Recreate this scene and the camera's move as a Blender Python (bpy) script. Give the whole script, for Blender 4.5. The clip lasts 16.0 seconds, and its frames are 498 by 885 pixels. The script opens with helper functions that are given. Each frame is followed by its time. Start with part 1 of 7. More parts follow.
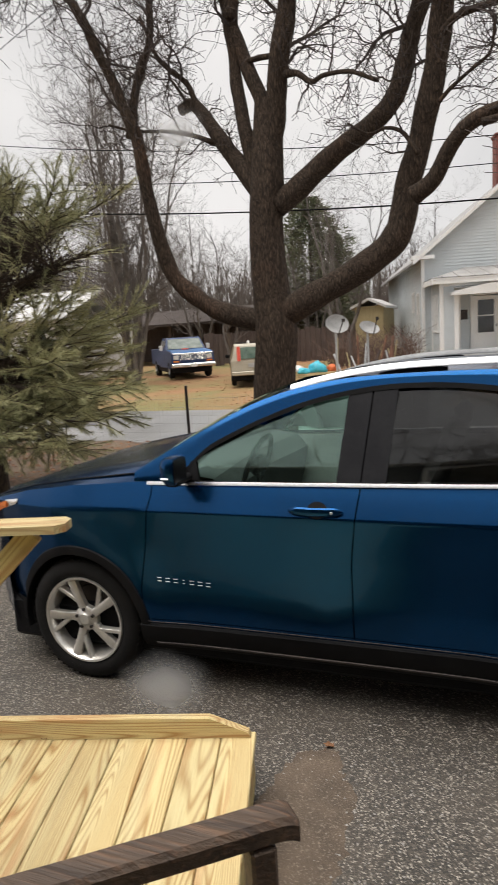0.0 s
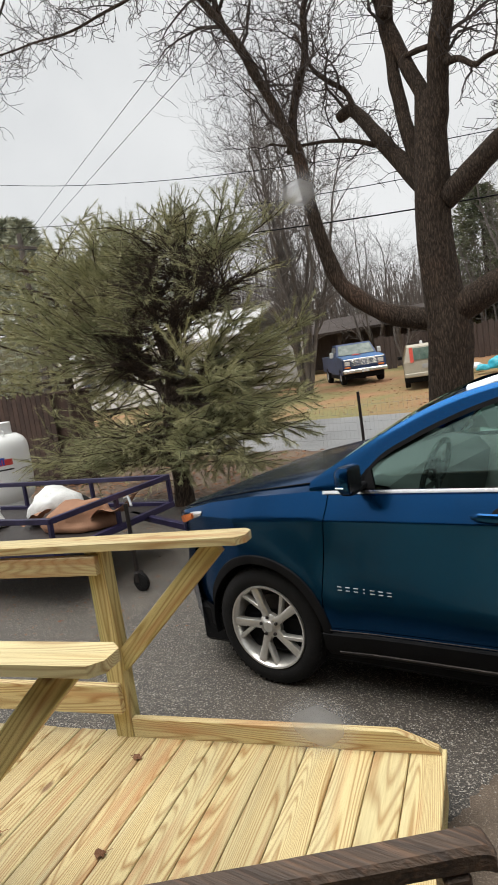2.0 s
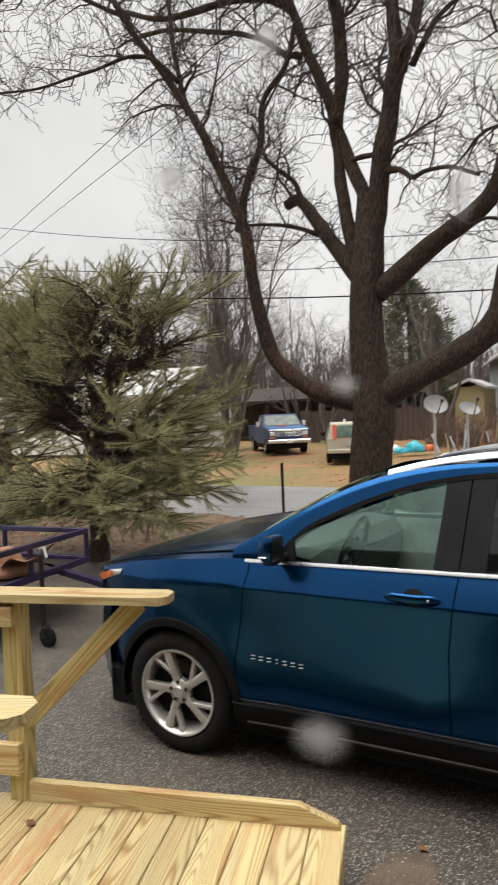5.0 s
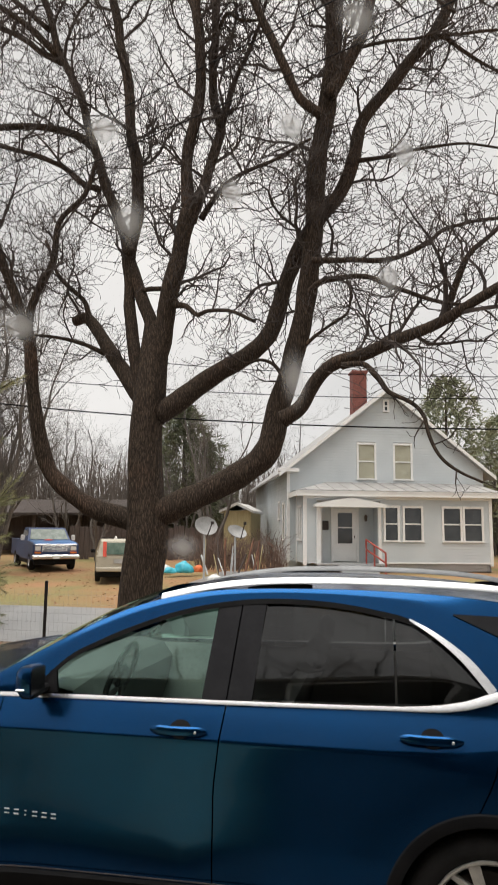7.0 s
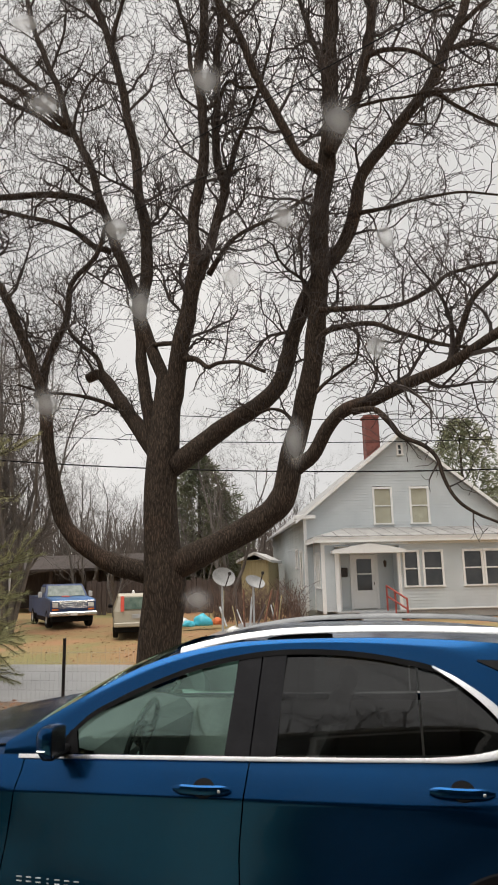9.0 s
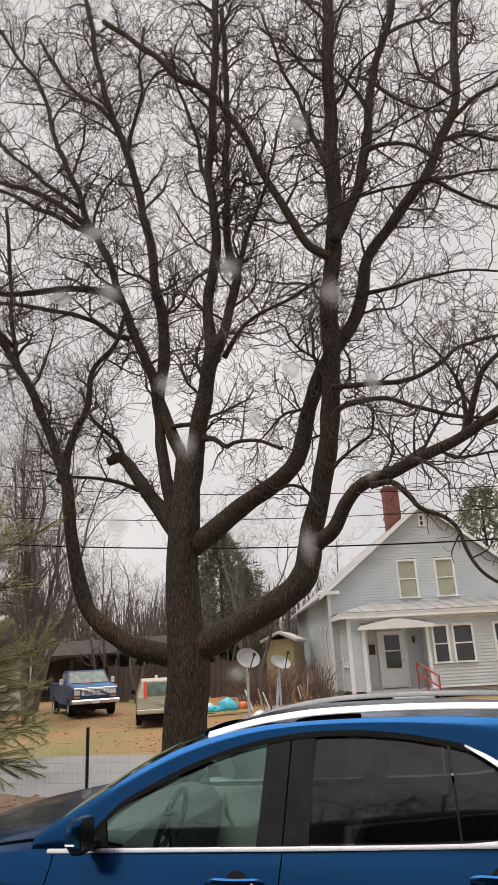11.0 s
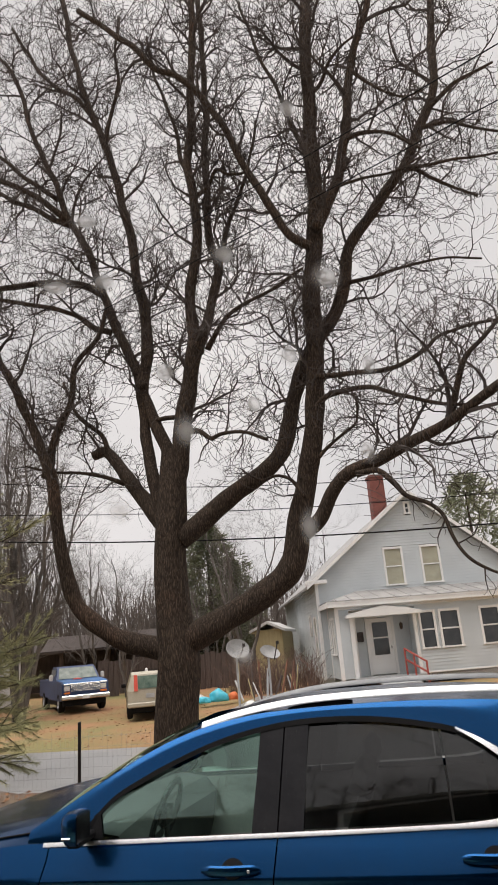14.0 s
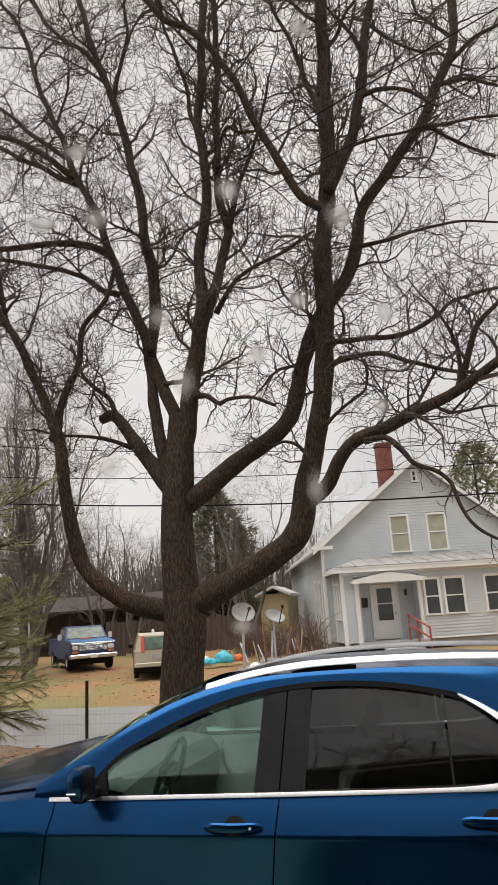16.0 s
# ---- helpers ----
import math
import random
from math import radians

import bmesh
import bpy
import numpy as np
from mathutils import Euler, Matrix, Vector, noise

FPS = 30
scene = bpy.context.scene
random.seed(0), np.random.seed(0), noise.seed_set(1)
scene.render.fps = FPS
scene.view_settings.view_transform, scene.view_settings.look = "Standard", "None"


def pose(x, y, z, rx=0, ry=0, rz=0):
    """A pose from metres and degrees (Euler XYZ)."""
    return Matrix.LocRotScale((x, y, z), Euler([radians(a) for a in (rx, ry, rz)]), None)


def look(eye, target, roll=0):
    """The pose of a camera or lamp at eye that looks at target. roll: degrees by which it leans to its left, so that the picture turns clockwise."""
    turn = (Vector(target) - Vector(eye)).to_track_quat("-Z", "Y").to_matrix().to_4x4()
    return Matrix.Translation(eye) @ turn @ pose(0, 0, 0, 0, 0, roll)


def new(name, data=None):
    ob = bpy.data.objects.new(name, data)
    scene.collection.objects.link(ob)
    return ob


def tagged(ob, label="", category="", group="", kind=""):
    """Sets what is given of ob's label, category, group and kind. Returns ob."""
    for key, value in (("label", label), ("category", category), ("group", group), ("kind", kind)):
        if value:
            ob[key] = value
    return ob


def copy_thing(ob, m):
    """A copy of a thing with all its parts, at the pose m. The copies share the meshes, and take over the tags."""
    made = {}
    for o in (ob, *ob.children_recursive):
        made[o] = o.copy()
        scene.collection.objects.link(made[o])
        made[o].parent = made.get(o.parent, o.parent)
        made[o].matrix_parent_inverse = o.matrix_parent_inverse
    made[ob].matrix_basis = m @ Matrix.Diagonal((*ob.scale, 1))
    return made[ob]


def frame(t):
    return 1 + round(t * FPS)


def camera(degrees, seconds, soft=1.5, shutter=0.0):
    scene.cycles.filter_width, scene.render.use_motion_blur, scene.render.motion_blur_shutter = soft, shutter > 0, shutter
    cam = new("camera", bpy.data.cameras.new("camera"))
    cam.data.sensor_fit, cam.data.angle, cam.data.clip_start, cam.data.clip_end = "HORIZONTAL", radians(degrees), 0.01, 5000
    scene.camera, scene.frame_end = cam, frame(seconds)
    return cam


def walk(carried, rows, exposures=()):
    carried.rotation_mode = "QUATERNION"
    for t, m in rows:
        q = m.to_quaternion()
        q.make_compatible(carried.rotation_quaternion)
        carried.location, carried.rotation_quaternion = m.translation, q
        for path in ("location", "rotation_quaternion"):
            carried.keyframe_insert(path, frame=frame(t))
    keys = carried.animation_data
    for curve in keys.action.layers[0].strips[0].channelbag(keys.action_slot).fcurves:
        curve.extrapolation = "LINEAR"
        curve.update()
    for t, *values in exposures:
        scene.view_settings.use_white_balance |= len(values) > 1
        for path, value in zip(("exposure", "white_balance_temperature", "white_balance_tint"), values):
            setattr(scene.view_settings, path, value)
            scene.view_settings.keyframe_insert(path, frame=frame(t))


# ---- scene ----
cam = camera(41.0, 16.0, 1.5, 0.5)
PATH = [
    (0, (0.867, 0.048, 1.892), (0.14, 1.883, 1.573), -3.5),
    (0.5, (0.863, 0.058, 1.892), (-0.005, 1.837, 1.605), -4.9),
    (1, (0.875, 0.043, 1.899), (-0.157, 1.734, 1.629), -6.7),
    (1.5, (0.877, 0.05, 1.9), (-0.255, 1.679, 1.642), -8.0),
    (2, (0.88, 0.051, 1.904), (-0.304, 1.645, 1.659), -8.4),
    (2.5, (0.881, 0.046, 1.903), (-0.334, 1.618, 1.672), -8.0),
    (3, (0.879, 0.048, 1.901), (-0.325, 1.628, 1.665), -7.1),
    (3.2, (0.879, 0.048, 1.9), (-0.309, 1.639, 1.665), -6.9),
    (5.3, (0.893, -0.072, 1.94), (0.008, 1.721, 1.896), -1.2),
    (5.5, (0.883, -0.023, 1.94), (0.097, 1.815, 1.924), -0.9),
    (6, (0.875, -0.039, 1.945), (0.388, 1.899, 2.002), 0.6),
    (6.5, (0.858, -0.061, 1.954), (0.518, 1.904, 2.101), 1.2),
    (7, (0.865, -0.082, 1.959), (0.523, 1.871, 2.218), 0.6),
    (7.5, (0.869, -0.087, 1.959), (0.517, 1.855, 2.279), 0.1),
    (8, (0.872, -0.091, 1.958), (0.522, 1.848, 2.302), -0.3),
    (8.5, (0.875, -0.096, 1.958), (0.516, 1.838, 2.323), -0.8),
    (9, (0.876, -0.115, 1.96), (0.498, 1.807, 2.363), -1.3),
    (9.5, (0.88, -0.129, 1.957), (0.474, 1.769, 2.441), -2.0),
    (10, (0.888, -0.16, 1.956), (0.479, 1.708, 2.543), -2.4),
    (10.2, (0.896, -0.186, 1.959), (0.486, 1.67, 2.581), -2.3),
    (12.5, (0.893, -0.241, 1.955), (0.497, 1.617, 2.58), -4.8),
    (13, (0.886, -0.209, 1.956), (0.504, 1.653, 2.576), -4.9),
    (13.5, (0.889, -0.229, 1.956), (0.522, 1.635, 2.58), -5.1),
    (14, (0.885, -0.23, 1.953), (0.515, 1.642, 2.55), -4.6),
    (14.5, (0.878, -0.201, 1.96), (0.478, 1.682, 2.503), -4.3),
    (15, (0.878, -0.181, 1.956), (0.457, 1.704, 2.474), -3.8),
    (15.5, (0.877, -0.18, 1.958), (0.454, 1.709, 2.461), -3.8),
    (16, (0.88, -0.189, 1.957), (0.474, 1.704, 2.458), -3.6),
]
walk(cam, [(t, look(eye, target, roll)) for t, eye, target, roll in PATH], exposures=[(0.0, 0.16, 6450, 10), (1.6, 0.15, 6250, 8), (3.2, 0.10, 6150, 6), (6.0, 0.18, 6500, 9), (8.0, 0.08, 6500, 9), (10.0, 0.04, 6500, 10), (13.0, 0.0, 6500, 15), (14.5, 0.02, 6500, 11), (16.0, 0.04, 6500, 10)])

# ---------------------------------------------------------------- world and light
world = bpy.data.worlds.new("overcast_sky")
scene.world = world
world.use_nodes = True
wn, wl = world.node_tree.nodes, world.node_tree.links
wn.clear()
w_out = wn.new("ShaderNodeOutputWorld")
w_sky = wn.new("ShaderNodeTexSky")
w_sky.sky_type = "NISHITA"
w_sky.sun_disc = False
w_sky.sun_elevation = radians(68)
w_sky.sun_rotation = radians(200)
w_bw = wn.new("ShaderNodeHueSaturation")
w_bw.inputs["Saturation"].default_value = 0.12
w_bg1 = wn.new("ShaderNodeBackground")
w_bg1.inputs["Strength"].default_value = 0.02
w_co = wn.new("ShaderNodeTexCoord")
w_no = wn.new("ShaderNodeTexNoise")
w_no.inputs["Scale"].default_value = 2.2
w_no.inputs["Detail"].default_value = 4
w_ra = wn.new("ShaderNodeValToRGB")
w_ra.color_ramp.elements[0].position = 0.35
w_ra.color_ramp.elements[0].color = (0.58, 0.58, 0.585, 1)
w_ra.color_ramp.elements[1].position = 0.68
w_ra.color_ramp.elements[1].color = (0.79, 0.775, 0.765, 1)
w_bg2 = wn.new("ShaderNodeBackground")
w_bg2.inputs["Strength"].default_value = 1.01
w_add = wn.new("ShaderNodeAddShader")
wl.new(w_sky.outputs[0], w_bw.inputs["Color"])
wl.new(w_bw.outputs[0], w_bg1.inputs["Color"])
wl.new(w_co.outputs["Generated"], w_no.inputs["Vector"])
wl.new(w_no.outputs["Fac"], w_ra.inputs["Fac"])
wl.new(w_ra.outputs[0], w_bg2.inputs["Color"])
wl.new(w_bg1.outputs[0], w_add.inputs[0])
wl.new(w_bg2.outputs[0], w_add.inputs[1])
wl.new(w_add.outputs[0], w_out.inputs["Surface"])

sun = new("sun", bpy.data.lights.new("sun", "SUN"))
sun.data.energy = 3.6
sun.data.angle = radians(60)
sun.data.color = (1.0, 0.97, 0.92)
sun.matrix_world = look((-3, 1.5, 16), (0, 4, 0))


# ---------------------------------------------------------------- materials
def grown(name, c1, c2, scale=6.0, rough=0.7, metal=0.0, bump=0.15, fine=60.0, stretch=(1, 1, 1), c3=None, vary=0.0, coat=0.0, spec=0.5, crack=(0.5, 0.75, 0.55)):
    """Two scales of colour variation, fine relief, and a shade of its own for every piece."""
    m = bpy.data.materials.new(name)
    m.use_nodes = True
    n, l = m.node_tree.nodes, m.node_tree.links
    b = n["Principled BSDF"]
    tc, mp = n.new("ShaderNodeTexCoord"), n.new("ShaderNodeMapping")
    mp.inputs["Scale"].default_value = stretch
    l.new(tc.outputs["Object"], mp.inputs["Vector"])
    inf = n.new("ShaderNodeObjectInfo")
    off = n.new("ShaderNodeVectorMath")
    off.operation = "SCALE"
    off.inputs[0].default_value = (13.0, 7.0, 5.0)
    l.new(inf.outputs["Random"], off.inputs["Scale"])
    l.new(off.outputs[0], mp.inputs["Location"])
    n1, n2 = n.new("ShaderNodeTexNoise"), n.new("ShaderNodeTexNoise")
    n1.inputs["Scale"].default_value, n1.inputs["Detail"].default_value = scale, 4
    n2.inputs["Scale"].default_value, n2.inputs["Detail"].default_value = fine, 3
    l.new(mp.outputs[0], n1.inputs["Vector"])
    l.new(mp.outputs[0], n2.inputs["Vector"])
    ramp = n.new("ShaderNodeValToRGB")
    e = ramp.color_ramp.elements
    e[0].position, e[0].color = 0.35, (*c1, 1)
    e[1].position, e[1].color = 0.65, (*c2, 1)
    l.new(n1.outputs["Fac"], ramp.inputs["Fac"])
    mix = n.new("ShaderNodeMixRGB")
    mix.blend_type = "MIX"
    mix.inputs["Color2"].default_value = (*(c3 or [v * 0.6 for v in c1]), 1)
    cr = n.new("ShaderNodeMapRange")
    cr.inputs["From Min"].default_value, cr.inputs["From Max"].default_value, cr.inputs["To Max"].default_value = crack
    l.new(n2.outputs["Fac"], cr.inputs["Value"])
    l.new(cr.outputs[0], mix.inputs["Fac"])
    l.new(ramp.outputs[0], mix.inputs["Color1"])
    last = mix.outputs[0]
    if vary:
        hs = n.new("ShaderNodeHueSaturation")
        vr = n.new("ShaderNodeMapRange")
        vr.inputs["To Min"].default_value, vr.inputs["To Max"].default_value = 1 - vary, 1 + vary
        l.new(inf.outputs["Random"], vr.inputs["Value"])
        l.new(vr.outputs[0], hs.inputs["Value"])
        l.new(last, hs.inputs["Color"])
        last = hs.outputs[0]
    l.new(last, b.inputs["Base Color"])
    b.inputs["Roughness"].default_value, b.inputs["Metallic"].default_value = rough, metal
    b.inputs["Coat Weight"].default_value = coat
    b.inputs["Coat Roughness"].default_value = 0.04
    b.inputs["Specular IOR Level"].default_value = spec
    if bump:
        bp = n.new("ShaderNodeBump")
        bp.inputs["Strength"].default_value, bp.inputs["Distance"].default_value = bump, 0.01
        l.new(n2.outputs["Fac"], bp.inputs["Height"])
        l.new(bp.outputs[0], b.inputs["Normal"])
    return m


def lumber(name, pale, dark, rings=40.0, green=(0.5, 0.5, 0.25), rough=0.55, vary=0.16):
    """Sawn softwood: arched grain along local x, knots and a greenish treatment."""
    m = bpy.data.materials.new(name)
    m.use_nodes = True
    n, l = m.node_tree.nodes, m.node_tree.links
    b = n["Principled BSDF"]
    tc, mp, inf = n.new("ShaderNodeTexCoord"), n.new("ShaderNodeMapping"), n.new("ShaderNodeObjectInfo")
    off = n.new("ShaderNodeVectorMath")
    off.operation = "SCALE"
    off.inputs[0].default_value = (17.0, 0.35, 9.0)
    l.new(inf.outputs["Random"], off.inputs["Scale"])
    mp.inputs["Scale"].default_value = (0.32, 4.6, 4.6)
    l.new(tc.outputs["Object"], mp.inputs["Vector"])
    l.new(off.outputs[0], mp.inputs["Location"])
    big = n.new("ShaderNodeTexNoise")
    big.inputs["Scale"].default_value, big.inputs["Detail"].default_value = 1.1, 1.5
    l.new(mp.outputs[0], big.inputs["Vector"])
    ring = n.new("ShaderNodeMath")
    ring.operation = "MULTIPLY"
    ring.inputs[1].default_value = rings
    l.new(big.outputs["Fac"], ring.inputs[0])
    fr = n.new("ShaderNodeMath")
    fr.operation = "PINGPONG"
    fr.inputs[1].default_value = 0.5
    l.new(ring.outputs[0], fr.inputs[0])
    ramp = n.new("ShaderNodeValToRGB")
    e = ramp.color_ramp.elements
    e[0].position, e[0].color = 0.02, (*dark, 1)
    e[1].position, e[1].color = 0.30, (*pale, 1)
    l.new(fr.outputs[0], ramp.inputs["Fac"])
    blot = n.new("ShaderNodeTexNoise")
    blot.inputs["Scale"].default_value = 2.3
    l.new(mp.outputs[0], blot.inputs["Vector"])
    mr = n.new("ShaderNodeMapRange")
    mr.inputs["From Min"].default_value, mr.inputs["From Max"].default_value, mr.inputs["To Max"].default_value = 0.45, 0.8, 0.7
    l.new(blot.outputs["Fac"], mr.inputs["Value"])
    gm = n.new("ShaderNodeMixRGB")
    gm.inputs["Color2"].default_value = (*green, 1)
    l.new(mr.outputs[0], gm.inputs["Fac"])
    l.new(ramp.outputs[0], gm.inputs["Color1"])
    # knots
    kp = n.new("ShaderNodeMapping")
    kp.inputs["Scale"].default_value = (2.2, 5.5, 5.5)
    l.new(tc.outputs["Object"], kp.inputs["Vector"])
    l.new(off.outputs[0], kp.inputs["Location"])
    vo = n.new("ShaderNodeTexVoronoi")
    vo.inputs["Scale"].default_value = 0.9
    l.new(kp.outputs[0], vo.inputs["Vector"])
    kr = n.new("ShaderNodeMapRange")
    kr.inputs["From Min"].default_value, kr.inputs["From Max"].default_value = 0.05, 0.10
    kr.inputs["To Min"].default_value, kr.inputs["To Max"].default_value = 0.85, 0.0
    l.new(vo.outputs["Distance"], kr.inputs["Value"])
    km = n.new("ShaderNodeMixRGB")
    km.inputs["Color2"].default_value = (0.16, 0.07, 0.03, 1)
    l.new(kr.outputs[0], km.inputs["Fac"])
    l.new(gm.outputs[0], km.inputs["Color1"])
    # reddish heartwood streaks and fine dark pores
    st = n.new("ShaderNodeTexNoise")
    st.inputs["Scale"].default_value, st.inputs["Detail"].default_value = 3.2, 4
    l.new(mp.outputs[0], st.inputs["Vector"])
    sr = n.new("ShaderNodeMapRange")
    sr.inputs["From Min"].default_value, sr.inputs["From Max"].default_value, sr.inputs["To Max"].default_value = 0.55, 0.68, 0.62
    l.new(st.outputs["Fac"], sr.inputs["Value"])
    sm = n.new("ShaderNodeMixRGB")
    sm.inputs["Color2"].default_value = (0.44, 0.20, 0.08, 1)
    l.new(sr.outputs[0], sm.inputs["Fac"])
    l.new(km.outputs[0], sm.inputs["Color1"])
    pp, po = n.new("ShaderNodeMapping"), n.new("ShaderNodeTexNoise")
    pp.inputs["Scale"].default_value = (2.5, 90, 90)
    l.new(tc.outputs["Object"], pp.inputs["Vector"])
    l.new(off.outputs[0], pp.inputs["Location"])
    l.new(pp.outputs[0], po.inputs["Vector"])
    po.inputs["Scale"].default_value = 1.6
    pr = n.new("ShaderNodeMapRange")
    pr.inputs["From Min"].default_value, pr.inputs["From Max"].default_value, pr.inputs["To Max"].default_value = 0.45, 0.75, 0.35
    l.new(po.outputs["Fac"], pr.inputs["Value"])
    pm = n.new("ShaderNodeMixRGB")
    pm.inputs["Color2"].default_value = (0.30, 0.19, 0.08, 1)
    l.new(pr.outputs[0], pm.inputs["Fac"])
    l.new(sm.outputs[0], pm.inputs["Color1"])
    hs, vr = n.new("ShaderNodeHueSaturation"), n.new("ShaderNodeMapRange")
    vr.inputs["To Min"].default_value, vr.inputs["To Max"].default_value = 1 - vary, 1 + vary
    l.new(inf.outputs["Random"], vr.inputs["Value"])
    l.new(vr.outputs[0], hs.inputs["Value"])
    l.new(pm.outputs[0], hs.inputs["Color"])
    l.new(hs.outputs[0], b.inputs["Base Color"])
    b.inputs["Roughness"].default_value = rough
    fine = n.new("ShaderNodeTexNoise")
    fine.inputs["Scale"].default_value = 9.0
    fp = n.new("ShaderNodeMapping")
    fp.inputs["Scale"].default_value = (1, 30, 30)
    l.new(tc.outputs["Object"], fp.inputs["Vector"])
    l.new(fp.outputs[0], fine.inputs["Vector"])
    bp = n.new("ShaderNodeBump")
    bp.inputs["Strength"].default_value, bp.inputs["Distance"].default_value = 0.25, 0.004
    l.new(fine.outputs["Fac"], bp.inputs["Height"])
    l.new(bp.outputs[0], b.inputs["Normal"])
    return m


def glassy(name, tint, alpha_mix, rough=0.02, shine=(1, 1, 1)):
    """Thin glass: part clear, part mirror-like by its own gloss."""
    m = bpy.data.materials.new(name)
    m.use_nodes = True
    n, l = m.node_tree.nodes, m.node_tree.links
    n.clear()
    out, tr, gl, mx, fr = (n.new(k) for k in ("ShaderNodeOutputMaterial", "ShaderNodeBsdfTransparent", "ShaderNodeBsdfGlossy", "ShaderNodeMixShader", "ShaderNodeFresnel"))
    tr.inputs["Color"].default_value = (*tint, 1)
    gl.inputs["Roughness"].default_value = rough
    gl.inputs["Color"].default_value = (*shine, 1)
    fr.inputs["IOR"].default_value = alpha_mix
    l.new(fr.outputs[0], mx.inputs["Fac"])
    l.new(tr.outputs[0], mx.inputs[1])
    l.new(gl.outputs[0], mx.inputs[2])
    l.new(mx.outputs[0], out.inputs["Surface"])
    return m


def aggregate(name):
    """Worn asphalt: single stones in a dark binder, damp patches and dust."""
    m = bpy.data.materials.new(name)
    m.use_nodes = True
    n, l = m.node_tree.nodes, m.node_tree.links
    b = n["Principled BSDF"]
    tc = n.new("ShaderNodeTexCoord")
    cell, cell2, broad = n.new("ShaderNodeTexVoronoi"), n.new("ShaderNodeTexVoronoi"), n.new("ShaderNodeTexNoise")
    cell.inputs["Scale"].default_value, cell2.inputs["Scale"].default_value = 175.0, 46.0
    broad.inputs["Scale"].default_value, broad.inputs["Detail"].default_value = 1.3, 5
    for q in (cell, cell2, broad):
        l.new(tc.outputs["Object"], q.inputs["Vector"])
    sep = n.new("ShaderNodeSeparateColor")
    l.new(cell.outputs["Color"], sep.inputs[0])
    ramp = n.new("ShaderNodeValToRGB")
    e = ramp.color_ramp.elements
    e[0].position, e[0].color = 0.30, (0.030, 0.027, 0.024, 1)
    e[1].position, e[1].color = 1.0, (0.46, 0.42, 0.36, 1)
    k = ramp.color_ramp.elements.new(0.82)
    k.color = (0.100, 0.085, 0.068, 1)
    l.new(sep.outputs[0], ramp.inputs["Fac"])
    dust = n.new("ShaderNodeMixRGB")
    dust.inputs["Color2"].default_value = (0.125, 0.10, 0.077, 1)
    mr = n.new("ShaderNodeMapRange")
    mr.inputs["From Min"].default_value, mr.inputs["From Max"].default_value, mr.inputs["To Max"].default_value = 0.45, 0.75, 0.45
    l.new(broad.outputs["Fac"], mr.inputs["Value"])
    l.new(mr.outputs[0], dust.inputs["Fac"])
    l.new(ramp.outputs[0], dust.inputs["Color1"])
    l.new(dust.outputs[0], b.inputs["Base Color"])
    rr = n.new("ShaderNodeMapRange")
    rr.inputs["To Min"].default_value, rr.inputs["To Max"].default_value = 0.35, 0.75
    l.new(broad.outputs["Fac"], rr.inputs["Value"])
    l.new(rr.outputs[0], b.inputs["Roughness"])
    bp = n.new("ShaderNodeBump")
    bp.inputs["Strength"].default_value, bp.inputs["Distance"].default_value = 0.6, 0.004
    l.new(cell.outputs["Distance"], bp.inputs["Height"])
    l.new(bp.outputs[0], b.inputs["Normal"])
    return m


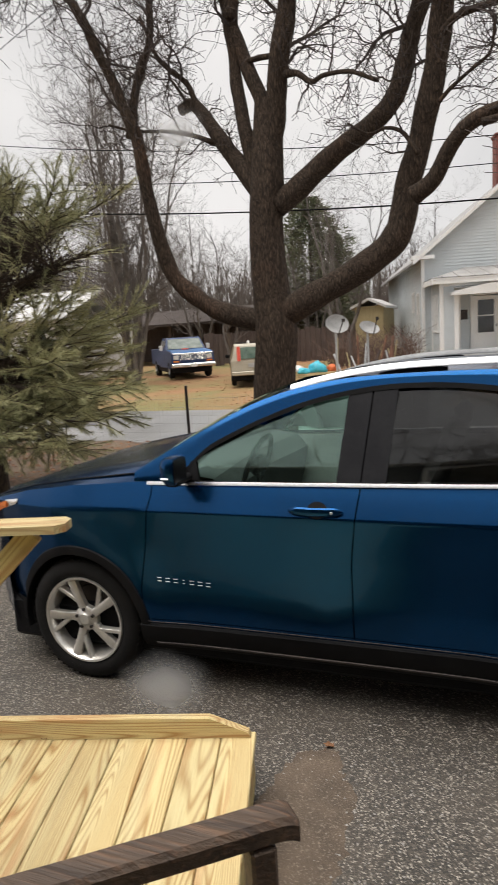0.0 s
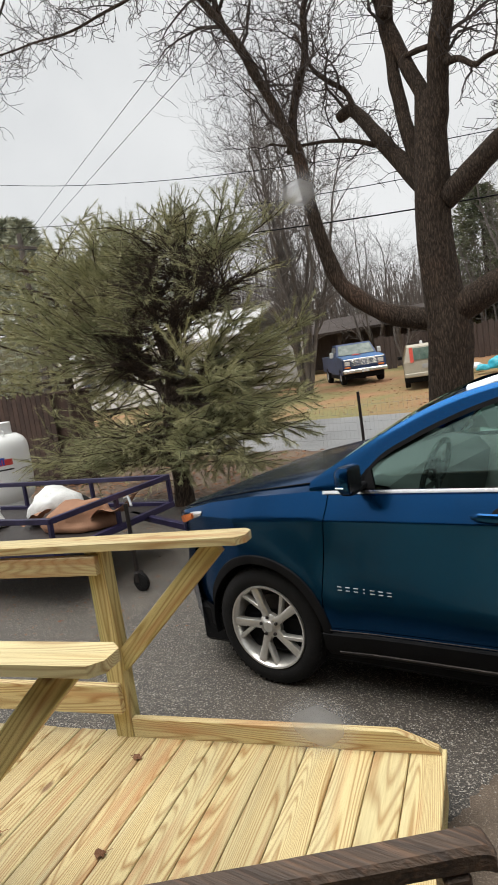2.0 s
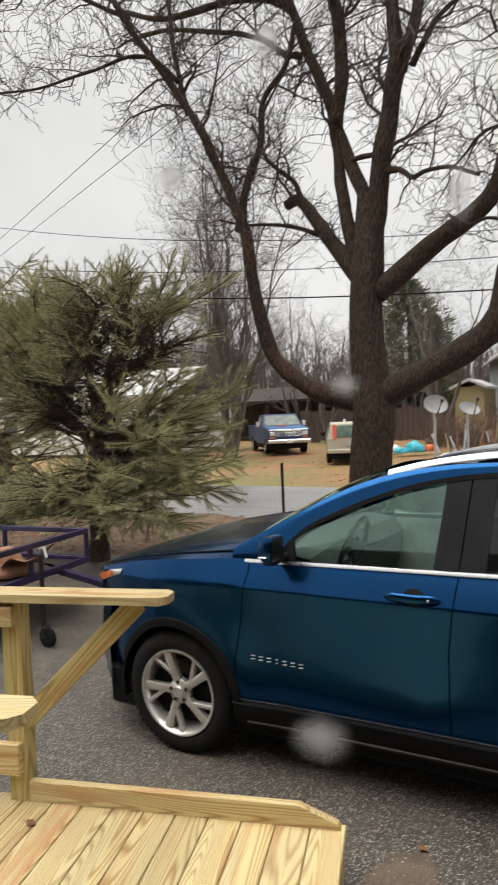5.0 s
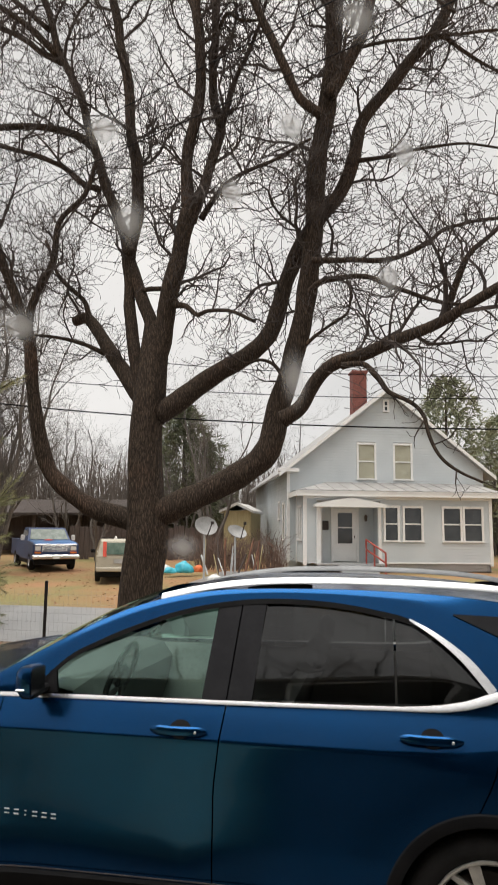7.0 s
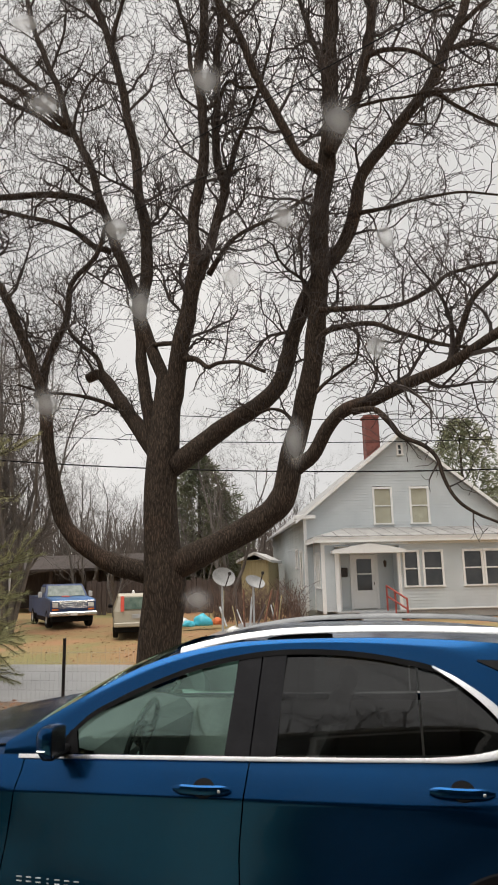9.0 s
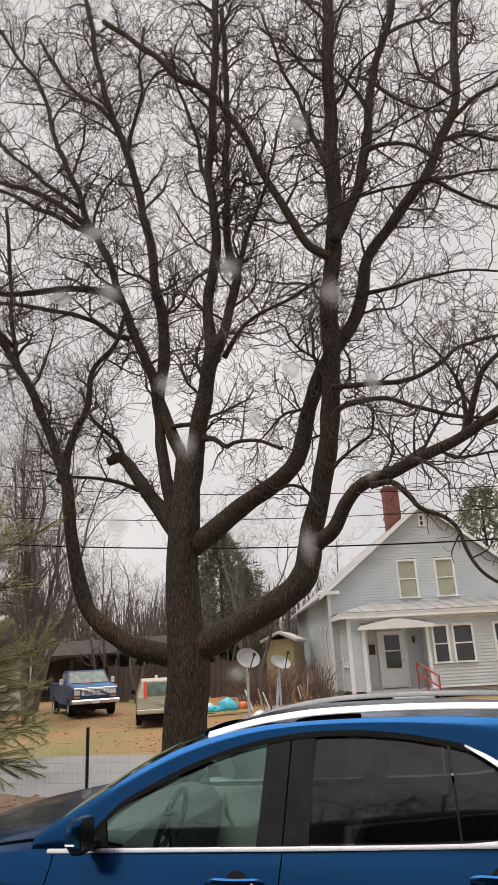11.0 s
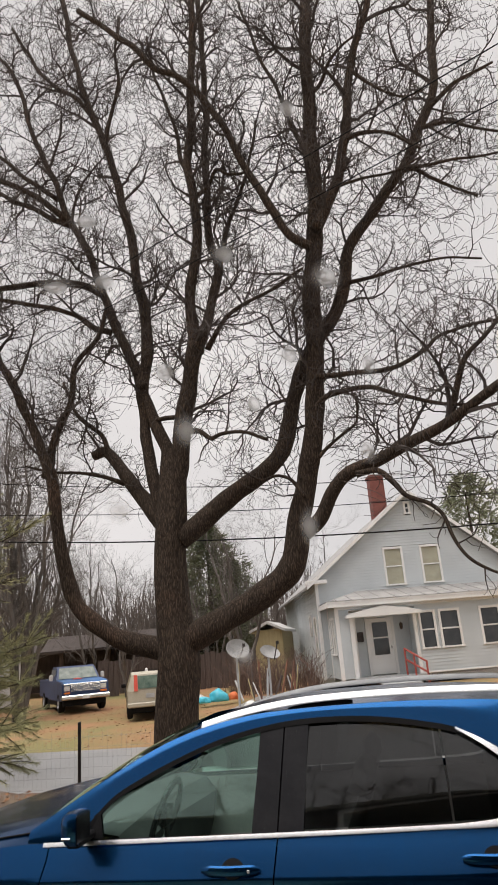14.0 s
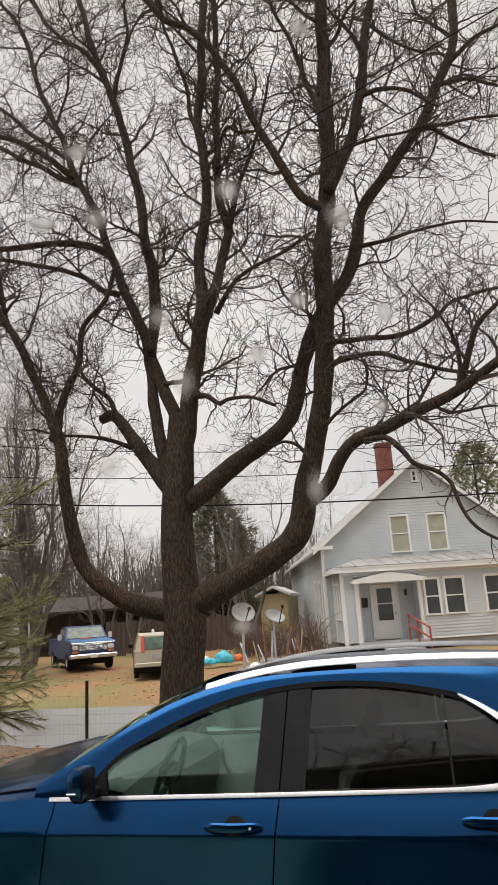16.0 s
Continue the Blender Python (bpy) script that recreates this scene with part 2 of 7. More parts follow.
def furrowed(name):
    """Old maple bark: long plates with deep dark furrows, and paler worn ridges."""
    m = bpy.data.materials.new(name)
    m.use_nodes = True
    n, l = m.node_tree.nodes, m.node_tree.links
    b = n["Principled BSDF"]
    tc, mp, wob, add = (n.new(k) for k in ("ShaderNodeTexCoord", "ShaderNodeMapping", "ShaderNodeTexNoise", "ShaderNodeVectorMath"))
    wob.inputs["Scale"].default_value, wob.inputs["Detail"].default_value = 5.0, 3
    l.new(tc.outputs["Object"], wob.inputs["Vector"])
    add.operation = "MULTIPLY_ADD"
    add.inputs[1].default_value = (0.09, 0.09, 0.09)
    l.new(wob.outputs["Color"], add.inputs[0])
    l.new(tc.outputs["Object"], add.inputs[2])
    mp.inputs["Scale"].default_value = (38, 38, 5.0)
    l.new(add.outputs[0], mp.inputs["Vector"])
    vo = n.new("ShaderNodeTexVoronoi")
    vo.feature = "DISTANCE_TO_EDGE"
    vo.inputs["Scale"].default_value = 1.0
    l.new(mp.outputs[0], vo.inputs["Vector"])
    grain, moss = n.new("ShaderNodeTexNoise"), n.new("ShaderNodeTexNoise")
    grain.inputs["Scale"].default_value, grain.inputs["Detail"].default_value = 2.2, 5
    l.new(mp.outputs[0], grain.inputs["Vector"])
    moss.inputs["Scale"].default_value, moss.inputs["Detail"].default_value = 1.3, 4
    l.new(tc.outputs["Object"], moss.inputs["Vector"])
    plate = n.new("ShaderNodeValToRGB")
    e = plate.color_ramp.elements
    e[0].position, e[0].color = 0.33, (0.042, 0.030, 0.022, 1)
    e[1].position, e[1].color = 0.72, (0.130, 0.092, 0.065, 1)
    l.new(grain.outputs["Fac"], plate.inputs["Fac"])
    warm, wr = n.new("ShaderNodeMixRGB"), n.new("ShaderNodeMapRange")
    wr.inputs["From Min"].default_value, wr.inputs["From Max"].default_value, wr.inputs["To Max"].default_value = 0.56, 0.72, 0.6
    warm.inputs["Color2"].default_value = (0.15, 0.088, 0.058, 1)
    l.new(moss.outputs["Fac"], wr.inputs["Value"])
    l.new(wr.outputs[0], warm.inputs["Fac"])
    l.new(plate.outputs[0], warm.inputs["Color1"])
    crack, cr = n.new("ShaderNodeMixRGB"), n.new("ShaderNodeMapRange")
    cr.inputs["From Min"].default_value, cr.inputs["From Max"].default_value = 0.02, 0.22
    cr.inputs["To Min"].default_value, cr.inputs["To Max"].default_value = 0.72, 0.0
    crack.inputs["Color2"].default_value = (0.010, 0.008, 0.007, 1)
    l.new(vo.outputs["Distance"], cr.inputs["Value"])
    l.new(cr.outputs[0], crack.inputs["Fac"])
    l.new(warm.outputs[0], crack.inputs["Color1"])
    l.new(crack.outputs[0], b.inputs["Base Color"])
    b.inputs["Roughness"].default_value = 0.9
    b.inputs["Specular IOR Level"].default_value = 0.25
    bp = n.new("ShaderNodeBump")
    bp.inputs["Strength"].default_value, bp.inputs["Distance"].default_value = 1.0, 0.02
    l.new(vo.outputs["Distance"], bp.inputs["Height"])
    l.new(bp.outputs[0], b.inputs["Normal"])
    return m


M_ASPHALT = aggregate("wet_asphalt")
M_ROAD = grown("road_asphalt", (0.22, 0.22, 0.222), (0.29, 0.29, 0.292), 0.8, 0.3, bump=0.1, fine=50, c3=(0.22, 0.22, 0.22))
M_LAWN = grown("leafy_lawn", (0.32, 0.16, 0.078), (0.19, 0.17, 0.062), 0.45, 0.9, bump=0.5, fine=14, c3=(0.34, 0.21, 0.10))
M_SOIL = grown("leaf_litter", (0.085, 0.052, 0.034), (0.17, 0.115, 0.07), 1.5, 0.9, bump=0.8, fine=22, c3=(0.34, 0.3, 0.26))
M_DECK = lumber("treated_deck_lumber", (0.62, 0.51, 0.26), (0.37, 0.225, 0.085), 46, green=(0.54, 0.50, 0.30), vary=0.12)
M_POST = lumber("treated_post_lumber", (0.60, 0.50, 0.23), (0.34, 0.25, 0.09), 28, green=(0.40, 0.41, 0.17))
M_OLDWOOD = grown("worn_dark_wood", (0.045, 0.030, 0.022), (0.105, 0.068, 0.045), 4, 0.6, bump=0.5, fine=14, stretch=(0.6, 7, 7), c3=(0.22, 0.12, 0.07))
M_BARK = furrowed("furrowed_bark")
M_BARK2 = grown("twig_bark", (0.045, 0.035, 0.031), (0.085, 0.066, 0.058), 3, 0.9, bump=0)
M_GREYBARK = grown("grey_bark", (0.095, 0.082, 0.073), (0.16, 0.14, 0.125), 2, 0.9, bump=0)
M_BLUE = grown("blue_car_paint", (0.005, 0.047, 0.138), (0.003, 0.049, 0.150), 3, 0.20, metal=0.9, bump=0, fine=900, c3=(0.004, 0.055, 0.163), coat=0.12)
M_BLACKPL = grown("black_plastic", (0.006, 0.006, 0.007), (0.010, 0.010, 0.011), 8, 0.6, bump=0.1, fine=200, spec=0.12)
M_GLOSSBLACK = grown("gloss_black_trim", (0.010, 0.010, 0.012), (0.014, 0.014, 0.016), 8, 0.22, bump=0, spec=0.25)
M_RUBBER = grown("tyre_rubber", (0.008, 0.008, 0.008), (0.014, 0.013, 0.013), 9, 0.8, bump=0.2, fine=90, spec=0.2)
M_CHROME = grown("bright_chrome", (0.82, 0.82, 0.83), (0.88, 0.88, 0.89), 3, 0.25, metal=1.0, bump=0, c3=(0.8, 0.8, 0.8))
M_ALLOY = grown("silver_alloy", (0.62, 0.60, 0.56), (0.70, 0.68, 0.64), 5, 0.28, metal=0.7, bump=0, c3=(0.5, 0.49, 0.47))
M_RAIL = grown("satin_silver_rail", (0.46, 0.47, 0.48), (0.54, 0.55, 0.56), 4, 0.28, metal=1.0, bump=0, c3=(0.75, 0.75, 0.76))
# the same silver for the far rail, its weaker sky reflection darkened into the colour
M_RAILSHADE = grown("shaded_silver_rail", (0.13, 0.135, 0.14), (0.18, 0.185, 0.19), 4, 0.45, metal=0.6, bump=0)
M_STEEL = grown("dark_steel", (0.035, 0.03, 0.03), (0.06, 0.05, 0.045), 9, 0.5, metal=0.6, bump=0.2)
M_GALV = grown("dull_galvanised", (0.42, 0.43, 0.44), (0.52, 0.53, 0.54), 7, 0.5, metal=0.3, bump=0.1)
M_GLASS = glassy("car_glass", (0.70, 1.0, 0.88), 2.2, shine=(0.72, 1.0, 0.89))
M_TINT = glassy("privacy_glass", (0.13, 0.14, 0.14), 1.62, 0.03)
M_PANE = glassy("clear_pane", (0.985, 0.975, 0.965), 1.05)
M_SEAT = grown("grey_upholstery", (0.20, 0.205, 0.20), (0.28, 0.285, 0.28), 8, 0.8, bump=0.2)
M_SIDING = grown("pale_blue_siding", (0.50, 0.54, 0.56), (0.58, 0.62, 0.64), 1.2, 0.6, bump=0.1, fine=20, c3=(0.46, 0.49, 0.51))
M_WHITE = grown("white_paint", (0.74, 0.74, 0.73), (0.82, 0.82, 0.81), 2, 0.5, bump=0.05, c3=(0.62, 0.62, 0.6))
M_ROOF = grown("grey_roofing", (0.25, 0.245, 0.24), (0.36, 0.35, 0.34), 1.5, 0.55, bump=0.2, fine=25)
M_BRICK = grown("red_brick", (0.17, 0.06, 0.05), (0.23, 0.085, 0.068), 6, 0.9, bump=0.3)
M_DARKWIN = grown("dark_window", (0.03, 0.035, 0.04), (0.06, 0.065, 0.07), 1.5, 0.08, bump=0)
M_CURTAIN = grown("pale_curtain", (0.34, 0.33, 0.25), (0.44, 0.43, 0.34), 3, 0.8, bump=0.1)
M_BROWN = grown("brown_fence", (0.045, 0.026, 0.02), (0.08, 0.045, 0.033), 3, 0.8, bump=0.3, vary=0.2)
M_NEEDLE = grown("pine_needles", (0.29, 0.30, 0.15), (0.46, 0.435, 0.225), 1.3, 0.7, bump=0, c3=(0.46, 0.41, 0.22))
M_DARKPINE = grown("dark_conifer", (0.09, 0.105, 0.055), (0.15, 0.155, 0.085), 1.0, 0.8, bump=0, c3=(0.07, 0.08, 0.045))
M_WOODS = grown("bare_woods", (0.10, 0.082, 0.070), (0.16, 0.132, 0.115), 0.5, 0.95, bump=0)


# ---------------------------------------------------------------- mesh helpers
class Shape:
    """Collects vertices and faces of one mesh."""

    def __init__(self):
        self.v, self.f = [], []

    def add(self, verts, faces):
        k = len(self.v)
        self.v += [tuple(p) for p in verts]
        self.f += [tuple(i + k for i in q) for q in faces]
        return self

    def box(self, c, s, bevel=0.0, m=None):
        bm = bmesh.new()
        bmesh.ops.create_cube(bm, size=1.0, matrix=Matrix.Diagonal((*s, 1)))
        if bevel:
            bmesh.ops.bevel(bm, geom=list(bm.edges), offset=bevel, segments=1, affect="EDGES")
        mm = Matrix.Translation(c) @ (m or Matrix())
        bm.verts.index_update()
        self.add([mm @ q.co for q in bm.verts], [[q.index for q in fc.verts] for fc in bm.faces])
        bm.free()
        return self

    def grid(self, rows, close=False):
        """Faces between rows of equally many points."""
        n = len(rows[0])
        fs = []
        for i in range(len(rows) - 1):
            for j in range(n if close else n - 1):
                a, b = i * n + j, i * n + (j + 1) % n
                fs.append((a, b, b + n, a + n))
        return self.add([p for r in rows for p in r], fs)

    def tube(self, pts, radii, n=6, cap=True):
        pts = [Vector(p) for p in pts]
        if not hasattr(radii, "__len__"):
            radii = [radii] * len(pts)
        rows = []
        ref = Vector((0.31, 0.52, 0.79))
        for i, p in enumerate(pts):
            d = (pts[min(i + 1, len(pts) - 1)] - pts[max(i - 1, 0)])
            d = d.normalized() if d.length > 1e-9 else Vector((0, 0, 1))
            a = d.cross(ref)
            if a.length < 0.05:
                a = d.cross(Vector((1, 0, 0)))
            a.normalize()
            b = d.cross(a)
            rows.append([p + (a * math.cos(2 * math.pi * k / n) + b * math.sin(2 * math.pi * k / n)) * radii[i] for k in range(n)])
        k0 = len(self.v)
        self.grid(rows, True)
        if cap:
            self.f.append(tuple(k0 + k for k in range(n)))
            self.f.append(tuple(k0 + (len(rows) - 1) * n + k for k in reversed(range(n))))
        return self

    def lathe(self, profile, c=(0, 0, 0), axis="z", n=24):
        rows = []
        for r, h in profile:
            row = []
            for k in range(n):
                a = 2 * math.pi * k / n
                q = (r * math.cos(a), r * math.sin(a), h)
                if axis == "y":
                    q = (q[0], h, q[1])
                elif axis == "x":
                    q = (h, q[0], q[1])
                row.append((q[0] + c[0], q[1] + c[1], q[2] + c[2]))
            rows.append(row)
        return self.grid(rows, True)

    def slab(self, outline, axis, lo, hi):
        """A flat outline (two coordinates a point) given thickness along an axis."""
        def put(a, b, h):
            return {"x": (h, a, b), "y": (a, h, b), "z": (a, b, h)}[axis]
        n = len(outline)
        v = [put(a, b, lo) for a, b in outline] + [put(a, b, hi) for a, b in outline]
        f = [tuple(range(n)), tuple(range(2 * n - 1, n - 1, -1))]
        f += [(i, i + n, (i + 1) % n + n, (i + 1) % n) for i in range(n)]
        return self.add(v, f)

    def moved(self, m):
        self.v = [tuple(m @ Vector(p)) for p in self.v]
        return self


def origin(ob):
    o = Vector((0, 0, 0))
    while ob:
        o += ob.location
        ob = ob.parent
    return o


def part(name, shape, material, parent=None, label="", smooth=False, at=None, kind=""):
    """One mesh object; its points are given in the builder's space and kept relative to the parent's base."""
    base = origin(parent) if parent else Vector((0, 0, 0))
    place = Vector(at) if at is not None else base
    me = bpy.data.meshes.new(name)
    me.from_pydata([tuple(Vector(p) - place) for p in shape.v], [], shape.f)
    bm = bmesh.new()
    bm.from_mesh(me)
    bmesh.ops.recalc_face_normals(bm, faces=list(bm.faces))
    bm.to_mesh(me)
    bm.free()
    if smooth:
        me.polygons.foreach_set("use_smooth", [True] * len(me.polygons))
        if smooth != "all":
            me.set_sharp_from_angle(angle=radians(40))
    me.materials.append(material)
    ob = new(name, me)
    ob.location = place - base
    ob.parent = parent
    if label or kind:
        tagged(ob, label=label, kind=kind)
    return ob


def thing(name, loc, label, category, group="", kind=""):
    ob = new(name)
    ob.empty_display_size = 0.1
    ob.location = loc
    return tagged(ob, label, category, group, kind)


def smoothline(pts, per=6):
    """Catmull-Rom through the points."""
    p = [Vector(q) for q in pts]
    p = [p[0] * 2 - p[1]] + p + [p[-1] * 2 - p[-2]]
    out = []
    for i in range(1, len(p) - 2):
        a, b, c, d = p[i - 1], p[i], p[i + 1], p[i + 2]
        for k in range(per):
            t = k / per
            out.append(0.5 * ((2 * b) + (c - a) * t + (2 * a - 5 * b + 4 * c - d) * t * t + (3 * b - a - 3 * c + d) * t ** 3))
    out.append(p[-2])
    return out


def curve(table):
    """A piecewise linear function through (x, value) pairs."""
    xs, ys = [a for a, _ in table], [b for _, b in table]
    return lambda x: float(np.interp(x, xs, ys))


# ---------------------------------------------------------------- ground
def ground_z(x, y):
    return float(np.interp(y, [7.5, 24, 40], [0.0, 0.38, 0.5]))


g = Shape()
gx = [-900, -200, -80] + [-40 + 1.6 * i for i in range(51)] + [80, 200, 900]
gy = [-60, -20, -5, 0, 3, 6, 7.5] + [8 + 0.8 * i for i in range(40)] + [45, 60, 120, 400, 900]
rows = []
for y in gy:
    rows.append([(x, y, ground_z(x, y) - 0.02 + (0.05 * noise.noise(Vector((x * 0.4, y * 0.4, 0))) if 16.5 < y < 60 and abs(x) < 60 else 0)) for x in gx])
g.grid(rows)
tagged(part("ground", g, M_LAWN, smooth="all"), "tan lawn with dead leaves and worn grass", "ground", kind="structure")
dr = Shape()
rows = []
for y in [-6, -3, 0, 1.5, 3, 4.5, 6, 7.0, 7.6]:
    rows.append([(x, y + (0.25 * noise.noise(Vector((x, 3, 1))) if y > 7 else 0), 0.004 if y < 7.6 else -0.03) for x in np.linspace(-14, 14, 29)])
dr.grid(rows)
tagged(part("driveway", dr, M_ASPHALT), "dark wet driveway of coarse worn asphalt", "driveway", kind="structure")
so = Shape()
rows = []
for y in [7.3, 7.8, 8.4, 9.0, 9.6, 10.2, 10.8]:
    rows.append([(x, y, ground_z(x, y) + (0.01 if 7.5 < y < 10.7 else -0.03) + 0.05 * noise.noise(Vector((x * 0.9, y * 0.9, 4)))) for x in np.linspace(-24, 14, 77)])
so.grid(rows)
tagged(part("verge", so, M_SOIL, smooth="all"), "brown leaf litter along the road's edge", "verge", kind="structure")
ro = Shape()
rows = []
for y in np.linspace(10.5, 14.7, 8):
    rows.append([(x, y, ground_z(x, y) + 0.012 + (-0.03 if y in (10.5, 14.7) else 0)) for x in np.linspace(-120, 60, 61)])
ro.grid(rows)
tagged(part("road", ro, M_ROAD), "wet pale grey asphalt road with worn edges", "road", kind="structure")
dv = Shape()
dv.grid([[(x, y, ground_z(x, y) + 0.035) for x in np.linspace(-4.6 + 0.02 * (y - 14), -0.6 + 0.1 * (y - 14), 6)] for y in np.linspace(14.4, 24.5, 9)])
tagged(part("side_drive", dv, M_ROAD), "pale grey drive leading up to the house", "driveway", kind="structure")
sp = Shape()
ring = []
for a in np.linspace(0, 2 * math.pi, 181)[:-1]:
    wob = 1 + 0.22 * noise.noise(Vector((3 * math.cos(a), 3 * math.sin(a), 1.0))) + 0.14 * noise.noise(Vector((14 * math.cos(a), 14 * math.sin(a), 4.0))) + 0.07 * noise.noise(Vector((45 * math.cos(a), 45 * math.sin(a), 9.0)))
    ring.append((0.10 + 0.24 * math.cos(a) * wob, 2.08 + 0.74 * math.sin(a) * (0.6 + 0.4 * wob)))
sp.add([(0.10, 2.08, 0.012)] + [(x, y, 0.003) for x, y in ring], [(0, 1 + k, 1 + (k + 1) % 180) for k in range(180)])
M_DIRT = grown("sandy_dirt", (0.085, 0.064, 0.047), (0.135, 0.10, 0.072), 9, 0.9, bump=0.8, fine=120, c3=(0.28, 0.23, 0.18), crack=(0.55, 0.72, 0.8))
tagged(part("soil_patch", sp, M_DIRT, smooth="all"), "patch of sandy brown dirt beside the deck", "soil", kind="structure")


# ---------------------------------------------------------------- deck with rails
WDIR, BDIR = Vector((0.958, 0.286, 0)), Vector((0.286, -0.958, 0))
DECK_Z = 0.26
CORNER = Vector((-0.11, 2.40, 0))
deck_turn = Matrix(((WDIR.x, BDIR.x, 0, 0), (WDIR.y, BDIR.y, 0, 0), (0, 0, 1, 0), (0, 0, 0, 1)))


def dk(w, b, z):
    """Deck space to the world: w along the kerb (0 at the open corner), b towards the house."""
    return CORNER + WDIR * w + BDIR * b + Vector((0, 0, z))


def board(name, a, b, width, thick, material, parent, label="", up=(0, 0, 1), bevel=0.004):
    """A sawn board from a to b; the grain runs along it. The faces of the given thickness look along up."""
    a, b, up = Vector(a), Vector(b), Vector(up)
    d = (b - a)
    x = d.normalized()
    y = up.cross(x).normalized()
    z = x.cross(y)
    s = Shape().box((0, 0, 0), (d.length, width, thick), bevel)
    me = bpy.data.meshes.new(name)
    me.from_pydata(s.v, [], s.f)
    me.materials.append(material)
    ob = new(name, me)
    mid = (a + b) / 2 - origin(parent)
    ob.matrix_basis = Matrix(((x.x, y.x, z.x, mid.x), (x.y, y.y, z.y, mid.y), (x.z, y.z, z.z, mid.z), (0, 0, 0, 1)))
    ob.parent = parent
    if label:
        tagged(ob, label=label)
    return ob


deck = thing("deck", dk(-1.7, 1.1, 0), "new yellow treated-lumber entrance deck with a low kerb", "deck")
for i in range(26):
    w = -0.072 - 0.1435 * i
    board("plank", dk(w, -0.005 + 0.004 * math.sin(i * 2.3), DECK_Z - 0.016), dk(w, 2.26, DECK_Z - 0.016), 0.139, 0.032, M_DECK, deck)
for b in (0.03, 0.75, 1.5, 2.2):
    board("joist", dk(-3.7, b, DECK_Z - 0.11), dk(-0.02, b, DECK_Z - 0.11), 0.14, 0.04, M_POST, deck, up=BDIR)
board("joist", dk(-0.03, 0.06, DECK_Z - 0.11), dk(-0.03, 2.18, DECK_Z - 0.11), 0.14, 0.04, M_POST, deck, up=WDIR)
kerb = Shape().slab([(-1.40, 0), (-0.02, 0), (-0.03, 0.022), (-0.19, 0.088), (-1.40, 0.088)], "y", 0.0, 0.038)
ke = part("kerb", kerb, M_DECK, None)
ke.matrix_basis = Matrix.Translation(dk(0, 0.005, DECK_Z + 0.001) - origin(deck)) @ deck_turn
ke.parent = deck


def deck_rail(b, near):
    r = thing("deck_railing", dk(-1.45, b, 0), "new treated-lumber deck railing with a flat cap and a diagonal brace", "railing", "deck railings")
    for w in (-1.45, -3.0):
        board("post", dk(w, b, 0.03 if b < 0.02 else DECK_Z + 0.001), dk(w, b, 1.165), 0.089, 0.089, M_POST, r, up=BDIR)
    capz = 1.185
    cap = Shape().slab([(-3.6, -0.07), (-0.735, -0.07), (-0.70, -0.035), (-0.70, 0.035), (-0.735, 0.07), (-3.6, 0.07)], "z", 0, 0.034)
    c = part("cap_board", cap, M_DECK, None)
    c.matrix_basis = Matrix.Translation(dk(0, b + 0.02, capz - 0.017) - origin(r)) @ deck_turn
    c.parent = r
    side = -0.064 if near else 0.064
    board("brace", dk(-1.43, b, 0.60), dk(-0.86, b, 1.155), 0.089, 0.038, M_POST, r, up=BDIR)
    board("upper_rail", dk(-3.55, b + side, 1.10), dk(-1.42, b + side, 1.10), 0.089, 0.038, M_DECK, r, up=BDIR)
    board("lower_rail", dk(-3.55, b + side * 0.98, 0.46), dk(-1.42, b + side * 0.98, 0.46), 0.14, 0.038, M_DECK, r, up=BDIR)
    return r


deck_rail(0.0, False)
deck_rail(1.10, True)

# old handrail close to the window
hr = thing("old_handrail", (0.46, 1.06, 0), "worn dark brown wooden handrail with peeling stain", "handrail")
pts = smoothline([(0.495, 1.11, 0.985), (0.46, 1.08, 1.0), (0.34, 0.98, 1.0), (0.12, 0.80, 1.0), (-0.25, 0.50, 1.0)], 5)
rows = []
for i, p in enumerate(pts):
    t = (pts[min(i + 1, len(pts) - 1)] - pts[max(0, i - 1)]).normalized()
    s = t.cross(Vector((0, 0, 1))).normalized()
    k = 0.55 if i == 0 else 1.0
    wob = 0.003 * noise.noise(p * 9)
    rows.append([p + s * (a * k + wob) + Vector((0, 0, c * k)) for a, c in ((-0.034, -0.018), (-0.034, 0.012), (-0.024, 0.023), (0.024, 0.023), (0.034, 0.012), (0.034, -0.018), (0.024, -0.027), (-0.024, -0.027))])
s = Shape().grid(rows, True)
s.f.append(tuple(range(8)))
part("grip", s, M_OLDWOOD, hr, smooth=True)
s = Shape().box((0.44, 1.055, 0.487), (0.05, 0.06, 0.975), 0.006, pose(0, 0, 0, 0, 0, 40))
part("post", s, M_OLDWOOD, hr)
s = Shape().box((-0.1, 0.62, 0.487), (0.05, 0.06, 0.975), 0.006, pose(0, 0, 0, 0, 0, 40))
part("post", s, M_OLDWOOD, hr)


# ---------------------------------------------------------------- blue car beside the deck
CY = 3.90          # centre line of the car
HUBS = (-1.37, 1.355)
ARCH = 0.405

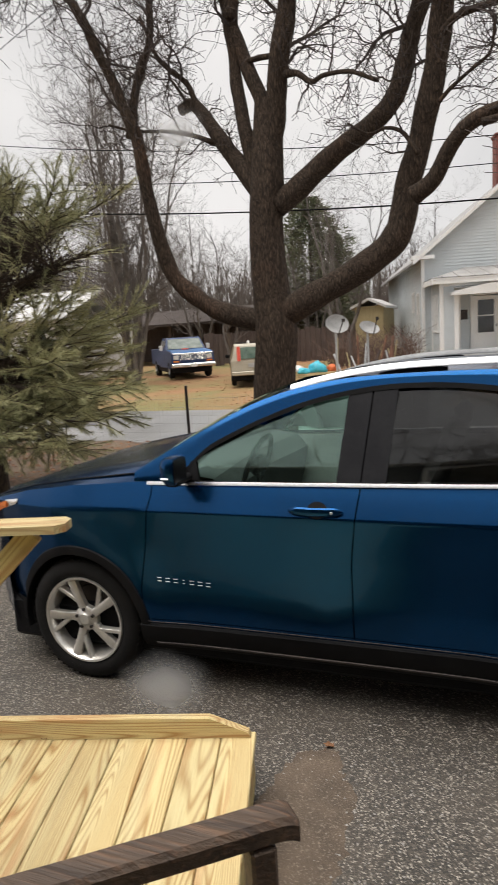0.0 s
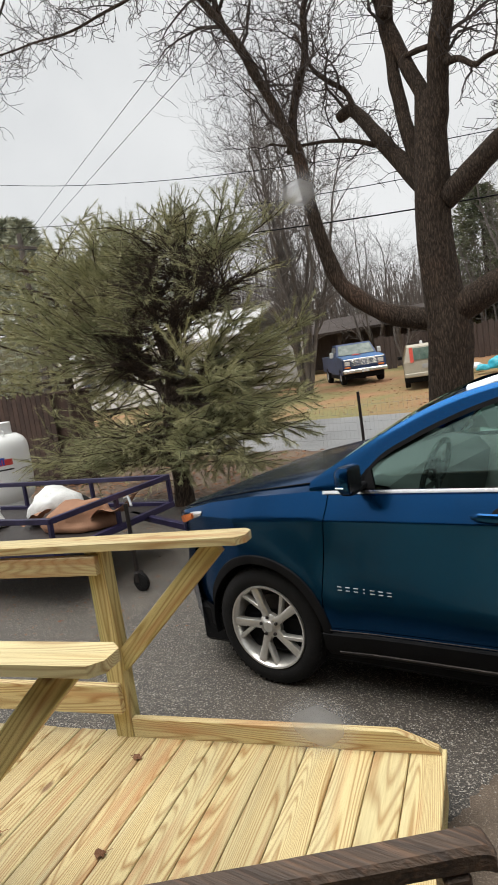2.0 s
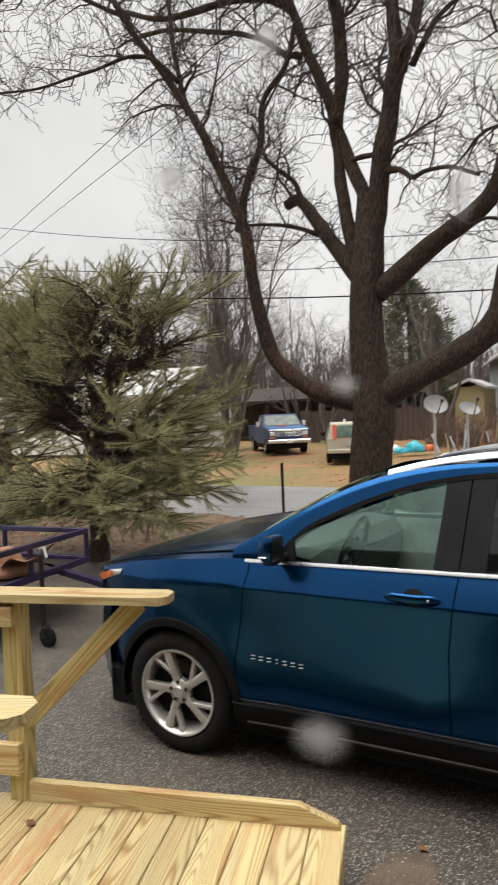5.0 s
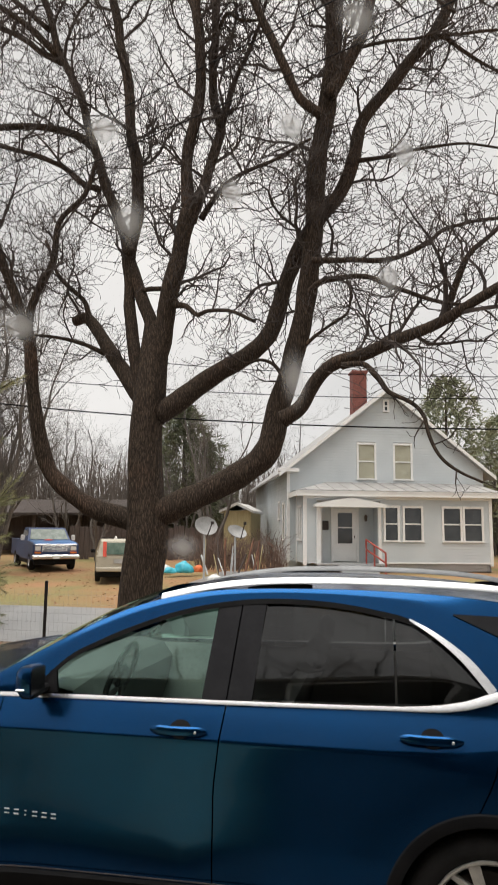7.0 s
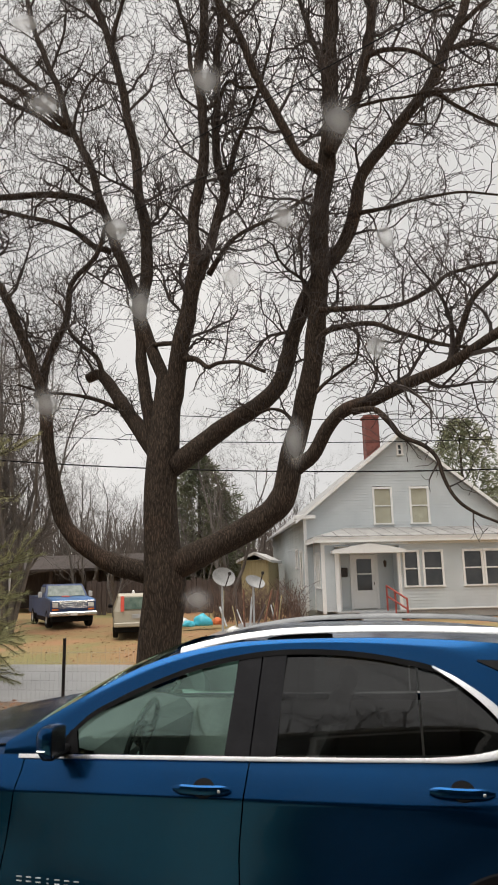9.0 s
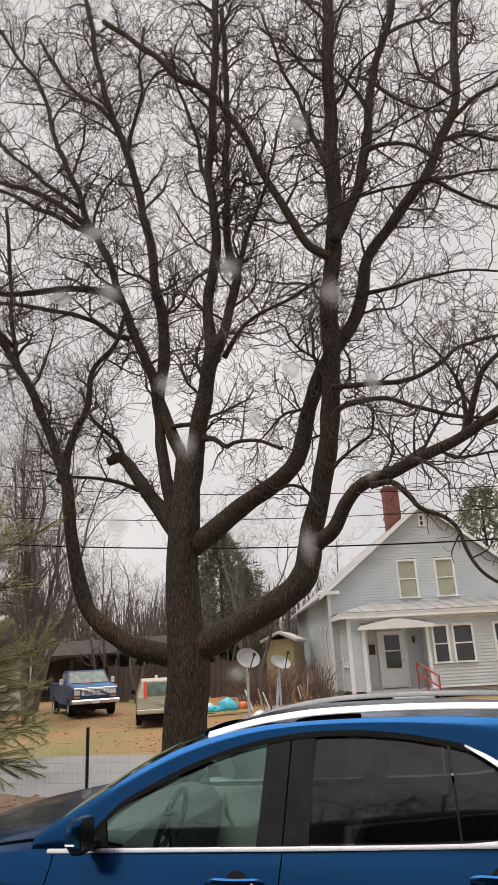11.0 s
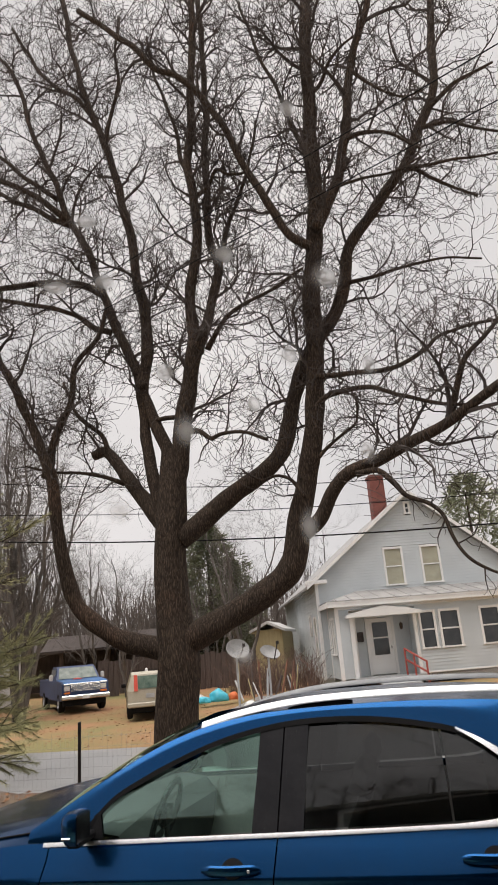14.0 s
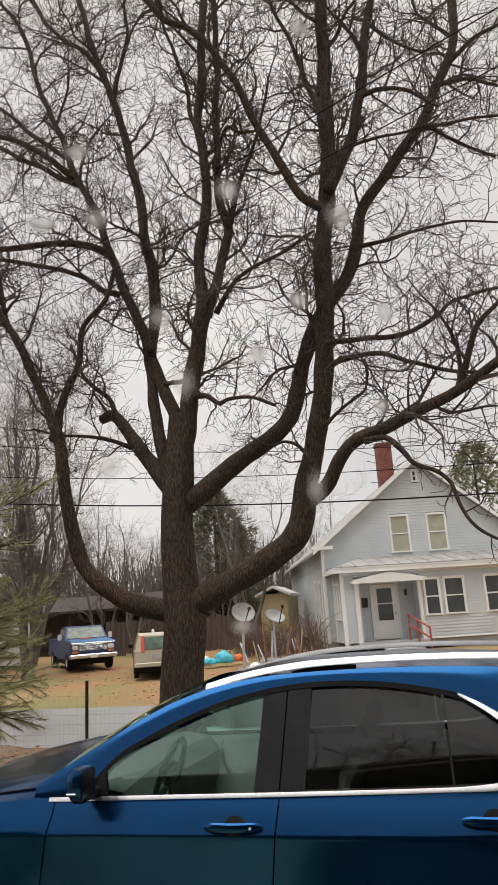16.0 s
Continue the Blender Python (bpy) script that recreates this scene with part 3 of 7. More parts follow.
z_side_top = curve([(-2.32, 0.80), (-2.2, 0.93), (-2.0, 1.02), (-1.7, 1.09), (-1.37, 1.135), (-1.0, 1.16), (-0.87, 1.165), (-0.3, 1.172), (0.3, 1.176), (0.9, 1.180), (1.2, 1.190), (1.38, 1.215), (1.5, 1.235), (1.9, 1.22), (2.2, 1.16), (2.33, 1.05)])
y_plan = curve([(-2.32, 0.86), (-2.29, 0.62), (-2.22, 0.40), (-2.12, 0.25), (-1.95, 0.12), (-1.75, 0.055), (-1.5, 0.012), (-1.2, 0.0), (-0.5, 0.012), (0.3, 0.012), (1.0, 0.004), (1.5, 0.0), (1.8, 0.03), (2.05, 0.10), (2.2, 0.22), (2.3, 0.42), (2.34, 0.86)])
y_lean = curve([(0.24, 0.075), (0.34, 0.045), (0.45, 0.025), (0.55, 0.018), (0.68, 0.022), (0.82, 0.020), (0.95, 0.008), (1.019, 0.0), (1.023, 0.001), (1.05, 0.014), (1.08, 0.029), (1.13, 0.055), (1.17, 0.078), (1.25, 0.10)])


def side_y(x, z):
    """The near flank of the car at a station and height."""
    k = min(1.0, max(0.0, (-1.35 - x) / 0.6)) if x < 0 else 0
    bulge = 0.012 * math.exp(-((math.hypot(x - HUBS[0], z - 0.36) - 0.47) / 0.12) ** 2) + 0.012 * math.exp(-((math.hypot(x - HUBS[1], z - 0.36) - 0.47) / 0.12) ** 2)
    return 2.955 + y_plan(x) + y_lean(z) * (1 + k) - bulge


def mirrored(shape):
    out = Shape()
    out.v = [(x, 2 * CY - y, z) for x, y, z in shape.v]
    out.f = [tuple(reversed(q)) for q in shape.f]
    return out


def two_sides(name, shape, material, label="", smooth=False):
    part(name, shape, material, car, label, smooth)
    part(name, mirrored(shape), material, car, label, smooth)


GAP1, GAP2, GAP3 = -0.87, 0.225, 1.44


def gap_shift(u, z):
    d1 = -0.085 * max(0.0, min(1.0, (1.10 - z) / 0.5))
    d2 = -0.045 * max(0.0, min(1.0, (1.16 - z) / 0.35))
    d3 = -0.02 - 0.23 * max(0.0, (1.1 - z) / 0.5) ** 1.5 if z < 1.1 else -0.02 * (1.2 - z) / 0.1
    return float(np.interp(u, [-1.5, GAP1, GAP2, GAP3, 1.9], [0, d1, d2, max(d3, -0.26), 0]))


LEVELS = [0.40, 0.43, 0.46, 0.50, 0.55, 0.60, 0.66, 0.72, 0.78, 0.84, 0.90, 0.95, 0.995, 1.013, 1.019, 1.023, 1.03, 1.055, 1.08, 1.105, 1.13, 1.15, 1.17]


def low_z(x):
    z = 0.40
    for h in HUBS:
        if abs(x - h) < ARCH:
            z = max(z, 0.36 + math.sqrt(ARCH ** 2 - (x - h) ** 2))
    if x < HUBS[0] - ARCH:
        z = 0.42
    return z


def flank(u0, u1, step=0.03):
    """A body panel between two gap lines, with its edges turned in."""
    n = max(2, int((u1 - u0) / step))
    rows = []
    for i in range(n + 1):
        u = u0 + (u1 - u0) * i / n
        edge = 0.0032 if i == 0 else (-0.0032 if i == n else 0)
        row = []
        for q in LEVELS:
            zt = z_side_top(u)
            z = q / 1.17 * zt if q > 0.95 else q * (1 if zt > 1.1 else zt / 1.17 * 0.9 + 0.1)
            z = min(z, zt)
            x = u + gap_shift(u, z) + edge
            z = max(z, min(low_z(x), zt))
            row.append((x, side_y(x, z), z))
        rows.append(row)
    first = [(x, y + 0.03, z) for x, y, z in rows[0]]
    last = [(x, y + 0.03, z) for x, y, z in rows[-1]]
    return Shape().grid([first] + rows + [last])


car = thing("car", (0, CY, 0), "metallic dark blue crossover car parked on the driveway", "car")
for nm, a, b in (("fender", -2.315, GAP1), ("front_door", GAP1, GAP2), ("rear_door", GAP2, GAP3), ("quarter_panel", GAP3, 2.335)):
    s = flank(a, b)
    pn = part(nm, s, M_BLUE, car, smooth=True)
    part(nm, mirrored(s), M_BLUE, car, smooth=True)
    if nm == "front_door":
        front_door = pn
    if nm == "rear_door":
        rear_door = pn

# hood: from the fender tops over the crown
hood_z = curve([(-2.30, 0.84), (-2.2, 0.96), (-2.0, 1.055), (-1.7, 1.13), (-1.37, 1.19), (-1.05, 1.24), (-0.86, 1.262)])
rows = []
for i in range(30):
    x = -2.30 + 1.44 * i / 29
    ys = side_y(x, z_side_top(x))
    row = []
    for k in range(17):
        t = k / 16
        y = ys + (2 * CY - 2 * ys) * t
        e = min(t, 1 - t) * 2
        rise = (hood_z(x) - z_side_top(x)) * (min(1.0, e / 0.22) ** 0.6 * 0.72 + 0.28 * e)
        if 0.16 < e < 0.26:
            rise += 0.006
        row.append((x, y, z_side_top(x) + rise))
    rows.append(row)
part("hood", Shape().grid(rows), M_BLUE, car, smooth=True)
for side in (0, 1):
    line = []
    for i in range(24):
        x = -2.12 + 1.2 * i / 23
        ys = side_y(x, z_side_top(x))
        e = 0.075
        t = e / 2 if not side else 1 - e / 2
        rise = (hood_z(x) - z_side_top(x)) * ((e / 0.22) ** 0.6 * 0.72 + 0.28 * e)
        line.append((x, ys + (2 * CY - 2 * ys) * t, z_side_top(x) + rise - 0.001))
    part("hood_gap", Shape().tube(line, 0.0045, 6), M_BLACKPL, car, "dark shut line along the hood")
# front face and tail
s = Shape()
rows = []
for z, f in ((0.28, 0.0), (0.42, 0.03), (0.6, 0.04), (0.84, 0.0)):
    rows.append([(-2.30 - f + 0.42 * abs(t) ** 3, CY + t * 0.84, z) for t in np.linspace(-1, 1, 15)])
part("bumper", s.grid(rows), M_BLUE, car, smooth=True)
rows = []
for z, f in ((0.30, 0.0), (0.6, 0.03), (1.0, 0.0), (1.1, -0.03)):
    rows.append([(2.32 + f - 0.3 * abs(t) ** 3, CY + t * 0.84, z) for t in np.linspace(-1, 1, 15)])
part("tailgate", Shape().grid(rows), M_BLUE, car, smooth=True)
s = Shape()
rows = []
for z in (0.2, 0.3, 0.43):
    rows.append([(x, side_y(max(x, -2.3), 0.45) - 0.006 + (0.06 if z < 0.25 else 0), z) for x in np.linspace(-2.28, HUBS[0] - ARCH + 0.03, 14)])
two_sides("lower_bumper", s.grid(rows), M_BLACKPL, smooth=True)

# arch mouldings
for h in HUBS:
    rows = []
    for k in range(41):
        a = radians(-4 + 188 * k / 40)
        row = []
        for r, dy in ((ARCH - 0.012, 0.05), (ARCH - 0.012, -0.012), (ARCH + 0.015, -0.014), (ARCH + 0.036, -0.010), (ARCH + 0.043, 0.006)):
            x, z = h + r * math.cos(a), 0.36 + r * math.sin(a)
            row.append((x, side_y(x, max(z, 0.3)) + dy, z))
        rows.append(row)
    s = Shape().grid(rows)
    part("arch_moulding", s, M_BLACKPL, car, "black plastic wheel arch moulding", smooth=True)
    part("arch_moulding", mirrored(s), M_BLACKPL, car, smooth=True)
    # dark wheel well
    rows = []
    for k in range(25):
        a = radians(-12 + 204 * k / 24)
        rows.append([(h + (ARCH - 0.01) * math.cos(a), y, 0.36 + (ARCH - 0.01) * math.sin(a)) for y in (3.0, 3.4)])
    rows2 = Shape().grid(rows)
    rows2.slab([(h - 0.42, 0.22), (h + 0.42, 0.22), (h + 0.42, 0.7), (h - 0.42, 0.7)], "y", 3.38, 3.40)
    two_sides("wheel_well", rows2, M_BLACKPL)

# sill cladding with its bright strip
rows = []
for z, dy in ((0.20, 0.13), (0.245, 0.045), (0.30, 0.005), (0.385, -0.012), (0.405, 0.02)):
    rows.append([(x, side_y(x, 0.42) + dy, z + 0.012 * (x + 1) / 2) for x in np.linspace(HUBS[0] + ARCH - 0.02, HUBS[1] - ARCH + 0.02, 30)])
s = Shape().grid(rows)
part("sill_cladding", s, M_BLACKPL, car, "black plastic sill cladding", smooth=True)
part("sill_cladding", mirrored(s), M_BLACKPL, car, smooth=True)
s = Shape().tube([(x, side_y(x, 0.42) - 0.012, 0.412 + 0.01 * (x + 1) / 2) for x in np.linspace(-0.93, 0.94, 24)], 0.003, 6)
part("sill_strip", s, M_STEEL, car, "thin grey strip")
# highlight on the lower cladding, laid on as a thin grey strip
rows = [[(x, side_y(x, 0.42) + dy, z + 0.012 * (x + 1) / 2) for x in np.linspace(-0.90, 0.92, 24)] for z, dy in ((0.268, 0.028), (0.276, 0.008), (0.286, 0.006), (0.292, 0.014))]
two_sides("sill_ridge", Shape().grid(rows), M_STEEL, "grey strip standing in for a highlight along the sill")
part("underbody", Shape().box((0.0, CY, 0.30), (3.9, 1.66, 0.26), 0.03), M_BLACKPL, car)
s = Shape()
s.grid([[(x, 3.06, z) for x in np.linspace(-0.95, 1.0, 3)] for z in (0.3, 1.12)])
s.grid([[(x, 3.07, z) for x in np.linspace(1.0, 2.2, 3)] for z in (0.8, 1.12)])
two_sides("inner_shell", s, M_BLACKPL)


# greenhouse: side glass leans inward
def bent(table):
    """A smooth function through (x, value) pairs."""
    line = smoothline([(a, 0, b) for a, b in table], 8)
    xs, zs = [p.x for p in line], [p.z for p in line]
    return lambda x: float(np.interp(x, xs, zs))


def glass_y(z):
    return 3.032 + (z - 1.17) * 0.42


dlo_top = bent([(-0.74, 1.165), (-0.66, 1.25), (-0.564, 1.337), (-0.43, 1.405), (-0.30, 1.462), (-0.1, 1.534), (0.1, 1.583), (0.324, 1.613), (0.55, 1.617), (0.75, 1.603), (0.92, 1.577), (1.062, 1.545), (1.18, 1.480), (1.30, 1.385), (1.40, 1.262)])
dlo_low = curve([(-0.74, 1.165), (-0.3, 1.172), (0.3, 1.180), (0.9, 1.192), (1.15, 1.200), (1.28, 1.217), (1.40, 1.255)])
roof_edge = bent([(-0.98, 1.215), (-0.85, 1.288), (-0.64, 1.404), (-0.5, 1.476), (-0.337, 1.548), (-0.2, 1.594), (-0.093, 1.620), (0.05, 1.645), (0.2, 1.661), (0.5, 1.672), (0.9, 1.672), (1.3, 1.652), (1.7, 1.605), (2.0, 1.548), (2.12, 1.505)])


def pane(x0, x1, name, mat, side, inset=0.012, post0=0.0, post1=0.0):
    rows = []
    for i in range(25):
        x = x0 + (x1 - x0) * i / 24
        lo, hi = dlo_low(x) + 0.004, max(dlo_top(x) - inset, dlo_low(x) + 0.006)
        rows.append([(x + (z - 1.17) * (post0 + (post1 - post0) * i / 24), glass_y(z) + 0.016 - 0.013 * math.sin(math.pi * k / 6), z) for k, z in enumerate(np.linspace(lo, hi, 7))])
    s = Shape().grid(rows)
    ob = part(name, s if side < 0 else mirrored(s), mat, car, smooth="all")
    ob.visible_shadow = False
    return ob


for side in (-1, 1):
    pane(-0.735, 0.11, "front_window", M_GLASS, side, post1=0.10)
    pane(0.335, 0.985, "rear_window", M_TINT, side, post0=0.10)
    pane(0.995, 1.385, "quarter_window", M_TINT, side)

# blue roof sides above the glass, pillars and black trim
rows, trim = [], []
for i in range(64):
    x = -0.98 + 3.1 * i / 63
    zr = roof_edge(x)
    zb = dlo_top(x) + 0.004 if -0.74 < x < 1.40 else 1.165 if x < 0 else z_side_top(x) - 0.01
    zb = min(zb, zr - 0.01)
    rows.append([(x, (glass_y(z) if z > 1.17 else side_y(x, z)) - 0.004 + 0.012 * (1 if k > 4 else 0) + max(0, x - 1.5) * 0.12, z) for k, z in enumerate(np.linspace(zb, zr, 6))])
s = Shape().grid(rows)
part("roof_side", s, M_BLUE, car, smooth=True)
part("roof_side", mirrored(s), M_BLUE, car, smooth=True)
tr = []
for i in range(60):
    x = -0.735 + 1.80 * i / 59
    hi, lo = dlo_top(x) + 0.008, max(dlo_top(x) - 0.016, dlo_low(x) + 0.002)
    tr.append([(x, glass_y(hi) - 0.007, hi), (x, glass_y(lo) - 0.004, lo), (x, glass_y(lo) + 0.014, lo)])
s = Shape().grid(tr)
two_sides("window_trim", s, M_BLACKPL, "black window trim", smooth=True)
# B pillar
rows = []
for z in np.linspace(1.178, 1.60, 7):
    a, b = 0.105 + (z - 1.17) * 0.10, 0.345 + (z - 1.17) * 0.10
    rows.append([(a, glass_y(z) + 0.012, z), (a + 0.004, glass_y(z) + 0.002, z), ((a + b) / 2 - 0.004, glass_y(z) + 0.001, z), ((a + b) / 2, glass_y(z) + 0.01, z), ((a + b) / 2 + 0.004, glass_y(z) + 0.001, z), (b - 0.004, glass_y(z) + 0.002, z), (b, glass_y(z) + 0.012, z)])
two_sides("door_pillar", Shape().grid(rows), M_GLOSSBLACK, "gloss black pillar between the doors", smooth=True)
# sail plate at the mirror
part("sail_plate", Shape().add([(-0.80, 3.045, 1.17), (-0.60, 3.035, 1.176), (-0.63, glass_y(1.28) - 0.006, 1.285)], [(0, 1, 2)]).add([(-0.80, 3.06, 1.17), (-0.60, 3.05, 1.176), (-0.63, glass_y(1.28) + 0.012, 1.285)], [(2, 1, 0)]), M_BLACKPL, car)
# chrome line along the belt, up the rear of the glass
line = [(-0.90, 1.158), (-0.74, 1.160), (-0.3, 1.166), (0.3, 1.173), (0.9, 1.183), (1.15, 1.193), (1.28, 1.212), (1.37, 1.240), (1.42, 1.258)]
cp = smoothline([(x, 0, z) for x, z in line], 6)
rows = []
for p in cp:
    w = 0.0085 + 0.010 * max(0, min(1, (p.x - 1.0) / 0.35))
    rows.append([(p.x, min(glass_y(p.z), side_y(p.x, min(p.z, 1.17))) - 0.007 + 0.95 * w * (a * 0.5 + 0.5) ** 1.2, p.z + a * w) for a in (-1, -0.5, 0, 0.5, 1)])
s = Shape().grid(rows)
up = []
for i, p in enumerate(smoothline([(1.06, 0, 1.552), (1.18, 0, 1.483), (1.30, 0, 1.388), (1.405, 0, 1.265)], 6)):
    w = 0.003 + 0.011 * min(1, i / 14)
    up.append([(p.x + a * w, glass_y(p.z) - 0.016 + 0.012 * (a * 0.5 + 0.5), p.z + a * w) for a in (-1, 0, 1)])
s.grid(up)
part("belt_strip", s, M_CHROME, car, "chrome strip under and behind the side glass", smooth="all")
# wrap-round rear side glass
s = Shape().grid([[(x, glass_y(z) + max(0, x - 1.5) * 0.12 - 0.012, z) for z in np.linspace(lo, hi, 4)] for x, lo, hi in ((1.26, 1.575, 1.58), (1.45, 1.49, 1.575), (1.65, 1.41, 1.55), (1.85, 1.36, 1.51), (2.02, 1.34, 1.46))])
part("rear_side_glass", s, M_GLOSSBLACK, car, smooth="all")

# roof skin, windscreen, tailgate glass
rows = []
for i in range(30):
    x = -0.30 + 2.4 * i / 29
    zr = roof_edge(x)
    ye = glass_y(zr) + 0.024 + max(0, x - 1.5) * 0.12
    rows.append([(x, ye + (2 * CY - 2 * ye) * k / 14, zr + 0.022 * math.sin(math.pi * k / 14) ** 0.7) for k in range(15)])
part("roof", Shape().grid(rows), M_BLUE, car, smooth=True)
rows = []
for t in np.linspace(0, 1, 9):
    zc = 1.22 + (1.62 - 1.22) * t
    xe = -0.95 + 0.73 * t
    ye = glass_y(roof_edge(xe)) + 0.02
    rows.append([(xe - 0.14 * math.sin(math.pi * k / 12) * (1 - t * 0.6), ye + (2 * CY - 2 * ye) * k / 12, roof_edge(xe) + 0.03 * math.sin(math.pi * k / 12) * t) for k in range(13)])
ws = part("windscreen", Shape().grid(rows), M_GLASS, car, smooth="all")
ws.visible_shadow = False
part("cowl", Shape().grid([[(-0.86, 3.12, 1.225), (-1.0, 3.5, 1.25), (-1.03, CY, 1.255), (-1.0, 4.3, 1.25), (-0.86, 4.68, 1.225)], [(-0.75, 3.12, 1.2), (-0.85, 3.5, 1.2), (-0.87, CY, 1.2), (-0.85, 4.3, 1.2), (-0.75, 4.68, 1.2)]]), M_BLACKPL, car)
part("tail_glass", Shape().grid([[(2.12, 3.35, 1.52), (2.14, CY, 1.55), (2.12, 4.45, 1.52)], [(2.30, 3.2, 1.1), (2.36, CY, 1.1), (2.30, 4.6, 1.1)]]), M_GLOSSBLACK, car)

# roof rails
for yy in (3.30, 2 * CY - 3.30):
    dn = 0.004 if yy < CY else 0.010
    top = smoothline([(x, yy, z - dn) for x, z in ((-0.17, 1.622), (0.0, 1.662), (0.2, 1.694), (0.45, 1.715), (0.9, 1.721), (1.4, 1.704), (1.7, 1.666), (1.85, 1.615))], 5)
    rows = [[(p.x, p.y + a, p.z + b) for a, b in ((-0.030, -0.020), (-0.029, -0.014), (-0.006, 0.010), (0.006, 0.011), (0.016, 0.004), (0.014, -0.020))] for p in top]
    part("roof_rail", Shape().grid(rows, True), M_RAIL if yy < CY else M_RAILSHADE, car, "silver roof rail", smooth=True)
    for x0, x1 in ((-0.17, 0.16), (0.28, 0.60), (1.56, 1.85)):
        rows = []
        for x in np.linspace(x0, x1, 6):
            zt = float(np.interp(x, [p.x for p in top], [p.z for p in top])) - 0.018
            low = min(roof_edge(x), zt - 0.002)
            zt = low + (zt - low) * (0.35 + 0.65 * min(1, 3 * min((x - x0) / (x1 - x0), 1.15 - (x - x0) / (x1 - x0))))
            rows.append([(x, yy - 0.016, min(roof_edge(x) + 0.0, zt - 0.002)), (x, yy - 0.016, zt), (x, yy + 0.016, zt), (x, yy + 0.016, min(roof_edge(x), zt - 0.002))])
        part("rail_foot", Shape().grid(rows, True), M_BLACKPL, car)

# door handles, the shade of their cups, mirror, badge marks, lamp
for hx, hz, dn in ((0.02, 1.058, front_door), (1.13, 1.082, rear_door)):
    rows = []
    for i in range(13):
        t = i / 12
        x = hx - 0.13 + 0.26 * t
        r = 0.021 * min(1, 5 * t + 0.45, 5 * (1 - t) + 0.45)
        off = 0.020 + 0.018 * math.sin(math.pi * t)
        rows.append([(x, side_y(x, hz) - off + 0.6 * r * math.cos(a), hz + r * math.sin(a)) for a in np.linspace(0, 2 * math.pi, 9)[:-1]])
    s = Shape().grid(rows, True)
    s.f += [tuple(range(8)), tuple(range(len(s.v) - 8, len(s.v)))]
    hd = part("handle", s, M_BLUE, dn, smooth=True)
    # flat black disc: the hollow's shade given as colour on the door skin
    s = Shape().lathe([(0.0, 0.0), (0.03, 0.0), (0.050, 0.0)], (hx + 0.005, 0, 0), "y", 20)
    s.v = [(x, side_y(x, hz + z * 0.75) - 0.003, hz + z * 0.75) for x, y, z in s.v]
    part("handle_cup", s, M_BLACKPL, dn)
    part("lock_cap", Shape().box((hx + 0.085, side_y(hx + 0.085, hz) - 0.045, hz), (0.012, 0.006, 0.012), 0.002), M_GALV, hd)
rows = []
for x, ky, kz in ((-0.700, 0.45, 0.40), (-0.690, 0.72, 0.68), (-0.665, 0.93, 0.92), (-0.63, 1.0, 1.0), (-0.588, 1.0, 1.0), (-0.580, 0.95, 0.93)):
    rows.append([(-0.672 + 0.72 * (x + 0.64), 2.885 + 0.078 * ky * q, 1.262 + 0.070 * kz * e) for q, e in ((-1, -0.55), (-1, 0.5), (-0.8, 0.92), (-0.3, 1.0), (0.6, 0.95), (0.95, 0.7), (1, -0.2), (0.9, -0.9), (0.2, -1.0), (-0.7, -0.95))])
s = Shape().grid(rows, True)
s.f += [tuple(range(10)), tuple(range(len(s.v) - 10, len(s.v)))]
mir = part("mirror", s, M_BLUE, car, smooth=True)
part("mirror_base", Shape().box((-0.662, 2.90, 1.200), (0.075, 0.12, 0.035), 0.014), M_BLACKPL, mir)
part("mirror_arm", Shape().box((-0.675, 3.0, 1.195), (0.06, 0.12, 0.035), 0.01), M_BLACKPL, mir)
part("turn_lamp", Shape().box((-0.672, 2.806, 1.232), (0.045, 0.012, 0.008), 0.003), M_CHROME, mir)
part("mirror_glass", Shape().box((-0.628, 2.885, 1.262), (0.006, 0.13, 0.11), 0.002), M_GLOSSBLACK, mir)
for i in range(7):
    x = -0.845 + 0.046 * i
    s = Shape().box((x, side_y(x, 0.66) - 0.003, 0.660 - 0.002 * i), (0.010 if i == 3 else 0.026, 0.005, 0.005), 0.0015)
    s.box((x, side_y(x, 0.66) - 0.003, 0.642 - 0.002 * i), (0.010 if i == 3 else 0.026, 0.005, 0.005), 0.0015)
    part("badge_mark", s, M_GALV, front_door, "small silver badge mark")
rows = []
for x, lo, hi in ((-2.26, 0.87, 0.93), (-2.15, 0.895, 0.965), (-2.0, 0.935, 1.0), (-1.86, 0.985, 1.03), (-1.76, 1.02, 1.045)):
    rows.append([(x, side_y(x, z) - 0.006, z) for z in np.linspace(lo, hi, 4)])
lamp = part("headlamp", Shape().grid(rows), M_CHROME, car, "clear headlamp with an amber marker", smooth="all")
M_AMBER = grown("amber_lens", (0.75, 0.18, 0.03), (0.85, 0.24, 0.05), 9, 0.2, bump=0)
rows = []
for x, lo, hi in ((-2.06, 0.925, 0.965), (-1.96, 0.95, 1.0), (-1.86, 0.99, 1.025)):
    rows.append([(x, side_y(x, z) - 0.012, z) for z in np.linspace(lo, hi, 3)])
part("amber_marker", Shape().grid(rows), M_AMBER, lamp)


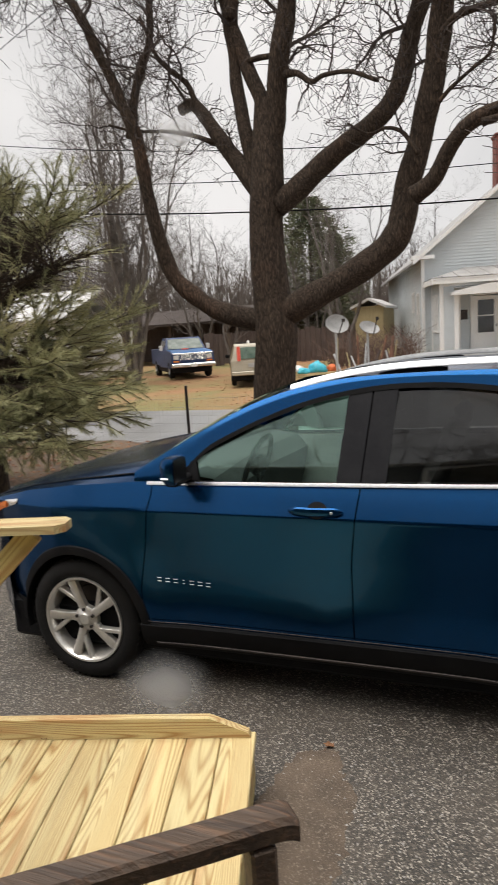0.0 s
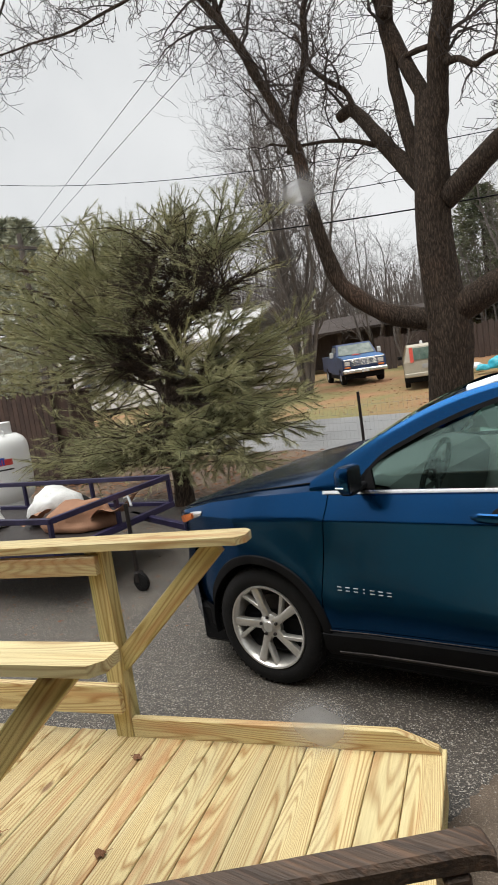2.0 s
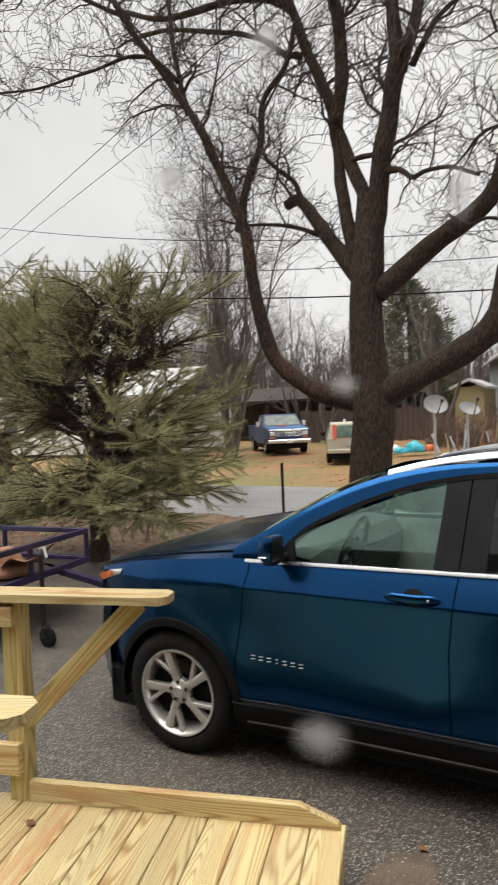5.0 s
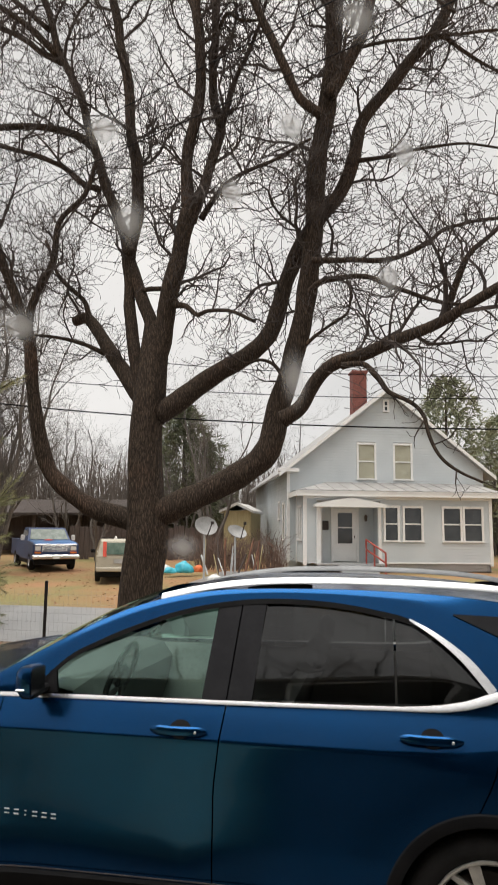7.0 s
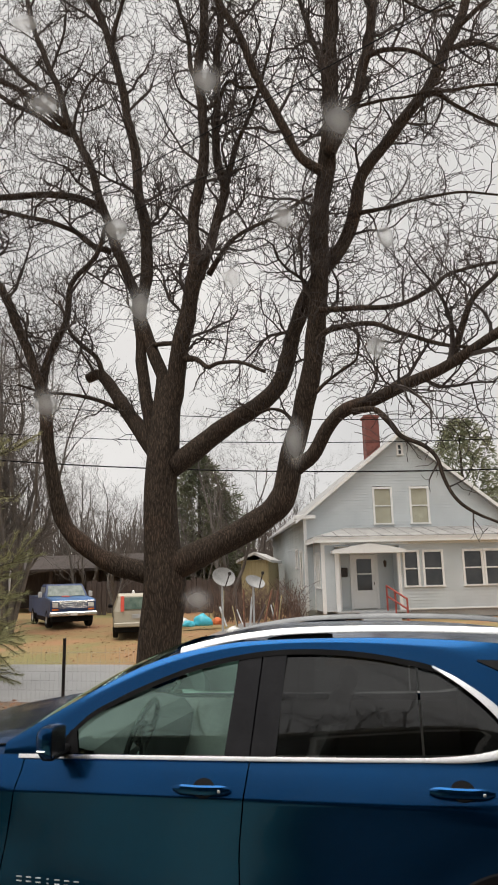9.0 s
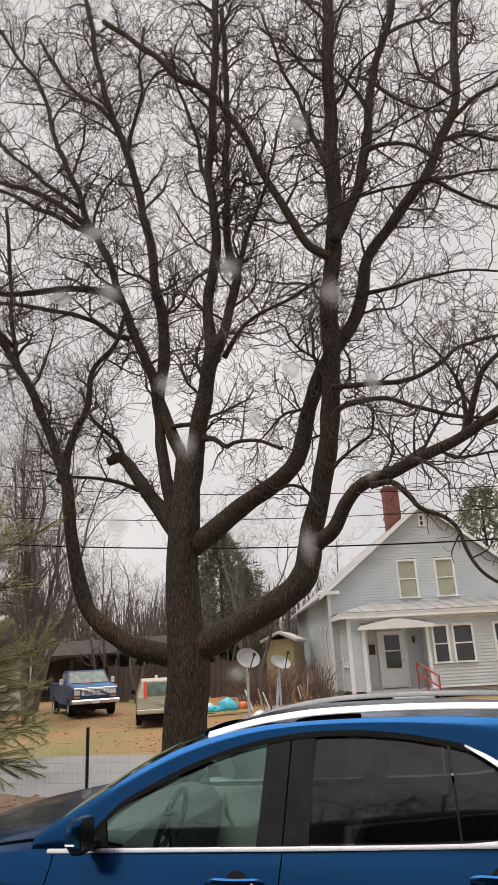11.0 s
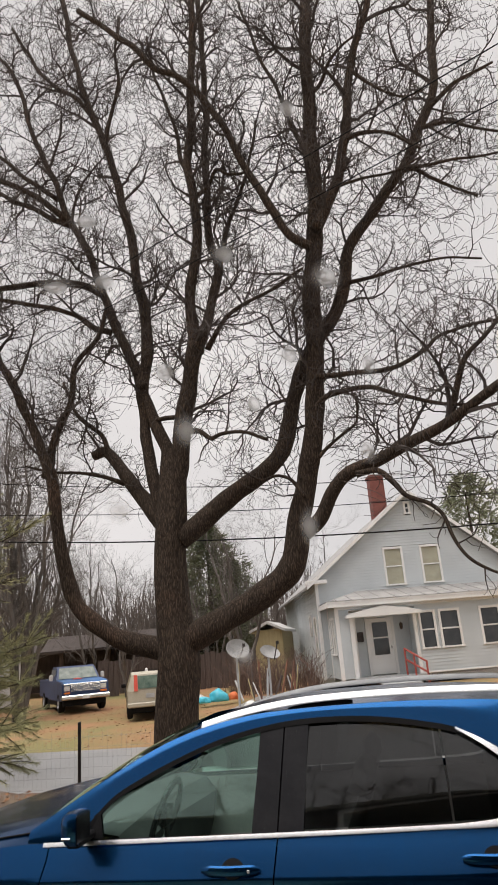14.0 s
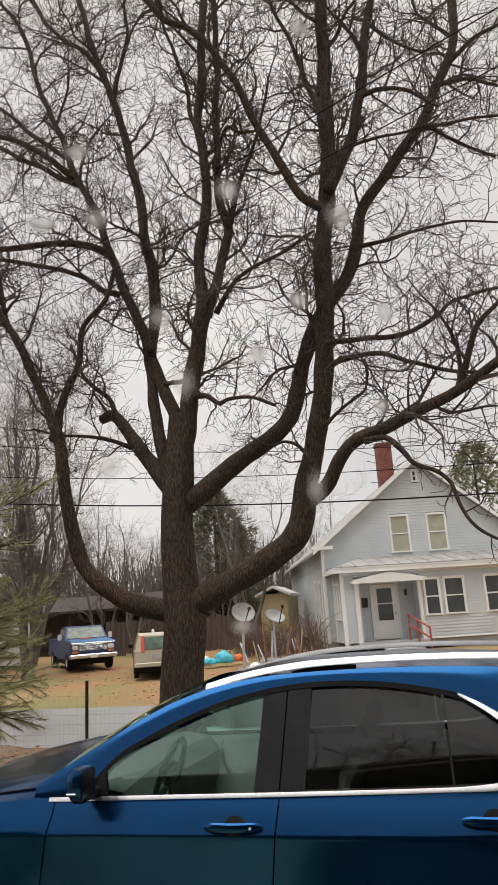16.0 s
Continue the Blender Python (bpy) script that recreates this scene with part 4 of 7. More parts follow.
def build_wheel(hx, mir_y):
    m = Matrix() if not mir_y else Matrix.Translation((0, 2 * CY, 0)) @ Matrix.Diagonal((1, -1, 1, 1))
    c = (hx, 2.99, 0.36)
    base = new("wheel")
    base.location = (hx, (3.1 if not mir_y else 2 * CY - 3.1) - CY, 0.36)
    base.parent = car
    tp = [(0.245, 0.02), (0.262, 0.004), (0.30, 0.0), (0.335, 0.012), (0.351, 0.03), (0.358, 0.05), (0.356, 0.052), (0.356, 0.058), (0.360, 0.06), (0.360, 0.11), (0.356, 0.112), (0.356, 0.118), (0.360, 0.12), (0.355, 0.19), (0.335, 0.215), (0.245, 0.215)]
    part("tyre", Shape().lathe(tp, c, "y", 64).moved(m), M_RUBBER, base, smooth=True)
    lug = Shape()
    for k in range(56):
        a = 2 * math.pi * k / 56
        lug.box((0, 0, 0), (0.014, 0.04, 0.005), 0.0, Matrix.Translation((c[0] + 0.350 * math.cos(a), c[1] + 0.040, c[2] + 0.350 * math.sin(a))) @ Matrix.Rotation(-a + math.pi / 2, 4, "Y"))
    part("tread", lug.moved(m), M_RUBBER, base, kind="stuff")
    rim = Shape().lathe([(0.252, 0.012), (0.250, 0.0), (0.240, 0.002), (0.228, 0.018), (0.218, 0.06), (0.215, 0.18)], c, "y", 64)
    part("rim", rim.moved(m), M_ALLOY, base, smooth=True)
    part("brake_disc", Shape().lathe([(0.0, 0.115), (0.165, 0.115), (0.168, 0.125), (0.168, 0.14)], c, "y", 40).lathe([(0.0, 0.16), (0.217, 0.16)], c, "y", 24).moved(m), M_STEEL, base, "dark brake disc")
    def bar(q0, q1, w0, w1, d0, d1):
        rows = []
        across = Vector((-(q1 - q0).z, 0, (q1 - q0).x)).normalized()
        for i in range(6):
            t = i / 5
            p = q0.lerp(q1, t) + Vector(c)
            wd = w0 + (w1 - w0) * t
            dep = d0 + (d1 - d0) * t
            rows.append([p + across * q + Vector((0, dep + e, 0)) for q, e in ((-wd, 0.035), (-wd, 0.005), (-wd * 0.7, 0.0), (wd * 0.7, 0.0), (wd, 0.005), (wd, 0.035))])
        return rows

    def polar(r, a):
        return Vector((r * math.cos(a), 0, r * math.sin(a)))

    for k in range(5):
        a0 = radians(33 + 72 * k)
        s = Shape()
        s.grid(bar(polar(0.05, a0), polar(0.125, a0), 0.026, 0.022, 0.026, 0.018))
        s.grid(bar(polar(0.10, a0), polar(0.240, a0 + 0.02), 0.021, 0.026, 0.019, 0.009))
        s.grid(bar(polar(0.105, a0 + 0.10), polar(0.240, a0 + 0.46), 0.013, 0.012, 0.021, 0.011))
        part("spoke", s.moved(m), M_ALLOY, base, smooth=True)
    part("hub_cap", Shape().lathe([(0.0, 0.012), (0.03, 0.012), (0.036, 0.02), (0.06, 0.026), (0.072, 0.035), (0.075, 0.06)], c, "y", 32).moved(m), M_ALLOY, base, smooth=True)
    for k in range(5):
        a = radians(95 + 72 * k)
        part("wheel_nut", Shape().lathe([(0.0, 0.012), (0.008, 0.012), (0.0105, 0.016), (0.0105, 0.03)], (c[0] + 0.055 * math.cos(a), c[1] + 0.002, c[2] + 0.055 * math.sin(a)), "y", 8).moved(m), M_STEEL, base)


for hx in HUBS:
    build_wheel(hx, False)
    build_wheel(hx, True)

# interior
M_CABIN = grown("dark_cabin_trim", (0.05, 0.05, 0.052), (0.075, 0.075, 0.078), 6, 0.7, bump=0.1)
part("cabin_floor", Shape().box((0.4, CY, 0.50), (2.9, 1.5, 0.04)), M_CABIN, car)
rows = []
for x, z in ((-1.0, 1.18), (-0.80, 1.20), (-0.62, 1.17), (-0.55, 1.08), (-0.58, 0.9), (-0.7, 0.55)):
    rows.append([(x + 0.05 * abs(t), CY + t * 0.76, z - 0.01 * abs(t)) for t in np.linspace(-1, 1, 9)])
part("dashboard", Shape().grid(rows), M_CABIN, car, smooth=True)
for y in (3.48, 4.32):
    rows = []
    for x, z, hw in ((0.42, 0.70, 0.24), (0.44, 0.9, 0.25), (0.52, 1.15, 0.23), (0.58, 1.26, 0.17)):
        rows.append([(x + q[0] * 0.07, y + hw * q[1], z) for q in [(math.cos(a), math.sin(a)) for a in np.linspace(0, 2 * math.pi, 13)[:-1]]])
    s = Shape().grid(rows, True)
    s.f.append(tuple(range(len(s.v) - 12, len(s.v))))
    s.box((0.2, y, 0.72), (0.5, 0.48, 0.16), 0.05)
    part("seat", s, M_SEAT, car, smooth=True)
    part("head_rest", Shape().box((0.61, y, 1.34), (0.10, 0.26, 0.15), 0.04), M_SEAT, car, smooth=True)
part("rear_seat", Shape().box((1.35, CY, 0.98), (0.16, 1.35, 0.62), 0.05).box((1.1, CY, 0.72), (0.5, 1.35, 0.15), 0.05), M_SEAT, car)
ring = []
sc, sn = Vector((-0.44, 3.46, 1.175)), Vector((-0.93, 0, 0.36)).normalized()
sa, sb = Vector((0, 1, 0)), sn.cross(Vector((0, 1, 0)))
s = Shape().tube([sc + sa * 0.172 * math.cos(a) + sb * 0.172 * math.sin(a) for a in np.linspace(0, 2 * math.pi, 33)], 0.016, 8)
s.box(sc, (0.04, 0.15, 0.10), 0.015)
s.box(sc, (0.02, 0.36, 0.03), 0.005)
s.box(sc - Vector((0, 0, 0.08)), (0.02, 0.04, 0.17), 0.005)
part("steering_wheel", s, M_GLOSSBLACK, car, smooth=True)
M_LINER = grown("pale_headliner", (0.42, 0.42, 0.41), (0.48, 0.48, 0.47), 5, 0.9, bump=0.1)
rows = []
for x in np.linspace(-0.22, 1.95, 16):
    zr = roof_edge(x) - 0.035
    ye = glass_y(zr) + 0.05
    rows.append([(x, ye + (2 * CY - 2 * ye) * k / 10, zr + 0.03 * math.sin(math.pi * k / 10)) for k in range(11)])
part("headliner", Shape().grid(rows), M_LINER, car, "pale grey headliner")
two_sides("door_card", Shape().grid([[(x, 3.10, z) for x in (-0.8, 0.2, 1.3)] for z in (0.6, 1.15)]), M_LINER)
part("rear_mirror", Shape().box((-0.42, CY, 1.52), (0.03, 0.24, 0.06), 0.012), M_CABIN, car)


# ---------------------------------------------------------------- trees
def limb_mesh(s, pts, r0, r1, n=10, rough=0.06):
    pts = smoothline(pts, 5)
    pts = [p + noise.noise_vector(p * 1.4) * min(0.055, 0.012 * i) for i, p in enumerate(pts)]
    k = len(pts)
    rad = [(r0 + (r1 - r0) * (i / (k - 1)) ** 0.6) * (1 + rough * noise.noise(p * 3.1)) for i, p in enumerate(pts)]
    s.tube(pts, rad, n)
    return pts, rad


def twig_cloud(s, rng, pts, rad, gap, length, depth, spread=0.9, up=0.25, start=0.15):
    """Side branches along a limb, each with its own, down to twigs."""
    total = 0.0
    nxt = start * sum((pts[i + 1] - pts[i]).length for i in range(len(pts) - 1))
    side = rng.random() * 6.28
    for i in range(len(pts) - 1):
        seg = pts[i + 1] - pts[i]
        ln = seg.length
        while nxt < total + ln and ln > 1e-6:
            t = (nxt - total) / ln
            p = pts[i] + seg * t
            r = rad[i] + (rad[i + 1] - rad[i]) * t
            d = seg.normalized()
            side += 2.0 + rng.random() * 1.4
            a = d.cross(Vector((0.2, 0.3, 0.9))).normalized()
            b = d.cross(a)
            out = (a * math.cos(side) + b * math.sin(side)) * spread + d * (0.35 + 0.5 * rng.random()) + Vector((0, 0, up))
            out.normalize()
            L = length * (0.55 + 0.9 * rng.random())
            n = 6 if depth > 2 else 5 if depth > 1 else 4
            q, dd, line = p.copy(), out.copy(), [p.copy()]
            bend = Vector((rng.uniform(-1, 1), rng.uniform(-1, 1), rng.uniform(-0.5, 1.0))) * 0.30
            for j in range(n):
                dd = (dd + bend * 0.5 + Vector((rng.uniform(-1, 1), rng.uniform(-1, 1), rng.uniform(-1, 1))) * 0.52 + Vector((0, 0, 0.03))).normalized()
                q = q + dd * (L / n)
                line.append(q.copy())
            rr = min(r * 0.6, 0.005 + 0.019 * L)
            rads = [max(0.0038, rr * (1 - 0.8 * j / n)) for j in range(n + 1)]
            s.tube(line, rads, 3 if depth < 2 else 4, cap=False)
            if depth > 1:
                twig_cloud(s, rng, line, rads, max(0.085, gap * 0.44), L * 0.50, depth - 1, spread, up * 0.6, 0.2)
            nxt += gap * (0.6 + 0.8 * rng.random())
        total += ln


def raw_part(name, s, material, parent, kind=""):
    """A large mesh straight from its points, in the parent's space."""
    me = bpy.data.meshes.new(name)
    base = origin(parent)
    me.from_pydata([(p[0] - base.x, p[1] - base.y, p[2] - base.z) for p in s.v], [], s.f)
    me.materials.append(material)
    ob = new(name, me)
    ob.parent = parent
    if kind:
        tagged(ob, kind=kind)
    return ob


big = thing("maple_tree", (-2.25, 9.0, 0.05), "large bare old maple with furrowed bark and spreading limbs", "tree")
s = Shape()
tp = smoothline([(-2.27, 9.0, -0.1), (-2.25, 9.0, 0.5), (-2.22, 9.0, 1.3), (-2.17, 9.0, 1.9), (-2.22, 9.0, 2.6), (-2.24, 9.0, 3.25), (-2.18, 9.0, 3.9), (-2.13, 9.05, 4.94)], 6)
tr_r = [float(np.interp(p.z, [-0.1, 0.4, 1.3, 1.9, 2.5, 3.3, 3.8, 5.0], [0.42, 0.33, 0.285, 0.295, 0.255, 0.225, 0.232, 0.185])) for p in tp]
rows = []
for p, r in zip(tp, tr_r):
    rows.append([(p.x + r * (1 + 0.045 * math.sin(7 * a + 2 * math.sin(p.z * 2)) + 0.05 * noise.noise(Vector((3 * math.cos(a), 3 * math.sin(a), p.z * 0.8)))) * math.cos(a), p.y + r * (1 + 0.05 * math.sin(5 * a + 1)) * math.sin(a), p.z) for a in np.linspace(0, 2 * math.pi, 29)[:-1]])
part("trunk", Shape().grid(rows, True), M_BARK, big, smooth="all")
rng = random.Random(11)
crown = Shape()


def limb(r0, r1, *pts, gap=0.285, length=None, depth=3, twigs=True, start=0.09, up=0.12):
    sh = Shape()
    line, rad = limb_mesh(sh, pts, r0 * 0.9, r1 * 0.93, 12, 0.15)
    length = length or min(1.2, 0.74 + 3.0 * r0)
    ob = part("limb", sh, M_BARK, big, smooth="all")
    if twigs:
        twig_cloud(crown, rng, line, rad, gap, length, depth, start=start, up=up)
    return ob


limb(0.197, 0.045, (-2.34, 9.0, 2.07), (-2.60, 8.94, 2.11), (-2.87, 8.87, 2.22), (-3.19, 8.81, 2.42), (-3.51, 8.74, 2.75), (-3.66, 8.68, 3.13), (-3.73, 8.61, 3.54), (-3.77, 8.55, 3.94), (-3.80, 8.48, 4.35), (-3.83, 8.42, 4.68), (-3.95, 8.35, 5.03), (-4.10, 8.29, 5.47), (-4.26, 8.22, 5.91), (-4.42, 8.16, 6.27), (-4.70, 8.1, 6.75), (-5.25, 7.9, 7.6), (-5.8, 7.7, 8.7), start=0.38)
limb(0.057, 0.028, (-4.60, 8.30, 6.40), (-4.66, 8.25, 6.81), (-4.74, 8.20, 7.48), (-4.84, 8.15, 8.39), (-4.92, 8.10, 9.44), gap=0.3)
limb(0.092, 0.032, (-3.95, 8.55, 4.64), (-3.90, 8.60, 5.07), (-3.81, 8.65, 5.41), (-3.68, 8.70, 5.83), (-3.65, 8.75, 6.36), (-3.57, 8.80, 6.62), (-3.26, 8.85, 6.94), (-3.10, 8.90, 7.50), gap=0.27)
limb(0.181, 0.082, (-2.22, 9.00, 3.73), (-2.51, 9.07, 4.09), (-2.75, 9.13, 4.40), (-2.95, 9.20, 4.70), (-3.15, 9.27, 4.97), (-3.39, 9.33, 5.18), (-3.62, 9.40, 5.16), gap=0.27, length=0.9, start=0.2)
limb(0.054, 0.024, (-3.30, 9.30, 5.16), (-3.45, 9.35, 5.45), (-3.78, 9.40, 5.80), (-3.96, 9.45, 6.04), (-4.16, 9.50, 6.60), gap=0.27, length=0.8)
limb(0.048, 0.018, (-2.99, 9.20, 4.57), (-3.35, 9.15, 4.73), (-3.75, 9.10, 4.85), (-4.12, 9.05, 4.91), (-4.58, 9.00, 5.04), gap=0.3, length=0.8)
limb(0.141, 0.070, (-2.30, 9.00, 3.86), (-2.43, 9.04, 4.35), (-2.50, 9.07, 4.72), (-2.57, 9.11, 5.19), (-2.63, 9.15, 5.67), (-2.66, 9.15, 6.05), (-2.60, 9.17, 6.4), twigs=False)
limb(0.150, 0.035, (-2.15, 9.0, 4.15), (-2.08, 9.00, 4.57), (-2.23, 9.06, 5.00), (-2.43, 9.12, 5.45), (-2.61, 9.18, 5.92), (-2.72, 9.24, 6.35), (-2.93, 9.29, 6.80), (-3.13, 9.35, 7.32), (-3.33, 9.41, 7.92), (-3.56, 9.47, 8.66), (-3.82, 9.53, 9.30), (-4.13, 9.59, 9.88), (-4.38, 9.65, 10.60), (-4.68, 9.71, 11.38), (-5.06, 9.76, 12.33), (-5.33, 9.82, 13.30), (-5.67, 9.88, 14.19), (-6.24, 9.94, 15.18), (-6.92, 10.00, 16.42), start=0.14)
limb(0.126, 0.050, (-2.65, 9.15, 6.06), (-2.57, 9.19, 6.55), (-2.54, 9.23, 6.97), (-2.64, 9.27, 7.62), (-2.77, 9.31, 8.37), (-2.88, 9.35, 9.25), (-3.02, 9.39, 10.01), (-3.18, 9.43, 10.69), (-3.37, 9.46, 11.39), (-3.60, 9.50, 12.14), (-3.85, 9.54, 12.98), (-4.06, 9.58, 13.86), (-4.21, 9.62, 14.83), (-4.53, 9.66, 16.38), (-4.74, 9.70, 17.99))
limb(0.079, 0.039, (-4.24, 9.70, 10.01), (-4.64, 9.60, 10.43), (-5.20, 9.50, 10.84), (-5.87, 9.40, 11.14), (-6.58, 9.30, 11.54))
limb(0.069, 0.036, (-4.19, 9.70, 9.88), (-4.76, 9.82, 10.32), (-5.59, 9.95, 10.96), (-6.34, 10.07, 11.59), (-7.12, 10.20, 12.03))
limb(0.059, 0.030, (-4.47, 9.75, 10.57), (-5.14, 9.79, 11.20), (-5.83, 9.82, 11.99), (-6.26, 9.86, 12.46), (-6.89, 9.90, 13.34))
limb(0.089, 0.045, (-3.46, 9.50, 8.16), (-3.64, 9.40, 8.30), (-3.97, 9.30, 8.36), (-4.45, 9.20, 8.42), (-5.04, 9.10, 8.38), (-5.42, 9.00, 8.37), (-6.16, 8.90, 8.66))
limb(0.067, 0.034, (-3.24, 9.40, 7.31), (-3.47, 9.30, 7.40), (-3.74, 9.20, 7.62), (-3.95, 9.10, 7.69), (-4.53, 9.00, 7.89), (-5.12, 8.90, 8.04), (-5.82, 8.80, 8.12))
limb(0.053, 0.022, (-3.36, 9.50, 11.36), (-3.22, 9.43, 11.97), (-3.01, 9.35, 12.57), (-3.01, 9.27, 13.23), (-2.92, 9.20, 14.09))
limb(0.059, 0.031, (-3.54, 9.50, 11.98), (-4.01, 9.60, 12.74), (-4.70, 9.70, 13.51), (-5.18, 9.80, 14.41), (-5.68, 9.90, 15.44))
limb(0.165, 0.131, (-2.15, 9.0, 4.05), (-2.08, 9.00, 4.48), (-1.98, 8.99, 5.00), (-1.86, 8.97, 5.52), (-1.76, 8.96, 6.06), (-1.63, 8.95, 6.60), start=0.4)
limb(0.114, 0.062, (-1.65, 8.95, 6.51), (-1.69, 8.92, 7.08), (-1.63, 8.89, 7.66), (-1.55, 8.86, 8.24), (-1.50, 8.83, 8.73), (-1.53, 8.80, 9.26), (-1.57, 8.77, 9.79), (-1.51, 8.75, 10.32), (-1.43, 8.72, 11.20), (-1.36, 8.69, 11.88), (-1.31, 8.66, 12.58), (-1.24, 8.63, 13.56), (-1.14, 8.60, 14.70))
limb(0.105, 0.054, (-1.63, 8.95, 6.46), (-1.53, 8.99, 6.80), (-1.40, 9.03, 7.29), (-1.28, 9.07, 7.70), (-1.23, 9.11, 8.03), (-1.36, 9.15, 8.44), (-1.40, 9.20, 9.08), (-1.38, 9.24, 9.67), (-1.32, 9.28, 10.74), (-1.28, 9.32, 11.75), (-1.30, 9.36, 12.97), (-1.30, 9.40, 14.25))
limb(0.064, 0.024, (-1.25, 9.10, 7.92), (-1.13, 9.12, 8.33), (-1.02, 9.14, 8.85), (-0.82, 9.16, 9.26), (-0.60, 9.18, 9.91), (-0.40, 9.20, 10.80))
limb(0.051, 0.022, (-1.49, 8.80, 9.19), (-1.28, 8.73, 9.30), (-1.07, 8.65, 9.52), (-0.83, 8.57, 9.33), (-0.45, 8.50, 9.23))
limb(0.051, 0.026, (-1.58, 8.80, 9.68), (-1.72, 8.84, 10.16), (-1.80, 8.88, 10.74), (-1.95, 8.92, 11.41), (-2.14, 8.96, 12.19), (-2.28, 9.00, 13.12))
limb(0.057, 0.021, (-1.47, 8.95, 6.48), (-1.26, 8.86, 6.70), (-1.04, 8.77, 6.90), (-0.59, 8.68, 7.07), (-0.14, 8.59, 7.21), (0.21, 8.50, 7.30))
limb(0.055, 0.023, (-1.82, 8.90, 5.17), (-1.62, 8.78, 5.09), (-1.43, 8.66, 4.94), (-1.24, 8.54, 4.95), (-0.88, 8.42, 4.89), (-0.55, 8.30, 4.68), gap=0.27, length=0.8)
limb(0.044, 0.038, (-2.48, 9.10, 5.50), (-2.19, 9.02, 5.47), (-1.85, 8.95, 5.42), twigs=False)
limb(0.188, 0.069, (-2.07, 9.00, 3.59), (-1.82, 9.04, 3.76), (-1.53, 9.08, 3.97), (-1.15, 9.12, 4.21), (-0.81, 9.16, 4.44), (-0.55, 9.20, 4.73), (-0.36, 9.23, 5.16), (-0.18, 9.27, 5.65), (-0.03, 9.31, 6.16), (0.25, 9.35, 6.56), (0.54, 9.39, 6.93), (0.70, 9.43, 7.47), (0.81, 9.47, 7.98), (0.96, 9.51, 8.29), (1.29, 9.55, 8.68), (1.65, 9.59, 9.18), (2.02, 9.63, 9.62), (2.31, 9.67, 10.21), (2.56, 9.70, 10.77), (2.79, 9.74, 11.34), (2.84, 9.78, 11.99), (2.89, 9.82, 12.65), (3.09, 9.86, 13.69), (3.37, 9.90, 14.90), start=0.2)
limb(0.062, 0.023, (2.51, 9.70, 10.66), (2.90, 9.63, 10.97), (3.23, 9.57, 11.11), (3.73, 9.50, 11.20))
limb(0.047, 0.022, (2.36, 9.60, 10.26), (2.79, 9.47, 10.15), (3.08, 9.33, 9.85), (3.52, 9.20, 9.52))
limb(0.042, 0.017, (1.90, 9.50, 9.44), (2.25, 9.43, 9.38), (2.67, 9.35, 9.31), (3.07, 9.27, 9.18), (3.54, 9.20, 9.09))
limb(0.051, 0.023, (1.75, 9.50, 9.25), (2.09, 9.57, 9.46), (2.43, 9.65, 9.28), (2.76, 9.73, 9.05), (3.09, 9.80, 8.82))
limb(0.045, 0.016, (0.74, 9.40, 7.45), (1.17, 9.30, 7.41), (1.52, 9.20, 7.41), (1.93, 9.10, 7.41), (2.32, 9.00, 7.34), (2.75, 8.90, 7.16))
limb(0.251, 0.101, (-2.19, 9.00, 2.10), (-1.92, 9.00, 2.22), (-1.63, 8.99, 2.36), (-1.27, 8.99, 2.50), (-0.86, 8.98, 2.68), (-0.53, 8.98, 2.93), (-0.36, 8.97, 3.27), (-0.28, 8.97, 3.73), (-0.13, 8.97, 4.21), (-0.01, 8.96, 4.69), (0.08, 8.96, 5.19), (0.14, 8.95, 5.71), (0.19, 8.95, 6.43), (0.25, 8.94, 6.98), (0.32, 8.94, 7.64), (0.41, 8.93, 8.22), (0.50, 8.93, 8.82), (0.50, 8.93, 9.45), (0.51, 8.92, 9.99), (0.57, 8.92, 10.65), (0.59, 8.91, 11.34), (0.67, 8.91, 12.28), (0.78, 8.90, 13.25), (0.94, 8.90, 14.38), start=0.30)
limb(0.111, 0.056, (0.43, 8.70, 8.06), (0.62, 8.68, 8.40), (0.87, 8.66, 8.89), (0.99, 8.63, 9.36), (1.11, 8.61, 9.74), (1.22, 8.59, 10.39), (1.38, 8.57, 11.10), (1.58, 8.54, 11.59), (1.81, 8.52, 12.32), (2.03, 8.50, 13.20))
limb(0.085, 0.048, (0.32, 8.70, 7.78), (0.13, 8.64, 7.93), (-0.04, 8.58, 8.18), (-0.25, 8.52, 8.56), (-0.37, 8.45, 8.90), (-0.56, 8.39, 9.36), (-0.75, 8.33, 9.88), (-0.95, 8.27, 10.31), (-1.16, 8.21, 10.73), (-1.46, 8.15, 11.05), (-1.87, 8.08, 11.33), (-2.24, 8.02, 11.84), (-2.56, 7.96, 12.22), (-3.11, 7.90, 12.81))
limb(0.049, 0.025, (0.46, 8.85, 9.50), (0.28, 8.88, 10.12), (0.16, 8.90, 10.74), (-0.04, 8.93, 11.46), (-0.21, 8.95, 12.08), (-0.34, 8.97, 12.65), (-0.46, 9.00, 13.37))
limb(0.046, 0.018, (0.59, 8.85, 10.75), (0.77, 8.79, 10.87), (0.96, 8.72, 11.22), (1.25, 8.66, 11.47), (1.58, 8.60, 11.60))
limb(0.034, 0.016, (0.89, 8.60, 8.69), (1.23, 8.50, 8.68), (1.71, 8.40, 8.59), (2.11, 8.30, 8.67))
limb(0.052, 0.020, (1.09, 8.60, 9.52), (1.38, 8.47, 9.44), (1.77, 8.33, 9.18), (2.11, 8.20, 8.73))
limb(0.040, 0.016, (1.31, 8.50, 10.72), (1.62, 8.37, 10.17), (1.99, 8.23, 9.74), (2.29, 8.10, 9.63))
